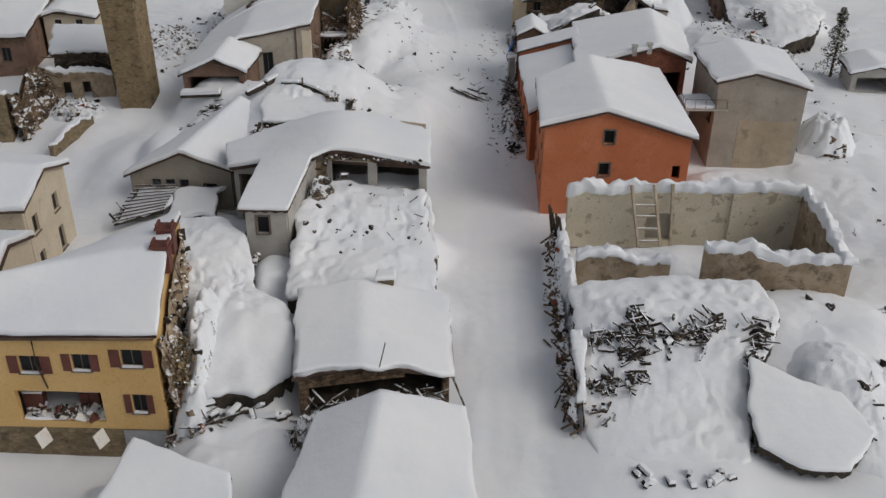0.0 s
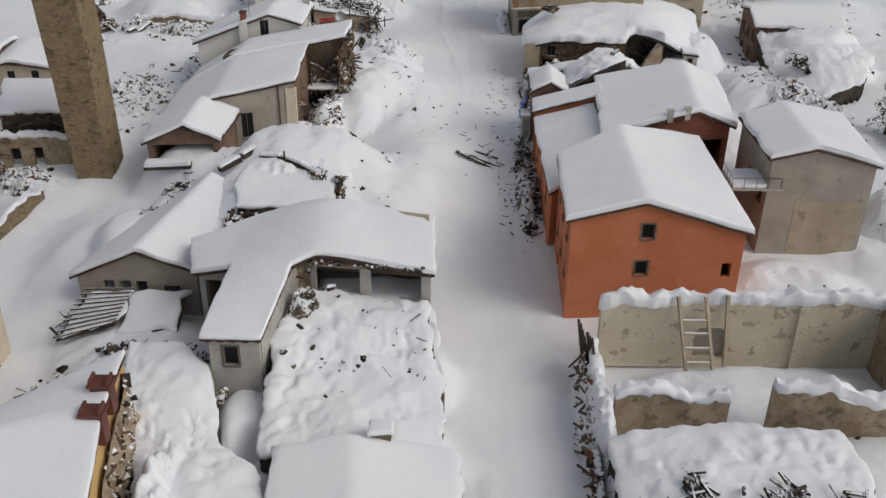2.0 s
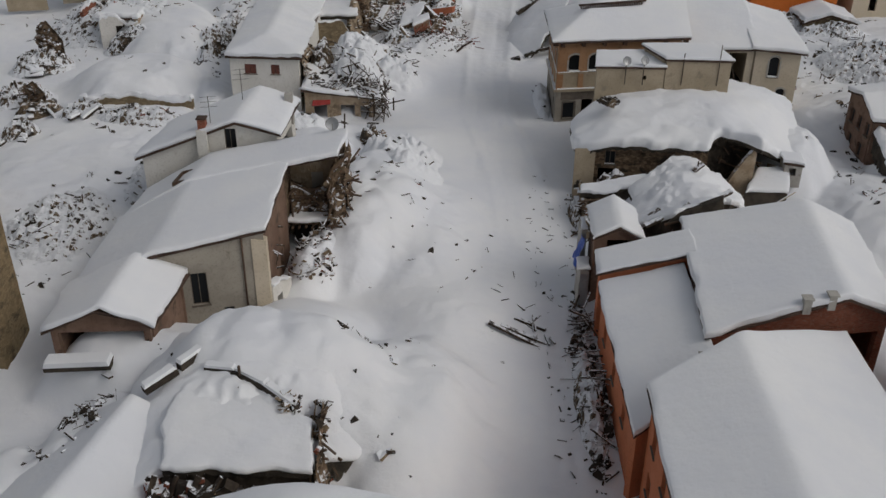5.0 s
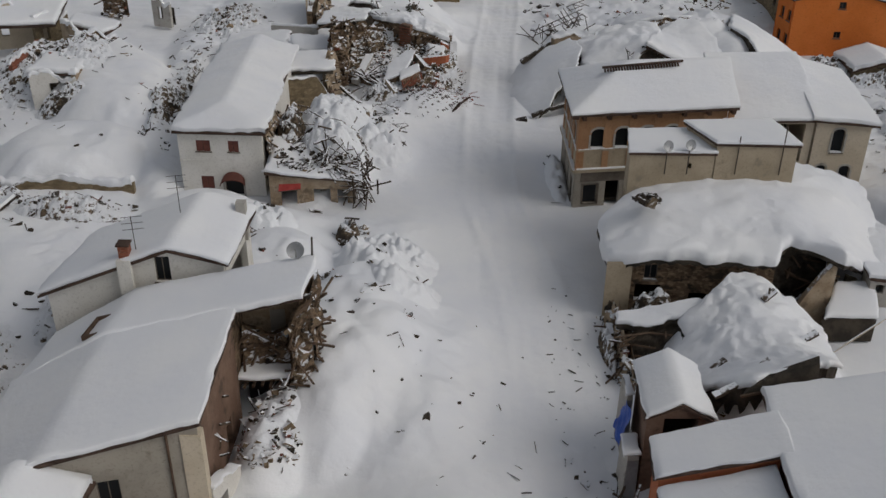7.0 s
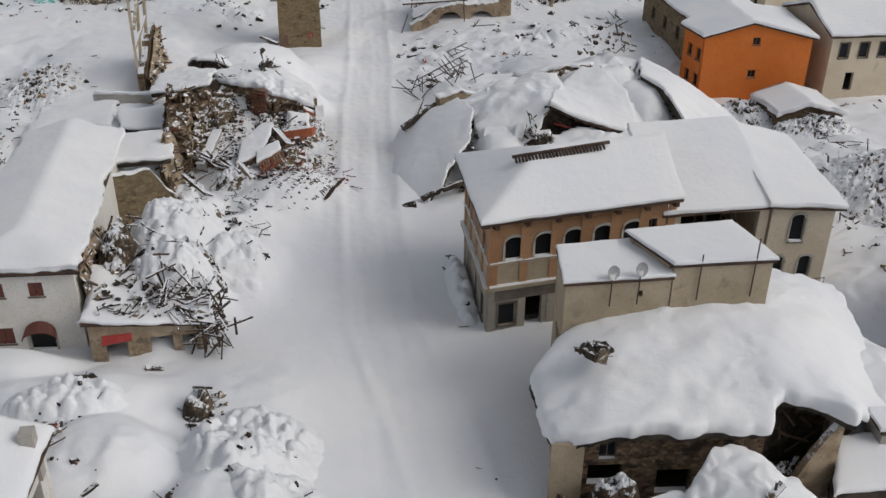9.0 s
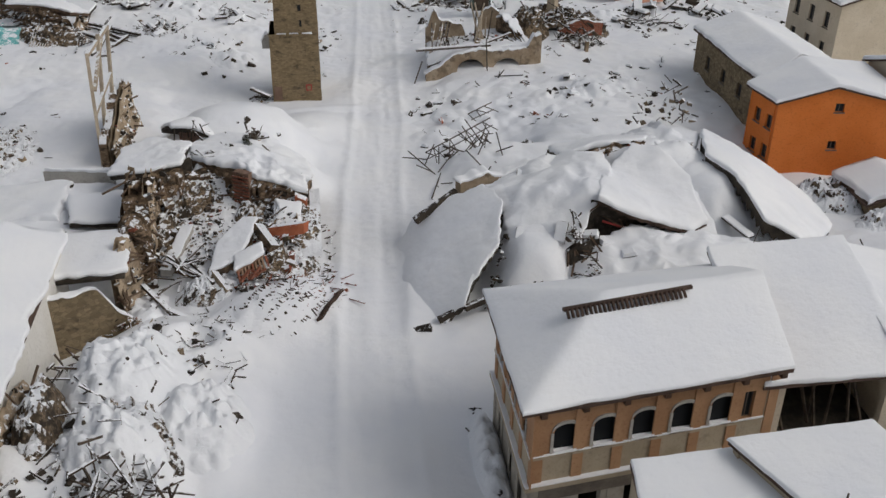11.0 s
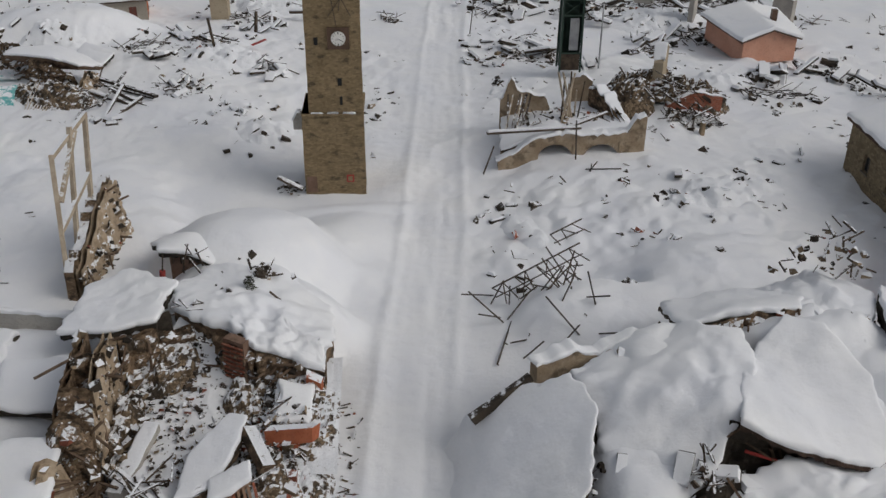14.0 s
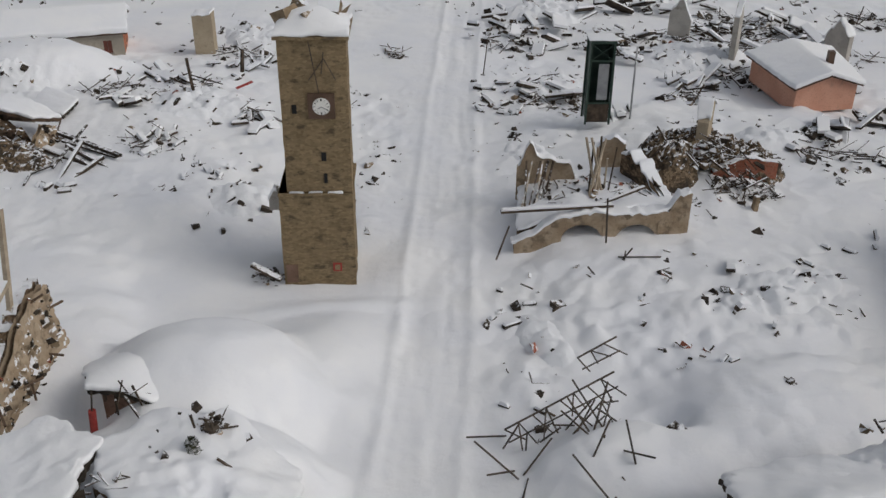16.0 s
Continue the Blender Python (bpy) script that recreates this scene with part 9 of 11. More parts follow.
torn_face("torn_wall", "rough plastered inner face of the tall torn wall", (-13.25, 164.2), (-13.65, 170.8), 1.4, [(0, 5.4), (0.2, 6.8), (0.6, 7.6), (1, 7.6)], 0.22, "plaster_torn", 330, 0.5, sticks=8)
torn_face("torn_wall", "broken end of the tall wall, reddish rubble core showing", (-15.1, 163.7), (-13.0, 163.9), 0.8, [(0, 6.4), (0.4, 7.2), (0.75, 7.0), (1, 6.0)], 0.4, "tornwall", 334, 0.7, sticks=16)
torn_face("torn_wall", "leaning torn piece of the front wall with hanging boards", (-15.0, 160.0), (-13.7, 162.4), 1.0, [(0, 4.8), (0.4, 6.8), (0.8, 6.2), (1, 4.2)], 0.18, "plaster_torn", 335, 0.5, sticks=14)
torn_face("torn_wall", "dark brown wall at the back of the gutted building", (-13.4, 170.9), (-9.8, 173.2), 2.4, [(0, 6.6), (0.5, 6.4), (1, 6.0)], 0.45, "tornwall", 331, 0.9, sticks=8)
# near-black sheets set on the back wall as the shade of gaps
for p, q_ in (((-11.9, 173.0), (-11.0, 173.4)), ((-9.3, 173.8), (-8.5, 173.4))):
    torn_face("gap_shade", "dark sheet for the shaded gap in the broken back wall", p, q_, 4.2, [(0, 6.5), (1, 6.6)], 0.12, "debris_floor", 336, 0.1)
torn_face("torn_wall", "dark brick wall face of the gutted building", (-8.5, 172.5), (-5.9, 170.6), 2.6, [(0, 6.2), (0.5, 6.3), (1, 6.0)], 0.4, "tornwall", 332, 0.9, sticks=6)
torn_face("torn_wall", "dark brick wall face of the gutted building", (-5.9, 170.6), (-2.2, 170.0), 2.4, [(0, 6.0), (0.5, 5.6), (1, 5.0)], 0.4, "tornwall", 333, 0.9, sticks=10)
ruin_wall("street_wall", "street-side wall stump of the gutted building", (-2.5, 164.6), (-2.2, 176.0), 0.8, [(0, 1.8), (0.2, 2.8), (0.45, 4.6), (0.7, 4.8), (1, 3.6)], 0.5, "tornwall", cap=0, seed=103, jag=0.5)
stump = ruin_wall("chimney_stump", "broken brown brick chimney stump with a hollow", (-7.8, 171.2), (-6.6, 170.5), 3.2, [(0, 6.6), (1, 6.7)], 0.6, "brown", [(0.35, 1.0, 5.9, 6.4, "h")], cap=0.0, seed=106, jag=0.12, category="chimney stump")
for k_ in range(9):
    Mesh().beam((-7.85, 171.1, 3.9 + 0.3 * k_), (-6.65, 170.4, 3.9 + 0.3 * k_), 0.1, 0.09).make("brick_course", "brick", stump)
laden_roof("roof_remnant", "snow roof remnant behind the torn wall", "roof slab", [(-17.1, 172.6, 6.1), (-14.3, 172.3, 6.3), (-11.7, 172.8, 6.5), (-11.4, 175.0, 6.6), (-11.7, 177.4, 6.3), (-14.6, 179.6, 5.9), (-16.8, 178.0, 5.9)], snow=0.34, thick=0.35, ragged=0.4, seed=107, bumpy=0.3, clods=0.35)
laden_roof("snowed_ruin", "broken back of the gutted building under lumpy snow", "ruined house", [(-8.6, 172.8, 6.3), (-6.0, 170.7, 6.1), (-2.2, 170.0, 5.0), (-1.9, 173.5, 4.9), (-2.4, 177.0, 4.2), (-5.5, 180.2, 5.4), (-9.5, 180.2, 5.6), (-11.6, 178.0, 5.7), (-11.3, 174.6, 6.2)],
           [(-6.5, 176.0, 6.0)], (-6.2, 175.4), 0.55, 0.9, "tornwall", 0.6, 109, 0.7, 0.7, clods=1.3)
rubble("rubble_heap", "dark stones poking through the snowed back rooms", -6.6, 174.6, 3.8, 3.4, 0, 40, 0.12, 0.5, "dark", 0.25, 3.0, 0.5, 0.9)
slope_pts = [(-13.0, 164.5, 3.2), (-9.5, 162.0, 2.6), (-5.5, 163.4, 2.9), (-3.0, 166.0, 3.3), (-4.8, 169.8, 3.6), (-7.6, 172.2, 4.3), (-9.5, 175.0, 6.2), (-10.8, 174.2, 5.8), (-12.2, 171.6, 3.8), (-12.9, 168.5, 3.4)]
slope = surf(slope_pts)
laden_roof("rubble_slope", "snow-dusted rubble slope filling the gutted building", "rubble", slope_pts, (), (-8.6, 167.6), 0.3, 1.5, "tornwall", 0.3, 110, 0.3, 0.5, clods=0.45)
rubble("rubble_heap", "small dark stones strewn over the rubble slope", -8.8, 168.4, 3.9, 5.4, 12, 760, 0.06, 0.34, "mixed", 0.05, 0.34, 0.12, 0.8, on=slope)
rubble("rubble_heap", "dark stones gathered under the back wall", -10.6, 171.6, 1.8, 1.2, 30, 90, 0.1, 0.4, "dark", 0.15, 0.25, 0.5, 0.9, on=slope)
heap("rubble_heap", "brown stone and brick heap along the street side", -3.9, 168.4, 2.3, 3.6, 0, 0.9, "heap", 261, rough=0.9, on=slope)
heap("rubble_heap", "brown rubble bank before the chimney stump", -6.4, 169.0, 1.5, 2.4, 20, 0.7, "heap", 265, rough=0.9, on=slope)
heap("rubble_heap", "dark earth and stones under the back wall", -11.2, 171.4, 2.0, 1.5, 28, 1.3, "heap", 266, rough=0.9, on=slope)
heap("rubble_heap", "broken masonry round the fallen floor piece", -5.2, 164.2, 1.6, 2.2, 20, 0.7, "heap", 267, rough=1.0, on=slope)
heap("rubble_heap", "snowy splintered rubble before the fallen floor", -9.0, 161.6, 2.6, 1.3, 10, 0.8, "heap_white", 268, rough=0.9)
heap("rubble_heap", "brick and stone rubble thinning towards the street", -2.9, 165.0, 1.3, 1.8, 0, 0.9, "heap_white", 269, rough=0.8)
heap("rubble_heap", "brown stone heap under the tall wall", -12.7, 167.8, 0.9, 3.0, 0, 0.9, "heap", 262, rough=1.0, on=slope)
heap("rubble_heap", "brown bricks at the building foot", -4.2, 163.6, 1.8, 1.5, 0, 0.9, "heap_red", 263, rough=0.9)
heap("rubble_heap", "snowy stones in the collapsed corner", -13.6, 160.6, 1.6, 2.6, 0, 0.9, "heap_snow", 264, rough=0.7)
rubble("rubble_heap", "brown bricks and stones heaped by the street side", -4.4, 167.6, 2.1, 3.4, 0, 420, 0.1, 0.55, "stone", 0.12, 0.3, 1.1, 1.2, on=slope)
rubble("rubble_heap", "dark red bricks among the street-side rubble", -5.0, 166.0, 1.9, 3.4, 0, 150, 0.08, 0.4, "brick", 0.1, 0.3, 0.9, 1.2, on=slope)
rubble("rubble_heap", "brown stones fallen from the tall wall", -12.4, 167.4, 1.0, 3.4, 0, 160, 0.1, 0.5, "stone", 0.15, 0.3, 0.9, 1.2, on=slope)
frag = thing("brick_fragment", -3.8, 165.7, 3.6, "broken orange-red hollow brick wall piece in the rubble", "wall fragment")
Mesh().box8([(-5.0, 165.5, 3.7), (-2.6, 165.2, 4.2), (-2.3, 165.6, 4.2), (-4.8, 166.0, 3.7), (-5.1, 165.8, 4.5), (-2.6, 165.5, 4.9), (-2.2, 165.9, 4.9), (-4.8, 166.2, 4.55)]).make("block", "hollow_brick", frag)
Mesh().box8([(-4.2, 165.35, 3.2), (-3.5, 165.2, 3.3), (-3.4, 165.6, 3.3), (-4.1, 165.8, 3.2), (-4.4, 165.4, 3.9), (-3.3, 165.3, 4.0), (-3.2, 165.7, 4.0), (-4.2, 165.9, 3.9)]).make("block", "hollow_brick", frag)
frag = thing("brick_fragment", -2.8, 169.8, 4.0, "upright stub of orange-red brick at the wall's end", "wall fragment")
Mesh().box8([(-3.3, 169.5, 3.6), (-2.3, 169.3, 3.6), (-2.3, 169.9, 3.6), (-3.3, 170.1, 3.6), (-3.2, 169.5, 5.1), (-2.4, 169.3, 4.8), (-2.3, 169.9, 4.8), (-3.2, 170.1, 5.2)]).make("block", "hollow_brick", frag)
laden_roof("fallen_floor", "broken fallen floor slab under snow, masonry along its edge", "floor slab", [(-9.2, 162.0, 3.2), (-7.9, 162.1, 3.5), (-7.0, 163.0, 4.0), (-6.2, 164.6, 4.6), (-6.0, 166.1, 5.0), (-7.0, 166.4, 4.9), (-8.3, 165.0, 4.4), (-9.0, 163.6, 3.8)], (), None, 0.3, 0.55, "tornwall", 0.4, 108, 0.3, 0.35, clods=0.3)
fl_ = thing("broken_floor_piece", -6.6, 162.4, 2.8, "broken end of a ribbed brick floor hanging under snow", "floor piece")
laden_roof("", "", "", [(-7.3, 161.6, 3.55), (-5.3, 162.5, 4.25), (-5.5, 163.4, 4.5), (-7.4, 162.7, 3.95)], (), None, 0.3, 0.25, "pale_brick", 0.2, 118, 0.2, 0.3, parent=fl_)
for k_ in range(9):
    t_ = k_ / 8
    Mesh().beam((-7.2 + 1.9 * t_, 161.75 + 0.8 * t_, 3.4 + 0.65 * t_), (-7.0 + 1.9 * t_, 161.3 + 0.8 * t_ + rng.uniform(-0.1, 0.1), 2.7 + 0.6 * t_ + rng.uniform(-0.15, 0.15)), 0.13, 0.18, 0, rng.uniform(-0.2, 0.2)).make("rib", "pale_brick" if k_ % 4 else "brick", fl_)
Mesh().beam((-9.1, 162.4, 3.3), (-7.9, 160.9, 2.3), 0.4, 0.5, 0, 0.2).make("edge_beam", "plaster_torn", fl_)
Mesh().beam((-5.9, 165.7, 4.7), (-4.7, 163.4, 4.1), 0.7, 0.6, 0, 0.4).make("edge_beam", "tornwall", fl_)
for k_ in range(5):
    x_, y_ = -6.9 + rng.uniform(-0.4, 0.9), 161.1 + rng.uniform(-0.4, 0.5)
    timber((x_, y_, gz(x_, y_) + 0.5), (x_ + rng.uniform(0.5, 1.2), y_ + rng.uniform(0.2, 0.8), gz(x_, y_) + rng.uniform(0.9, 1.5)), 0.2, 0.14, "broken orange brick rib under the floor piece", "floor_rib", "brick", "brick ribs", "brick piece")
slab("fallen_floor", "narrow fallen slab against the wall", "floor slab", [(-12.7, 163.4, 2.9), (-11.9, 163.2, 2.9), (-10.5, 166.4, 4.7), (-11.2, 166.6, 4.7)], 0.5, "concrete", 0.12, 109)
slab("fallen_floor", "snowy slab remnant", "floor slab", [(-4.8, 166.8, 4.2), (-2.8, 166.6, 4.0), (-2.8, 169.2, 4.6), (-4.8, 169.4, 4.8)], 0.3, "tornwall", 0.3, 110, 0.3)
for p, q_, w_ in (((-14.0, 162.2, 2.9), (-11.4, 159.2, 1.9), 0.3), ((-11.8, 159.6, 2.1), (-8.6, 157.6, 1.5), 0.34), ((-13.2, 164.6, 3.5), (-9.6, 162.0, 3.0), 0.24), ((-12.2, 164.2, 3.6), (-9.2, 161.6, 2.9), 0.2), ((-10.8, 163.8, 3.5), (-8.8, 161.4, 2.9), 0.22)):
    board((p[0] + q_[0]) / 2, (p[1] + q_[1]) / 2, (p[2] + q_[2]) / 2, (Vector(q_) - Vector(p)).length, w_, math.degrees(math.atan2(q_[1] - p[1], q_[0] - p[0])), math.degrees(math.asin((q_[2] - p[2]) / (Vector(q_) - Vector(p)).length)), "thick long dark roof beam lying on the snow", "gutted house beams", "rub_wood", 0.28, 0.0)
stick_heap(-12.6, 161.6, 1.6, 2.2, 10, 0.2, 0.9, 2.2, "dark broken lath by the torn front wall", "gutted house laths", 0.4)
stick_heap(-10.2, 163.0, 1.4, 1.0, 10, 0.6, 1.6, 2.0, "dark broken joist inside the gutted building", "gutted house joists", 0.4)
stick_heap(-3.6, 168.2, 1.2, 2.2, 8, 1.6, 2.8, 1.6, "dark broken joist inside the gutted building", "gutted house joists", 0.5)
stick_heap(-10.2, 174.2, 1.2, 0.8, 12, 4.2, 4.9, 1.6, "dark broken joist on the crest", "gutted house joists", 0.3)
stick_heap(-6.2, 175.6, 2.0, 1.6, 5, 2.6, 3.4, 1.8, "dark stake standing in the snow", "crest stakes", 1.1)
rubble("rubble_heap", "red bricks and tiles round the broken floor piece", -6.0, 161.8, 2.4, 1.6, 0, 120, 0.08, 0.36, "brick", 0.15, 0.1, 0.5, 1.2)
rubble("rubble_heap", "small dark splinters strewn over the snow", -8.0, 157.6, 5.5, 2.2, 0, 80, 0.05, 0.2, "dark", 0.3, 0.0, 0.1, 0.8)
rubble("rubble_heap", "broken tiles and bricks spread towards the street", -2.6, 161.8, 2.8, 3.8, 0, 220, 0.05, 0.24, "brick", 0.1, 0.0, 0.12, 1.0)
rubble("rubble_heap", "splinters along the street edge", -1.1, 167.5, 0.8, 5.0, 0, 50, 0.06, 0.26, "mixed", 0.25, 0.0, 0.1, 0.9)
rubble("rubble_heap", "red and white wreckage beside the bare inner wall", -14.6, 157.4, 1.4, 1.2, 0, 90, 0.08, 0.36, "brick", 0.25, 0.2, 1.0, 1.2)
stick_heap(-17.6, 153.6, 1.6, 1.4, 14, 0.2, 1.4, 2.0, "dark broken lath below the bare inner wall", "inner wall laths", 0.8)
for x_, y_, a_, l_ in ((-0.1, 163.0, 0.5, 1.0), (0.2, 162.6, -0.6, 0.9), (-0.9, 161.6, -0.5, 1.1), (-1.0, 162.4, 0.9, 0.5), (0.4, 160.6, -0.7, 1.3)):
    timber((x_, y_, gz(x_, y_) + 0.08), (x_ + l_ * math.cos(a_), y_ + l_ * math.sin(a_), gz(x_, y_) + 0.16), 0.14, 0.07, "dark red metal scrap on the snow", "metal_scrap", "rust", "red scrap", "scrap")
til = thing("fallen_tiles", -3.6, 160.6, 1.6, "rows of fallen roof tiles showing through snow", "roof tiles")
for i in range(17):
    for j in range(5):
        if rng.random() < 0.4 or i + 2 * j < 3:
            continue
        x, y = -4.9 + 0.85 * j - 0.13 * i + rng.uniform(-0.05, 0.05), 161.6 - 0.52 * j - 0.2 * i + rng.uniform(-0.05, 0.05)
        l_ = rng.uniform(0.12, 0.4)
        x2, y2 = x + (0.85 + rng.gauss(0, 0.1)) * l_, y - (0.52 + rng.gauss(0, 0.25)) * l_
        Mesh().beam((x, y, gz(x, y) + 0.05), (x2, y2, gz(x2, y2) + 0.02), 0.055, 0.08, 0, rng.uniform(-0.2, 0.2)).make("tile", "tile", til)
for k_ in range(16):
    t_ = k_ / 15
    x, y = -1.9 + 1.5 * t_, 157.6 + 3.2 * t_
    Mesh().beam((x, y, gz(x, y) + 0.1), (x + 0.35, y - 0.2, gz(x, y) + 0.42), 0.14, 0.2).make("tile_end", "tile", til)
# standing frame wall
ruin_wall("ruined_wall", "narrow standing stone wall end with a bare window frame", (-18.9, 181.0), (-18.6, 190.5), 2.2, [(0, 5.2), (0.3, 6.2), (0.7, 7.8), (1, 7.4)], 0.6, "tornwall", cap=0.0, seed=111, jag=0.6)
fr = thing("window_frame_ruin", -19.6, 184.5, 3.0, "tall pale bare masonry frame still standing", "masonry frame")
for p, q_ in (((-19.5, 181.2, 2.6), (-19.9, 184.0, 12.0)), ((-19.6, 184.2, 4.0), (-19.3, 186.4, 12.9)), ((-19.2, 187.0, 5.0), (-18.9, 188.6, 13.0)), ((-19.9, 184.0, 11.8), (-18.9, 188.6, 12.9)), ((-19.7, 182.6, 7.2), (-19.0, 187.6, 9.0)), ((-19.6, 183.3, 9.0), (-19.2, 187.0, 12.4))):
    Mesh().beam(p, q_, 0.26, 0.3).make("pier", "pale_wood", fr)
# hut on the square
hut = thing("low_hut", -11.6, 183.6, 4.6, "low dark hut end sticking out of the snow", "hut")
Mesh().box8([(-13.1, 182.6, 3.0), (-10.9, 182.3, 3.0), (-10.9, 183.2, 3.0), (-13.1, 183.4, 3.0), (-13.1, 182.6, 5.8), (-10.9, 182.3, 5.5), (-10.9, 183.2, 5.2), (-13.1, 183.4, 5.4)]).make("wall", "brown", hut)
for k_ in range(4):
    Mesh().box(-12.9 + k_ * 0.55, 182.25, 4.9, -12.8 + k_ * 0.55, 182.45, 5.7).make("slat", "rub_wood", hut)
laden_roof("", "", "", [(-13.6, 182.0, 5.9), (-11.8, 181.8, 5.8), (-10.4, 182.0, 5.0), (-9.2, 183.4, 4.0), (-9.6, 187.4, 3.6), (-13.6, 189.4, 3.2), (-15.2, 186.0, 4.2)], [(-12.2, 185.0, 5.4)], (-12.2, 185.0), 0.35, 0.3, "debris_floor", 0.25, 112, 0.15, 0.7, parent=hut)
rubble("rubble_heap", "dark broken vent and stones in the snow", -6.4, 178.6, 0.8, 0.6, 0, 40, 0.15, 0.6, "dark", 0.4, 0.8, 1.2, 1.2)
stick_heap(-6.4, 178.6, 0.6, 0.5, 9, 0.9, 1.8, 1.2, "dark slat of a broken vent in the snow", "vent slats", 0.9)
stick_heap(-11.4, 181.4, 0.9, 0.8, 7, 0.4, 2.0, 2.0, "dark post stuck in the snow by the hut", "hut posts", 1.3)
rd = thing("red_canister", -13.5, 181.9, 3.4, "red metal canister standing in snow", "canister")
Mesh().tube([(-13.6, 181.9, 3.2), (-13.5, 181.9, 4.6)], 0.2, 10).make("body", "red", rd)
Mesh().tube([(-13.5, 181.9, 4.6), (-13.3, 181.9, 6.0)], 0.05, 6).make("pipe", "steel", rd)

# clock tower
torn_face("torn_wall", "rough face of the standing wall, stone showing through plaster", (-18.4, 181.0), (-18.1, 190.4), 1.8, [(0, 5.0), (0.3, 6.0), (0.7, 7.6), (1, 7.2)], 0.3, "plaster_torn", 266, 0.5, sticks=6)
CT = [(-5.75, 199.8), (-0.72, 199.8), (-0.9, 204.6), (-5.7, 204.6)]
ct = tower("clock_tower", "tall square brown stone clock tower standing alone in snow", CT, 0.2, 8.3, 0.02)
CU = [(-5.1, 199.95), (-0.78, 199.95), (-0.95, 204.3), (-5.0, 204.3)]
b = tower("clock_tower_upper", "upper shaft", CU, 8.3, 18.8, 0.01)
for o in list(b.children):
    o.parent = ct
    o.matrix_parent_inverse = ct.matrix_basis.inverted()
    o.name = "upper_shaft"
bpy.data.objects.remove(b)
Mesh().box(-5.72, 199.74, 8.1, -0.74, 204.6, 8.3).make("ledge", "tower", ct)
for xa, xb in ((-4.9, -3.9), (-3.7, -2.7), (-2.5, -1.5)):
    snow_cap([(xa, 199.72), (xb, 199.72), (xb, 199.95), (xa, 199.95)], lambda u, v: 8.3 + 0 * u, 0.12, ct, "snow_ledge", seed=114, ragged=0.2)
Mesh().box(-5.3, 199.75, 18.75, -0.6, 204.5, 18.95).make("coping", "tower", ct)
snow_cap([(-5.3, 199.75), (-0.6, 199.75), (-0.6, 204.5), (-5.3, 204.5)], lambda u, v: 18.95 + 1.0 * np.sin(v * 3.14) * np.sin(u * 3.14), 0.3, ct, seed=115, ragged=0.15, bumpy=0.6)
Mesh().box(-3.35, 199.78, 13.6, -1.65, 199.94, 15.3).make("clock_panel", "gutter", ct)
cl = Mesh().tube([(-2.5, 199.78, 14.45), (-2.5, 199.7, 14.45)], 0.56, 24).make("clock_dial", "clock", ct, "white enamel clock dial with dark marks")
for k in range(12):
    a = k * math.pi / 6
    Mesh().beam((-2.5 + 0.38 * math.sin(a), 199.69, 14.45 + 0.38 * math.cos(a)), (-2.5 + 0.52 * math.sin(a), 199.69, 14.45 + 0.52 * math.cos(a)), 0.09, 0.02).make("hour_mark", "black", cl)
for a, L in ((radians(235), 0.3), (radians(120), 0.42)):
    Mesh().beam((-2.5, 199.68, 14.45), (-2.5 + L * math.sin(a), 199.68, 14.45 + L * math.cos(a)), 0.06, 0.02).make("clock_pointer", "black", cl)
# no openings cut: black blocks on the wall paint the slits' inner shade
for x_, z_, w_, h_ in ((-2.7, 10.6, 0.32, 0.6), (-2.6, 9.0, 0.22, 0.7), (-4.4, 13.9, 0.3, 0.6)):
    Mesh().box(x_, 199.9, z_, x_ + w_, 199.97, z_ + h_).make("slit", "black", ct)
Mesh().box(-2.3, 199.72, 2.3, -1.7, 199.8, 2.95).make("plaque", "red", ct)
Mesh().box(-2.18, 199.7, 2.42, -1.82, 199.718, 2.83).make("plaque_panel", "tower", ct)
Mesh().box(-5.55, 199.74, 1.4, -4.75, 199.8, 2.8).make("notice_board", "brown", ct)
for x_, y_, s_ in ((-4.6, 202, 1.2), (-3.2, 201.4, 0.9), (-1.9, 202.6, 1.3), (-3.9, 203.4, 1.0), (-1.4, 203.6, 0.9)):
    Mesh().chunk((x_, y_, 19.7), (s_, s_, s_ * 0.9)).make("broken_stone", "rub_stone", ct)
for p, q_ in (((-3.1, 199.75, 18.7), (-2.6, 199.72, 15.3)), ((-2.2, 199.75, 18.0), (-2.4, 199.72, 16.6)), ((-2.2, 199.72, 17.6), (-1.5, 199.72, 16.2)), ((-2.2, 199.72, 17.6), (-3.2, 199.72, 16.2))):
    Mesh().tube([p, q_], 0.035, 5).make("cable", "steel", ct)
ruin_wall("wall_stub", "snowy pale wall scrap clinging beside the tower", (-6.5, 200.7), (-5.75, 200.7), 6.6, [(0, 7.6), (0.5, 8.1), (1, 8.0)], 0.4, "concrete", cap=0.2, seed=116, jag=0.3)
rubble("rubble_heap", "stones beside the tower", -7.0, 200.8, 1.2, 1.4, 0, 24, 0.15, 0.5, "dark", 0.4, 0.0, 0.6, 1.6)
timber((-8.0, 200.2, 2.6), (-5.9, 199.3, 1.9), 0.42, 0.22, "dark plank leaning by the tower foot", "plank", category="plank")

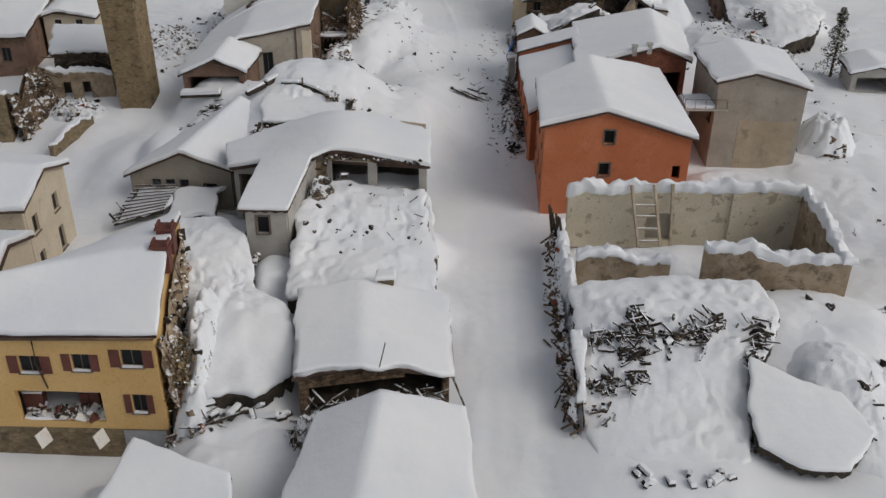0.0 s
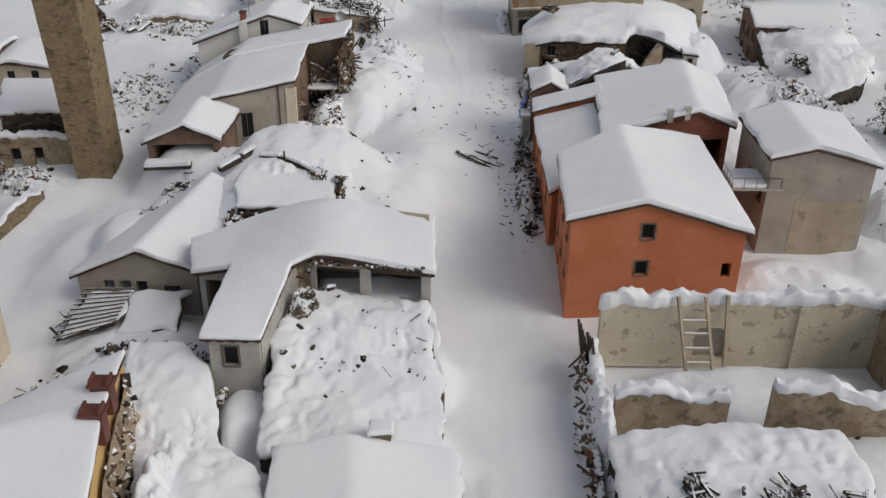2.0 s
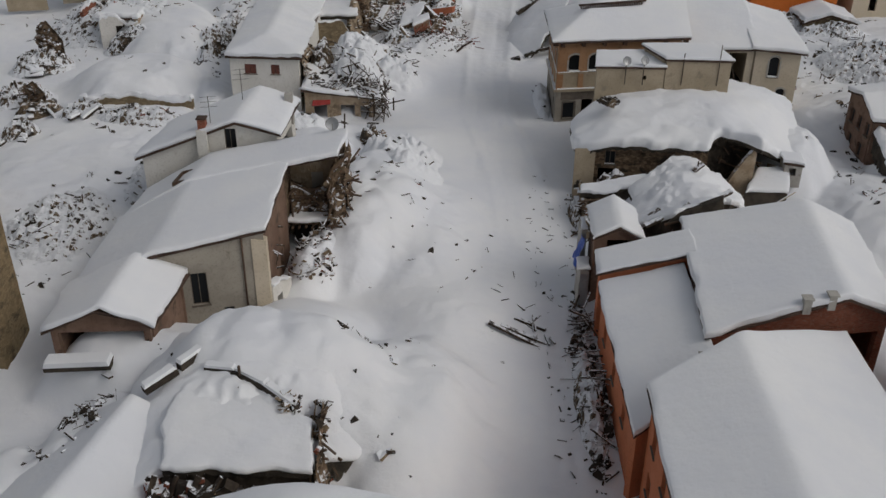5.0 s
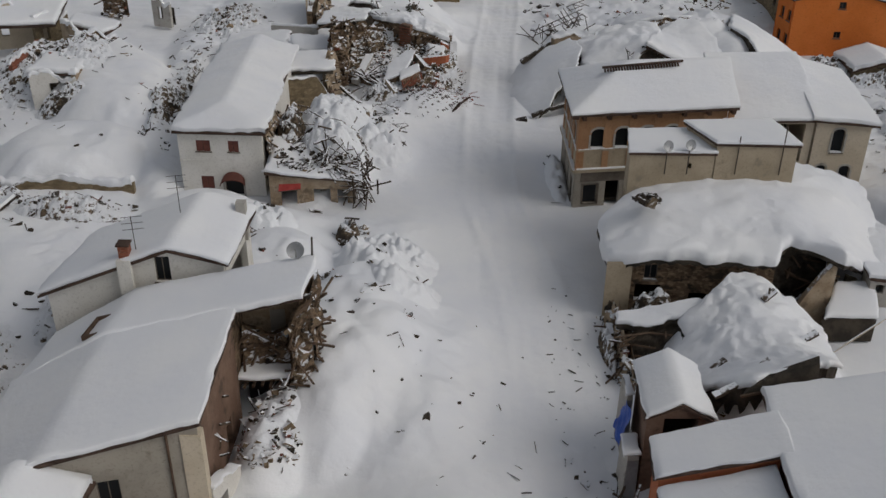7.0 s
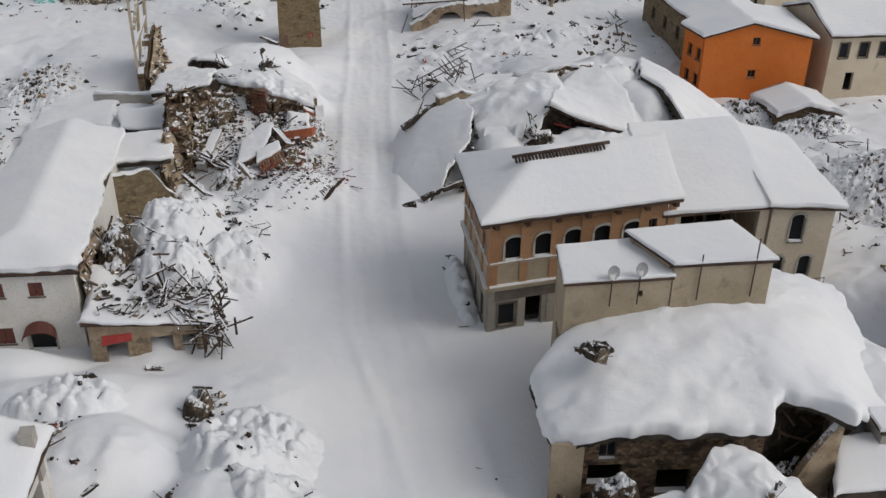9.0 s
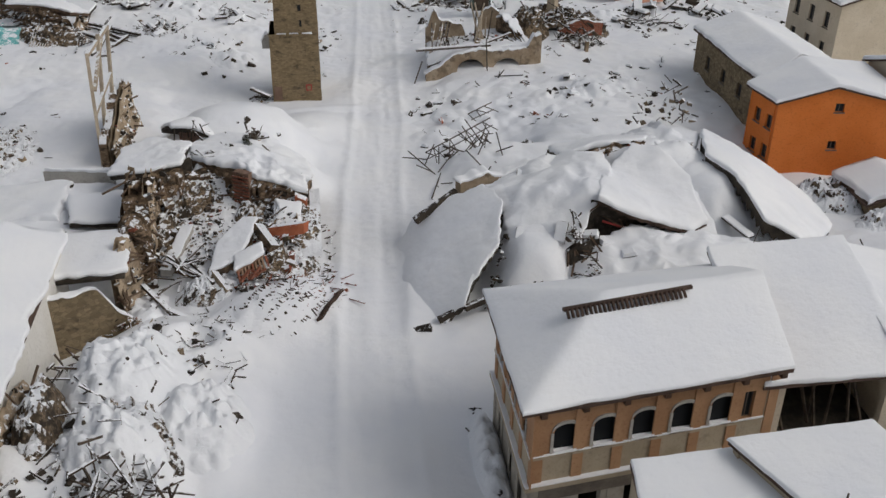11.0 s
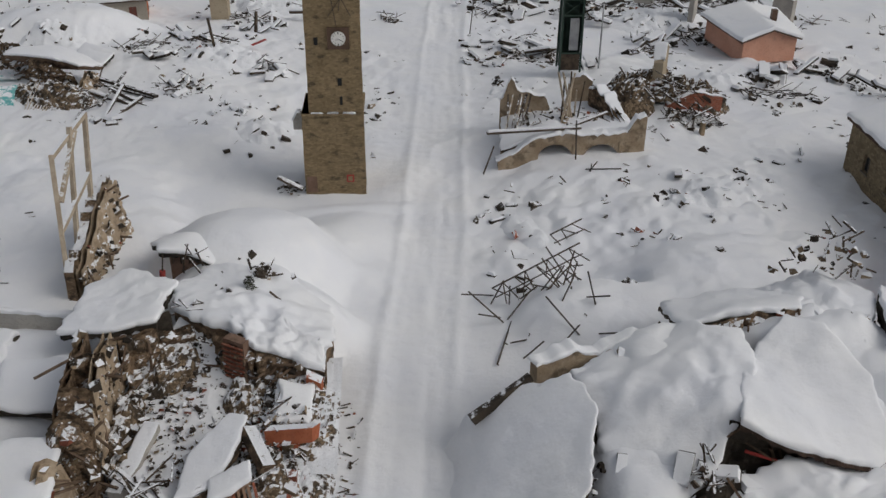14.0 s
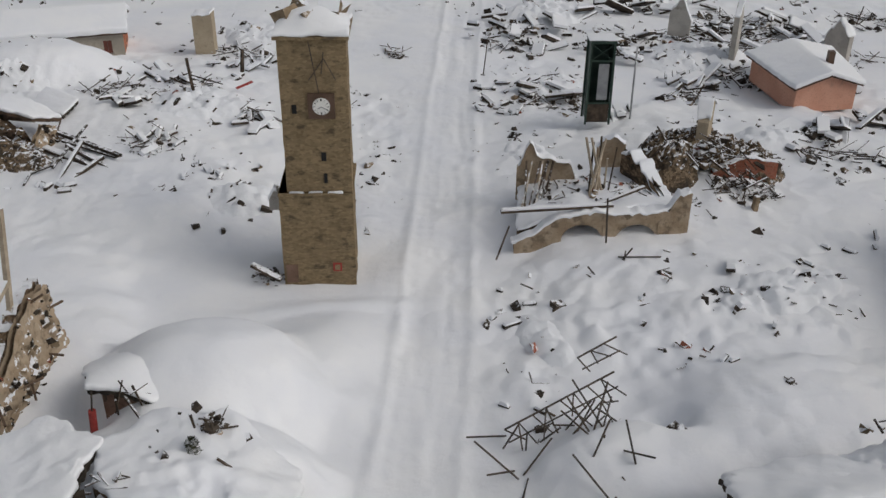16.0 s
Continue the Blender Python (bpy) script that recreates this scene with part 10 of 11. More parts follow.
# far side: debris field, left and right of the road
torn_face("torn_wall", "brown torn corner of a flattened house", (-33.6, 219.0), (-28.6, 217.6), 1.8, [(0, 6.6), (0.4, 6.0), (0.8, 5.4), (1, 3.6)], 0.5, "tornwall", 117, 1.0, sticks=16)
torn_face("torn_wall", "brown side of the flattened house", (-28.6, 217.6), (-28.0, 221.6), 1.8, [(0, 3.8), (0.5, 5.2), (1, 4.4)], 0.4, "plaster_torn", 118, 1.0, sticks=8)
laden_roof("fallen_roof", "broken roof of the flattened house under snow", "roof slab", [(-37.0, 222.0, 6.0), (-33.2, 221.0, 6.0), (-29.6, 220.8, 5.2), (-27.8, 223.0, 4.4), (-32.0, 225.0, 5.6), (-37.0, 224.0, 5.8)], (), None, 0.3, 0.3, "wood", 0.3, 119, 0.3)
heap("rubble_heap", "brown rubble spilled from the flattened house", -30.0, 216.4, 3.0, 1.6, -10, 1.6, "heap", 120, rough=1.0)
slab("fallen_roof", "fallen batten roof with bare rafters", "roof slab", [(-33.6, 213.8, 2.2), (-31.4, 213.0, 2.2), (-30.4, 216.6, 4.0), (-32.8, 217.6, 4.6)], 0.15, "pale_wood", 0.06, 118)
for k_ in range(8):
    timber((-33.5 + 0.28 * k_, 213.6 - 0.1 * k_, 2.35), (-32.7 + 0.3 * k_, 217.5 - 0.12 * k_, 4.75 - 0.06 * k_), 0.09, 0.1, "bare pale rafter of the fallen roof", "rafter", "pale_wood", "bare rafters", "rafter")
tq = thing("tarpaulin", -35.4, 216.0, 2.4, "torn pale turquoise sheet under the broken roof", "tarpaulin")
sheet("cloth", -37.0 + 2.6 * tX + 0.3 * fbm(tX * 3, tY * 3, 0.6, 3, 4), 214.6 + 2.6 * tY, 2.6 + 2.0 * tY + 0.5 * fbm(tX * 4, tY * 4, 0.7, 3, 2), "teal", tq)
for p, q_, w_, t_ in (((-28.1, 218.5, 3.6), (-20.6, 214.3, 2.6), 0.5, 0.3), ((-25.8, 210.4, 2.2), (-24.6, 217.9, 4.4), 0.22, 0.2), ((-26.8, 216.2, 3.0), (-22.0, 214.4, 2.4), 0.4, 0.25), ((-23.4, 215.4, 2.6), (-20.2, 214.2, 2.3), 0.7, 0.3), ((-26.2, 210.6, 2.2), (-24.4, 211.4, 2.5), 0.3, 0.2)):
    v_ = Vector(q_) - Vector(p)
    board(*(Vector(p) + v_ / 2), v_.length, w_, math.degrees(math.atan2(v_.y, v_.x)), math.degrees(math.asin(v_.z / v_.length)), "long dark roof beam fallen in the open field", "field beams", "rub_wood", t_, 0.1)
boards(-25.4, 211.6, 1.6, 1.0, 6, 0.6, 1.4, "dark broken bits by the fallen beams", "field beams")
laden_roof("fallen_roof", "tilted roof piece under snow with a dark front edge", "roof slab", [(-32.4, 227.6, 3.6), (-28.8, 225.9, 3.4), (-28.0, 228.4, 4.0), (-31.6, 230.6, 4.4)], (), None, 0.25, 0.3, "debris_floor", 0.15, 131, 0.15)
timber((-18.1, 232.2, 2.6), (-19.0, 234.4, 6.0), 0.28, 0.3, "dark charred post leaning out of the snow", "wooden_post", category="post")
boards(-17.6, 232.0, 1.2, 0.8, 4, 0.8, 1.6, "dark broken bits at the leaning post", "field bits")
timber((-14.4, 238.4, 3.2), (-14.2, 238.6, 5.6), 0.3, 0.3, "dark post standing in the snow", "wooden_post", category="post")
boards(-18.8, 220.8, 1.8, 2.4, 9, 1.0, 2.8, "dark boards lying together in the snow", "field boards", 0.3, 0.2)
boards(-24.4, 230.4, 2.4, 1.4, 9, 0.8, 2.6, "broken snowy boards leaning together", "field boards", 0.6, 0.4)
boards(-11.6, 226.8, 1.8, 2.0, 10, 1.0, 3.0, "snow-covered slabs tilted in the field", "field slabs", 0.4, 0.45)
boards(-14.2, 215.4, 2.6, 1.8, 7, 0.5, 1.5, "small dark bits in the snow", "field bits")
boards(-20.6, 240.0, 6.0, 5.0, 16, 0.8, 2.4, "snow-covered slabs tilted in the field", "field slabs", 0.4, 0.4)
boards(-14.6, 246.0, 3.4, 2.6, 10, 1.0, 3.0, "snow-covered slabs tilted in the field", "field slabs", 0.5, 0.4)
boards(-28.2, 244.0, 1.6, 1.0, 5, 0.8, 1.8, "dark broken bits in the snow", "field bits")
boards(-40.0, 232.0, 6.0, 6.0, 12, 0.8, 2.4, "snow-covered slabs tilted in the field", "field slabs", 0.4, 0.4)
board(-13.6, 234.6, 3.2, 1.8, 0.5, 30, 12, "red metal sheet showing through the snow", "field sheets", "red", 0.05, 0.0)
timber((-19.9, 208.0, 2.2), (-19.4, 208.2, 2.5), 0.5, 0.3, "dark block lying on the snow", "stone_block", "rub_dark", category="block")
board(-9.0, 249.5, 2.6, 5.2, 0.8, -12, 3, "dark log in a trough of snow by the road", "field beams", "rub_wood", 0.35, 0.15)
building("orange_cottage", "small orange house with dark shutters under deep snow", "house", [(-41, 244), (-28.8, 247.5), (-30.5, 255), (-42, 253)], 1.6, gable_v(4.6, 4.6, 6.2, 0.5), {"F": "grey", "R": "orange", "K": "orange", "L": "orange"}, {"R": [(1.4, 2.5, 2.4, 4.0, "c"), (4.0, 5.1, 2.4, 4.0, "c")], "F": [(10.5, 11.4, 2.4, 3.8, "c")]}, cap=0.8, over=0.5, seed=119)
ruin_wall("ruined_wall", "square stone stump", (-21.4, 249.0), (-19.2, 249.0), 1.6, [(0, 6.0), (1, 6.2)], 1.8, "tan", cap=0.2, seed=120, jag=0.2)
for p, q_, w_ in (((-29.0, 222.2, 0.7), (-21.2, 216.6, 0.5), 0.5), ((-26.9, 219.6, 0.6), (-21.6, 216.8, 0.3), 0.3), ((-26.2, 214.6, 0.3), (-25.2, 221.4, 1.3), 0.22), ((-27.6, 213.6, 0.2), (-26.2, 214.6, 0.5), 0.2), ((-27.7, 213.6, 0.1), (-27.6, 211.8, 0.1), 0.18)):
    timber((p[0], p[1], gz(p[0], p[1]) + p[2]), (q_[0], q_[1], gz(q_[0], q_[1]) + q_[2]), w_, w_ * 0.6, "long dark fallen roof beam on the snow", "timber_beam", "rub_dark", "fallen long beams", "beam")
# right of the road
boards(17.6, 236.6, 3.6, 2.2, 12, 1.4, 4.0, "dark snow-laden planks piled in the field", "field planks", 0.8, 0.25)
boards(33.0, 240.0, 3.0, 3.4, 14, 1.0, 3.2, "dark snow-laden planks piled in the field", "field planks", 0.9, 0.35)
boards(22.6, 229.6, 2.2, 1.4, 6, 1.0, 2.6, "dark planks beside the steel cabin", "field planks", 0.4, 0.25)
boards(11.6, 236.0, 2.8, 6.0, 16, 0.5, 1.8, "small dark bits in the snow", "field bits", 0.2)
timber((10.6, 239.0, 2.6), (11.0, 239.6, 6.4), 0.1, 0.1, "thin leaning post by the road", "post", "steel", category="post")
timber((11.0, 239.6, 6.4), (12.2, 239.6, 6.6), 0.1, 0.1, "short arm of the leaning post", "post", "steel", category="post")
for cx, cy, rx, ry, n in ((28, 252, 9, 6, 22), (40, 244, 5, 5, 18), (46, 258, 9, 7, 22), (16, 258, 6, 8, 18), (30, 272, 14, 8, 26), (50, 224, 5, 7, 16), (38, 222, 4, 4, 9)):
    boards(cx, cy, rx, ry, n, 1.0, 3.8, "snow-laden slabs of flattened houses, dark beneath", "flattened slabs", 1.2, 0.5)
    rubble("rubble_heap", "dark wreckage of flattened houses in snow", cx, cy, rx * 0.7, ry * 0.7, 0, n * 3, 0.2, 1.1, "dark", 0.14, 0.0, 0.7, 2.0, 0.4)
for p, q_, h_ in (((39.2, 246.0), (40.6, 249.0), 8.2), ((34.0, 256.0), (36.4, 255.0), 6.0), ((51.4, 244.0), (50.0, 247.0), 6.6)):
    ruin_wall("ruined_wall", "grey wall fragment standing in the wreckage", p, q_, 1.6, [(0, h_ - 1.6), (0.5, h_), (1, h_ - 2.2)], 0.6, "concrete", cap=0.3, seed=132, jag=0.5)
boards(25.0, 196.0, 7.0, 4.0, 5, 0.5, 1.8, "small dark boards in the snow", "yard bits", 0.1, 0.3)
boards(9.6, 192.0, 2.0, 8.0, 7, 0.4, 1.5, "small dark boards in the snow", "yard bits", 0.1, 0.3)
boards(22.0, 190.0, 5.0, 3.0, 3, 0.6, 2.0, "small dark boards in the snow", "yard bits", 0.1, 0.3)
boards(33.0, 198.0, 5.0, 8.0, 5, 0.5, 1.8, "small dark boards in the snow", "yard bits", 0.1, 0.3)
for (x, y, rx, ry, n, pile) in ((-18, 232, 10, 10, 40, 0.3), (-38, 232, 10, 10, 50, 0.4), (-16, 258, 10, 14, 90, 0.8), (-42, 265, 14, 14, 90, 0.6), (12, 222, 4, 8, 40, 0.2), (16, 240, 8, 10, 70, 0.5), (34, 250, 14, 12, 120, 0.9), (34, 222, 8, 7, 40, 0.4), (20, 268, 14, 12, 110, 0.9), (26, 196, 10, 6, 12, 0.1), (10, 193, 3, 8, 26, 0.1), (47, 205, 10, 14, 40, 0.4), (-12, 213, 6, 7, 14, 0.2)):
    heap("rubble_heap", "snowed-over wreckage of flattened houses", x + 1.5, y - 1, rx * 0.5, ry * 0.42, 20, 0.4 + pile * 0.6, "heap_snow", int(300 + x), 0.25, rough=0.6)
    rubble("rubble_heap", "scattered dark debris of flattened houses in snow", x, y, rx, ry, 0, int(n * 0.6), 0.15, 0.9, "dark", 0.14, -0.05, pile * 0.4, 1.6, 0.4)
for (x, y, rx, ry, n, pile) in ((-46, 165, 10, 12, 200, 1.0), (-30.5, 160, 1.6, 16, 200, 0.7), (-30, 185, 6, 10, 120, 0.5), (-33, 134, 6, 3, 120, 0.6), (-27.5, 122, 4, 12, 90, 0.3), (-33, 112, 6, 10, 60, 0.2), (46, 150, 10, 12, 420, 1.0), (38, 112, 6, 10, 150, 0.5), (34, 160, 5, 8, 120, 0.6), (6.8, 93, 1.3, 9, 190, 0.4), (3.6, 104, 3.0, 5, 22, 0.1), (8.3, 117, 0.8, 4, 60, 0.3)):
    if not 0 < x < 5:
        heap("rubble_heap", "snowed-over wreckage beside the houses", x, y, rx * 0.7, ry * 0.6, 0, 0.5 + pile * 0.7, "heap_white", int(400 + y), 0.2)
    rubble("rubble_heap", "dark stones and laths showing through the snow", x, y, rx, ry, 0, int(n * 0.4), 0.12, 0.6, "dark", 0.35, 0.0, pile, 1.6, 0.4)
# ruined facades up the slope on the left
for p, q_, zt, m_ in (((-56, 176), (-50, 178), 6.6, "cream"), ((-50, 174), (-47.5, 178), 6.0, "stone"), ((-48.0, 162), (-46.0, 168), 5.0, "brick"), ((-44, 170), (-41, 171), 5.0, "stone"), ((-62, 172), (-57, 173), 6.4, "tan")):
    ruin_wall("ruined_wall", "gaping wall of a ruined house on the slope", p, q_, 1.6, [(0, zt), (0.4, zt + 0.4), (0.7, zt - 1), (1, zt - 0.3)], 0.5, m_, [(1.0, 1.9, 3.2, 4.6, "h")], cap=0.4, seed=121, jag=0.5)
slab("fallen_roof", "snowy roof of a ruined house on the slope", "roof slab", [(-56, 172, 5.6), (-47.6, 174, 5.4), (-48, 180, 6.6), (-56, 180, 6.8)], 0.3, "tile", 0.5, 122)
ruin_wall("retaining_wall", "low stone retaining wall under the snow roofs", (-40.5, 137.6), (-29.0, 138.4), 0.8, [(0, 2.6), (0.3, 3.0), (1, 2.4)], 0.6, "stone", cap=0.5, seed=123, jag=0.4)

for x_, y_, r_, h_, m_ in ((-47.6, 141.0, 3.0, 1.6, "heap_white"), (-44.6, 137.0, 2.2, 1.2, "heap"), (-49.6, 151.0, 3.4, 2.0, "heap_white"), (-43.6, 130.0, 1.8, 1.4, "heap_white"), (-39.4, 135.6, 2.4, 0.8, "heap_white"), (-30.4, 156.0, 1.6, 1.2, "heap_white")):
    heap("rubble_heap", "snowed-over broken masonry on the slope", x_, y_, r_, r_ * 0.7, 20, h_, m_, int(500 + x_), rough=1.1)
    boards(x_, y_ - 1.0, r_, r_ * 0.6, 7, 0.7, 2.4, "dark broken boards on the slope", "slope boards", 0.9, 0.35)
torn_face("torn_wall", "brown and ochre torn wall on the slope", (-50.0, 152.6), (-47.0, 151.4), 1.4, [(0, 5.6), (0.4, 6.4), (1, 4.6)], 0.5, "tornwall", 353, 0.8, sticks=10)
torn_face("torn_wall", "brown torn wall on the slope", (-46.6, 138.8), (-44.4, 138.4), 1.2, [(0, 3.6), (0.5, 4.4), (1, 3.2)], 0.4, "tornwall", 354, 0.6, sticks=8)
# broken house corners on the slope
for p, q_, z0_, tp, m_, ho in (((-46.4, 172.6), (-42.6, 169.6), 1.6, 5.8, "plaster_torn", (1.4, 3.2, 2.4, 4.6, "h")), ((-42.6, 169.6), (-39.9, 171.6), 1.6, 5.4, "tornwall", (1.0, 2.2, 2.6, 4.4, "h")), ((-44.6, 157.6), (-40.2, 158.6), 1.4, 5.0, "white", (1.8, 3.4, 2.4, 4.2, "h")), ((-40.2, 158.6), (-39.8, 163.0), 1.4, 4.8, "plaster_torn", (1.4, 2.6, 2.2, 3.8, "h")), ((-39.8, 186.0), (-37.4, 185.2), 1.6, 4.8, "concrete", (0.7, 1.5, 2.6, 4.2, "h")), ((-52.0, 177.4), (-48.8, 179.4), 1.6, 5.4, "cream", (0.8, 1.6, 3.0, 4.4, "h"))):
    w_ = ruin_wall("ruined_wall", "gaping wall of a ruined house on the slope", p, q_, z0_, [(0, tp), (0.4, tp + 0.4), (0.7, tp - 0.8), (1, tp - 0.3)], 0.5, m_, [ho], cap=0.4, seed=150 + int(-p[0]), jag=0.5)
    # thin dark sheet behind the hole: the room's shade as colour
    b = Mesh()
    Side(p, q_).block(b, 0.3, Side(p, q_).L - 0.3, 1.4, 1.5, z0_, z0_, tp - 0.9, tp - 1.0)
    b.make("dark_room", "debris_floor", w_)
slab("fallen_roof", "snowy roof remnant over the ruined house corner", "roof slab", [(-45.8, 173.0, 5.6), (-41.0, 171.4, 5.2), (-40.6, 176.0, 5.0), (-46.0, 177.0, 5.4)], 0.3, "tile", 0.5, 151, 0.3)
slab("fallen_roof", "snowy roof remnant over the ruined house corner", "roof slab", [(-45.0, 158.6, 5.0), (-40.4, 159.0, 4.9), (-40.2, 164.0, 4.7), (-45.0, 164.6, 4.9)], 0.3, "tile", 0.6, 152, 0.3)
torn_face("torn_wall", "brown broken masonry standing in the snow", (-47.6, 191.4), (-44.4, 190.2), 1.6, [(0, 4.4), (0.5, 5.6), (1, 4.2)], 0.5, "tornwall", 153, 0.8, sticks=8)
heap("rubble_heap", "stones and boards at the ruined corners", -42.6, 168.4, 2.8, 1.6, -20, 1.0, "heap_white", 154)
heap("rubble_heap", "stones and boards at the ruined corners", -41.6, 156.6, 2.8, 1.4, 0, 0.9, "heap_white", 155)
torn_face("torn_wall", "long brown broken wall of a flattened house", (-41.0, 229.6), (-30.2, 218.8), 1.6, [(0, 5.0), (0.3, 5.8), (0.7, 5.4), (1, 4.6)], 0.7, "tornwall", 156, 1.6, sticks=40)
heap("rubble_heap", "brown stones and planks of a flattened house", -32.6, 217.4, 3.6, 1.8, -42, 1.0, "heap", 157)
cloth = thing("tarpaulin", -37.6, 223.4, 2.4, "torn turquoise tarpaulin lying on the snow", "tarpaulin")
cX, cY = np.meshgrid(np.linspace(0, 1, 14), np.linspace(0, 1, 14))
cx_, cy_ = -38.8 + 2.6 * cX, 222.2 + 3.4 * cY
sheet("cloth", cx_, cy_, ground_z(cx_, cy_) + 0.25 + 0.9 * np.abs(fbm(cX * 3, cY * 3, 0.6, 3, 9)), "teal", cloth)
# splinters strewn over the street
rubble("street_splinters", "small splinters and stones strewn over the street snow", 5.8, 104, 1.9, 22, 0, 100, 0.06, 0.24, "dark", 0.4, 0.0, 0.05, 0.6)
rubble("street_splinters", "small splinters and stones strewn over the street snow", -1.5, 112, 4.5, 16, 0, 26, 0.06, 0.28, "dark", 0.4, 0.0, 0.05, 0.6)
# street beams
for p, q_ in (((0.6, 99.9, 1.9), (4.15, 98.7, 0.7)), ((1.4, 99.9, 1.7), (4.6, 99.0, 0.8)), ((0.3, 97.0, 1.2), (1.6, 96.4, 1.0)), ((2.5, 101.5, 1.2), (4.6, 100.4, 1.0))):
    timber(p, q_, 0.26, 0.22, "thick dark roof beam lying across the snowy street", group="street beams")
stick_heap(4.2, 101.0, 2.0, 2.4, 9, 0.0, 0.3, 1.8, "dark splintered wood on the street", "street splinters", 0.3)

# dark evergreen and a bare shrub
def tree(x, y, hgt, r, label):
    t = thing("evergreen_tree", x, y, gz(x, y), label, "tree")
    z = gz(x, y)
    tb = Mesh().tube([(x, y, z - 0.3), (x + 0.1, y, z + hgt * 0.5), (x, y + 0.1, z + hgt)], 0.2, 7, 0, 0.04)
    for _ in range(16):
        k = rng.uniform(0.2, 0.9)
        a = rng.uniform(0, 6.3)
        L = r * (1.1 - k) * rng.uniform(0.7, 1)
        tb.tube([(x, y, z + hgt * k), (x + math.cos(a) * L, y + math.sin(a) * L, z + hgt * k + 0.2 * L)], 0.05, 4, 0, 0.02)
    tb.make("trunk", "wood", t)
    b = Mesh()
    for _ in range(2600):
        k = rng.random() ** 0.8
        a, rr = rng.uniform(0, 6.3), r * (1.05 - k * 0.85) * math.sqrt(rng.random()) * (0.75 + 0.25 * math.sin(k * 23))
        p = Vector((x + math.cos(a) * rr, y + math.sin(a) * rr, z + 0.5 + hgt * k))
        s_ = rng.uniform(0.08, 0.2)
        d1 = Vector((rng.gauss(0, 1), rng.gauss(0, 1), rng.gauss(0, 0.6))).normalized() * s_
        d2 = Vector((rng.gauss(0, 1), rng.gauss(0, 1), rng.gauss(0, 0.6))).normalized() * s_ * 0.5
        o = len(b.v)
        b.v += [tuple(p - d1), tuple(p + d2), tuple(p + d1), tuple(p - d2)]
        b.f.append((o, o + 1, o + 2, o + 3))
        b.m.append(0)
    b.make("crown", "leaf", t)


# far wreckage: beams and stones in knots
for x, y, k in ((16.9, 239.6, 3), (19.0, 233.7, 2), (37.5, 256.7, 5), (35.4, 246.0, 4), (42.7, 253.3, 5), (39.7, 241.2, 4), (48.6, 257.9, 5), (52.8, 248.0, 4), (15.2, 235.3, 2), (-19.6, 220.7, 3), (-19.2, 236.3, 2), (-16.2, 250.2, 4), (-26.5, 233.9, 3), (-11.6, 228.6, 2), (14.5, 253.4, 3), (25.8, 256.8, 2), (40.4, 216.5, 4), (0.6, 250.0, 2), (31.2, 234.4, 3), (-46.5, 264.0, 4), (43.7, 264.1, 5), (61.5, 262.8, 5)):
    stick_heap(x, y, k * 1.0, k * 0.7, int(4 * k), -0.05, 0.6, 4.4, "long dark beam in the far snowy wreckage", "far beams", 0.3)
    rubble("rubble_heap", "knot of dark stones and boards in the far snow", x, y, k * 1.1, k * 0.8, 0, int(12 * k), 0.2, 1.0, "dark", 0.3, -0.1, 0.3, 2.4)
for p, q_ in (((-26.0, 218.0, 3.9), (-21.0, 214.9, 2.7)), ((-25.2, 216.8, 3.4), (-21.6, 214.6, 2.5)), ((-22.6, 216.6, 3.5), (-25.7, 211.0, 2.5))):
    timber(p, q_, 0.3, 0.35, "heavy dark roof beam lying on the snow", group="far beams")
tree(44.2, 106.8, 7.5, 2.2, "dark evergreen tree dusted with snow beside the houses")
tree(-7.0, 176.5, 2.2, 0.9, "small dark evergreen shrub beside the gutted building")

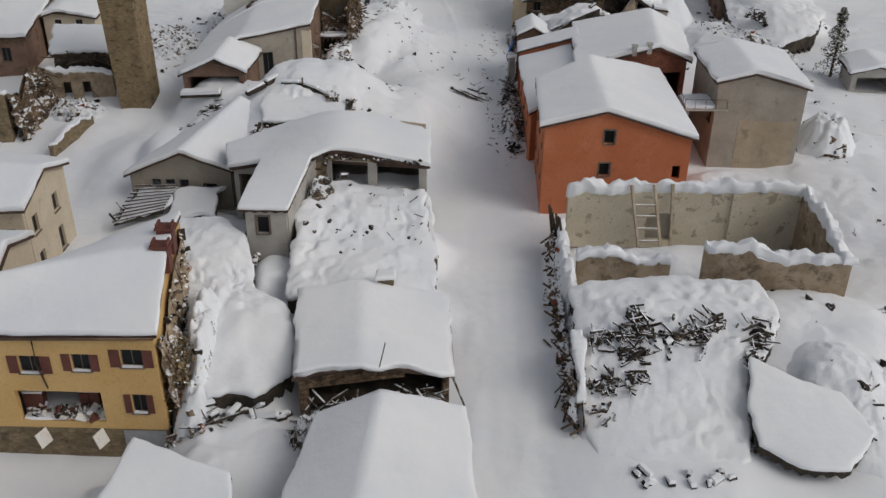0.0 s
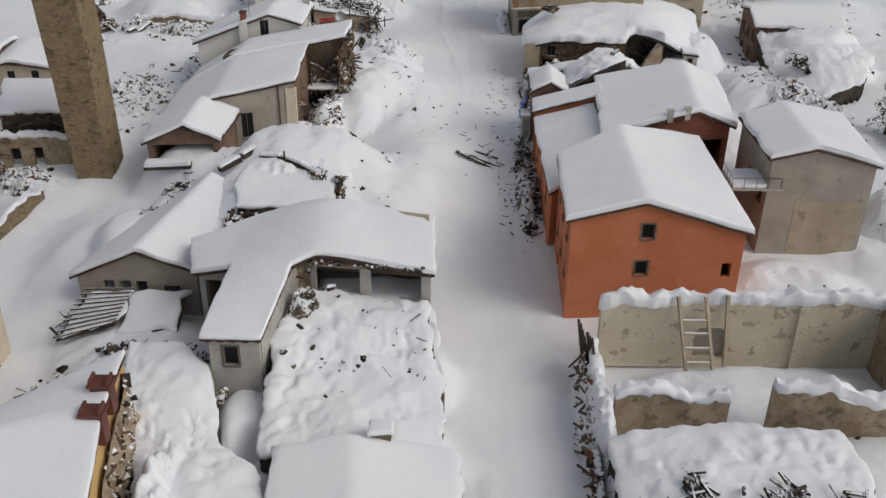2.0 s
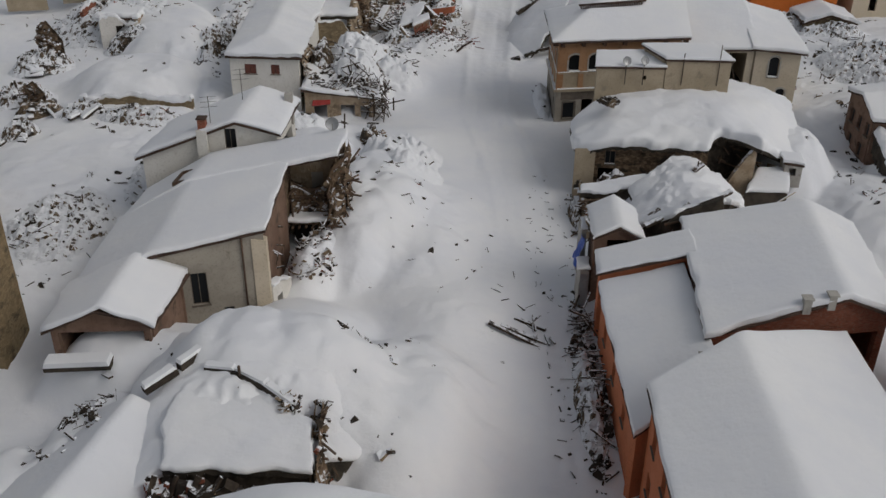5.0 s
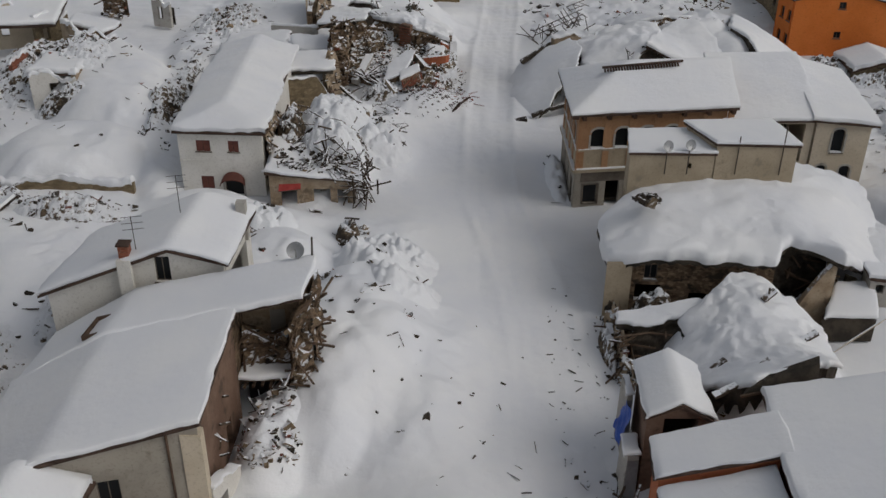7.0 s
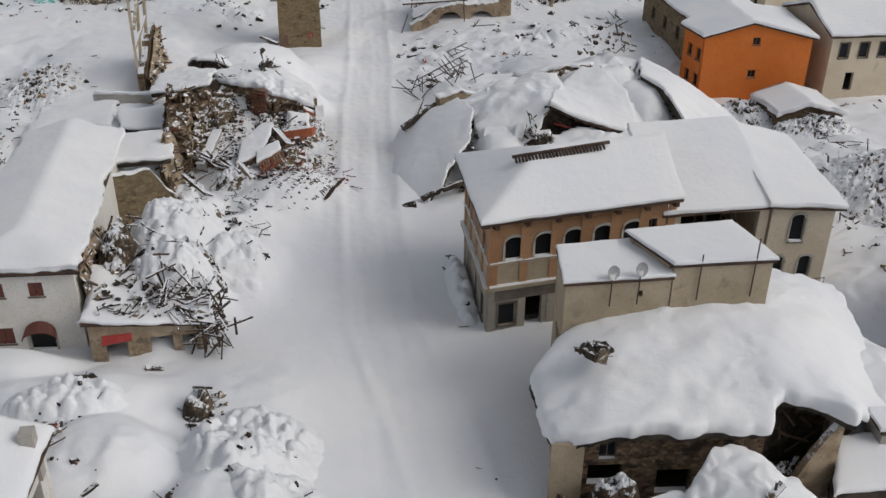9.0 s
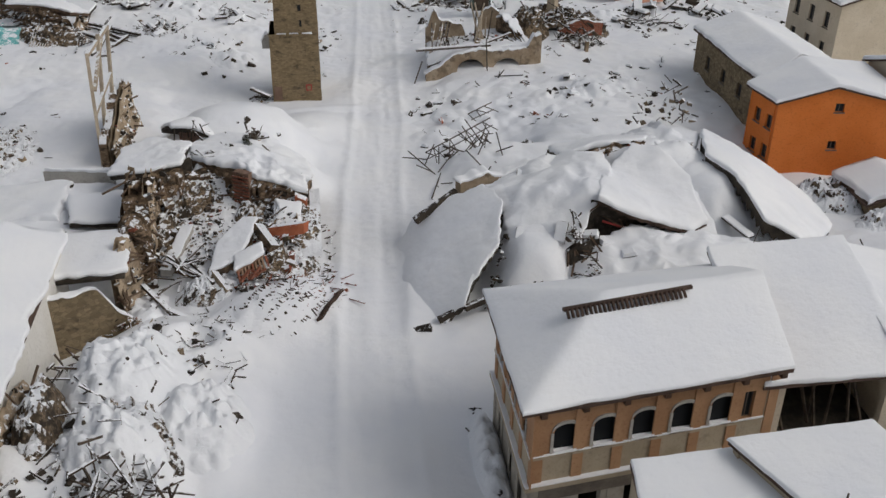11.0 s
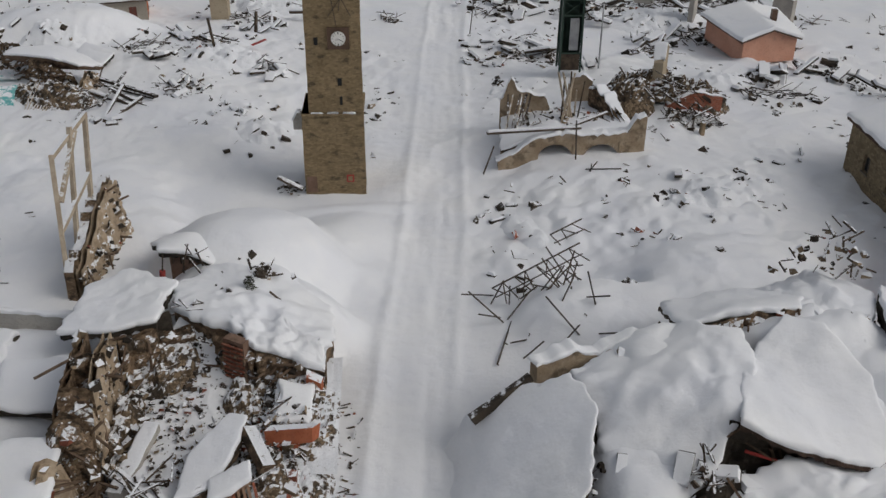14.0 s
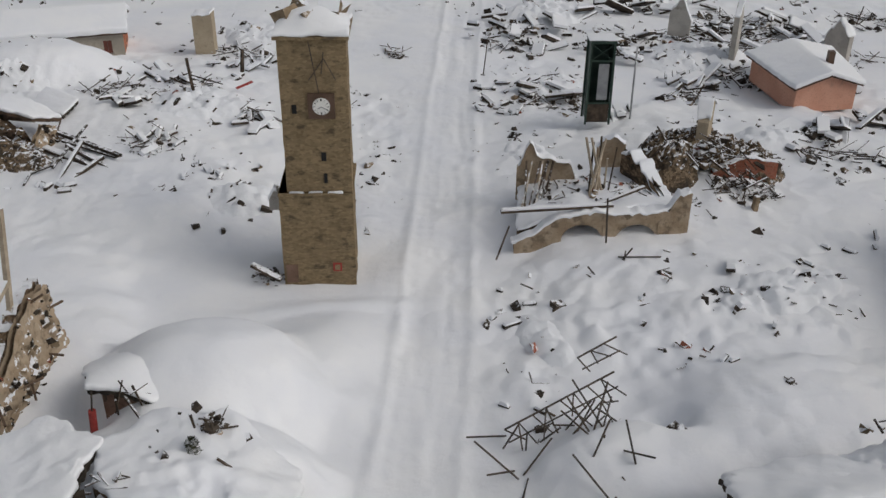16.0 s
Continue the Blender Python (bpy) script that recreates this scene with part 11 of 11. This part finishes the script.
# loose dark debris in the hollows wherever the snow lies over wreckage
for zi, (ya, yb) in enumerate(((36, 80), (80, 130), (130, 180), (180, 225), (225, 295))):
    n = 30000
    r_ = np.random.RandomState(50 + zi)
    X_, Y_ = r_.uniform(-62, 66, n), r_.uniform(ya, yb, n)
    Z_, R_ = ground_parts(X_, Y_)
    o_ = 0.4
    dip = (ground_z(X_ + o_, Y_) + ground_z(X_ - o_, Y_) + ground_z(X_, Y_ + o_) + ground_z(X_, Y_ - o_)) / 4 - Z_
    thick = np.clip(fbm(X_, Y_, 7, 2, 91) * 3.5 + 0.5, 0.04, 1)
    keep = r_.rand(n) < np.clip(R_ - 0.2, 0, 1) * np.clip(dip * 7, 0, 1) * thick * (0.75 if ya < 180 else 0.9)
    keep |= r_.rand(n) < np.clip(R_ - 0.2, 0, 1) * 0.035 * thick
    b, pts = Mesh(), []
    for x, y in zip(X_[keep], Y_[keep]):
        sp = rng.uniform(0.08, 0.35)
        pts += [(x + rng.gauss(0, sp), y + rng.gauss(0, sp)) for _ in range(rng.choice((1, 1, 2, 3, 4)))]
    P_ = np.array(pts)
    for x, y, z in zip(P_[:, 0], P_[:, 1], ground_z(P_[:, 0], P_[:, 1])):
        if rng.random() < 0.27:
            L, yaw, tilt, w = rng.uniform(0.3, 1.4) * (1.5 if ya > 180 else 1), rng.uniform(0, 6.3), rng.gauss(0.2, 0.4), rng.uniform(0.03, 0.08)
            dx, dy, dz = math.cos(yaw) * math.cos(tilt) * L / 2, math.sin(yaw) * math.cos(tilt) * L / 2, math.sin(tilt) * L / 2
            b.beam((x - dx, y - dy, z - dz), (x + dx, y + dy, z + dz), w, w * rng.uniform(0.8, 2.2), 3, rng.uniform(0, 3))
        else:
            sz = 0.1 + 0.55 * rng.random() ** 3
            b.chunk((x, y, z - sz * 0.15), (sz * rng.uniform(0.7, 1.6), sz * rng.uniform(0.5, 1), sz * rng.uniform(0.4, 0.9)), rng.choices((0, 1, 2), (0.28, 0.66, 0.06))[0], 0.55)
    tagged(b.make("loose_debris", ["rub_stone", "rub_dark", "rub_brick", "rub_wood"]), "small dark stones and splinters poking through the snow", "debris", kind="stuff")
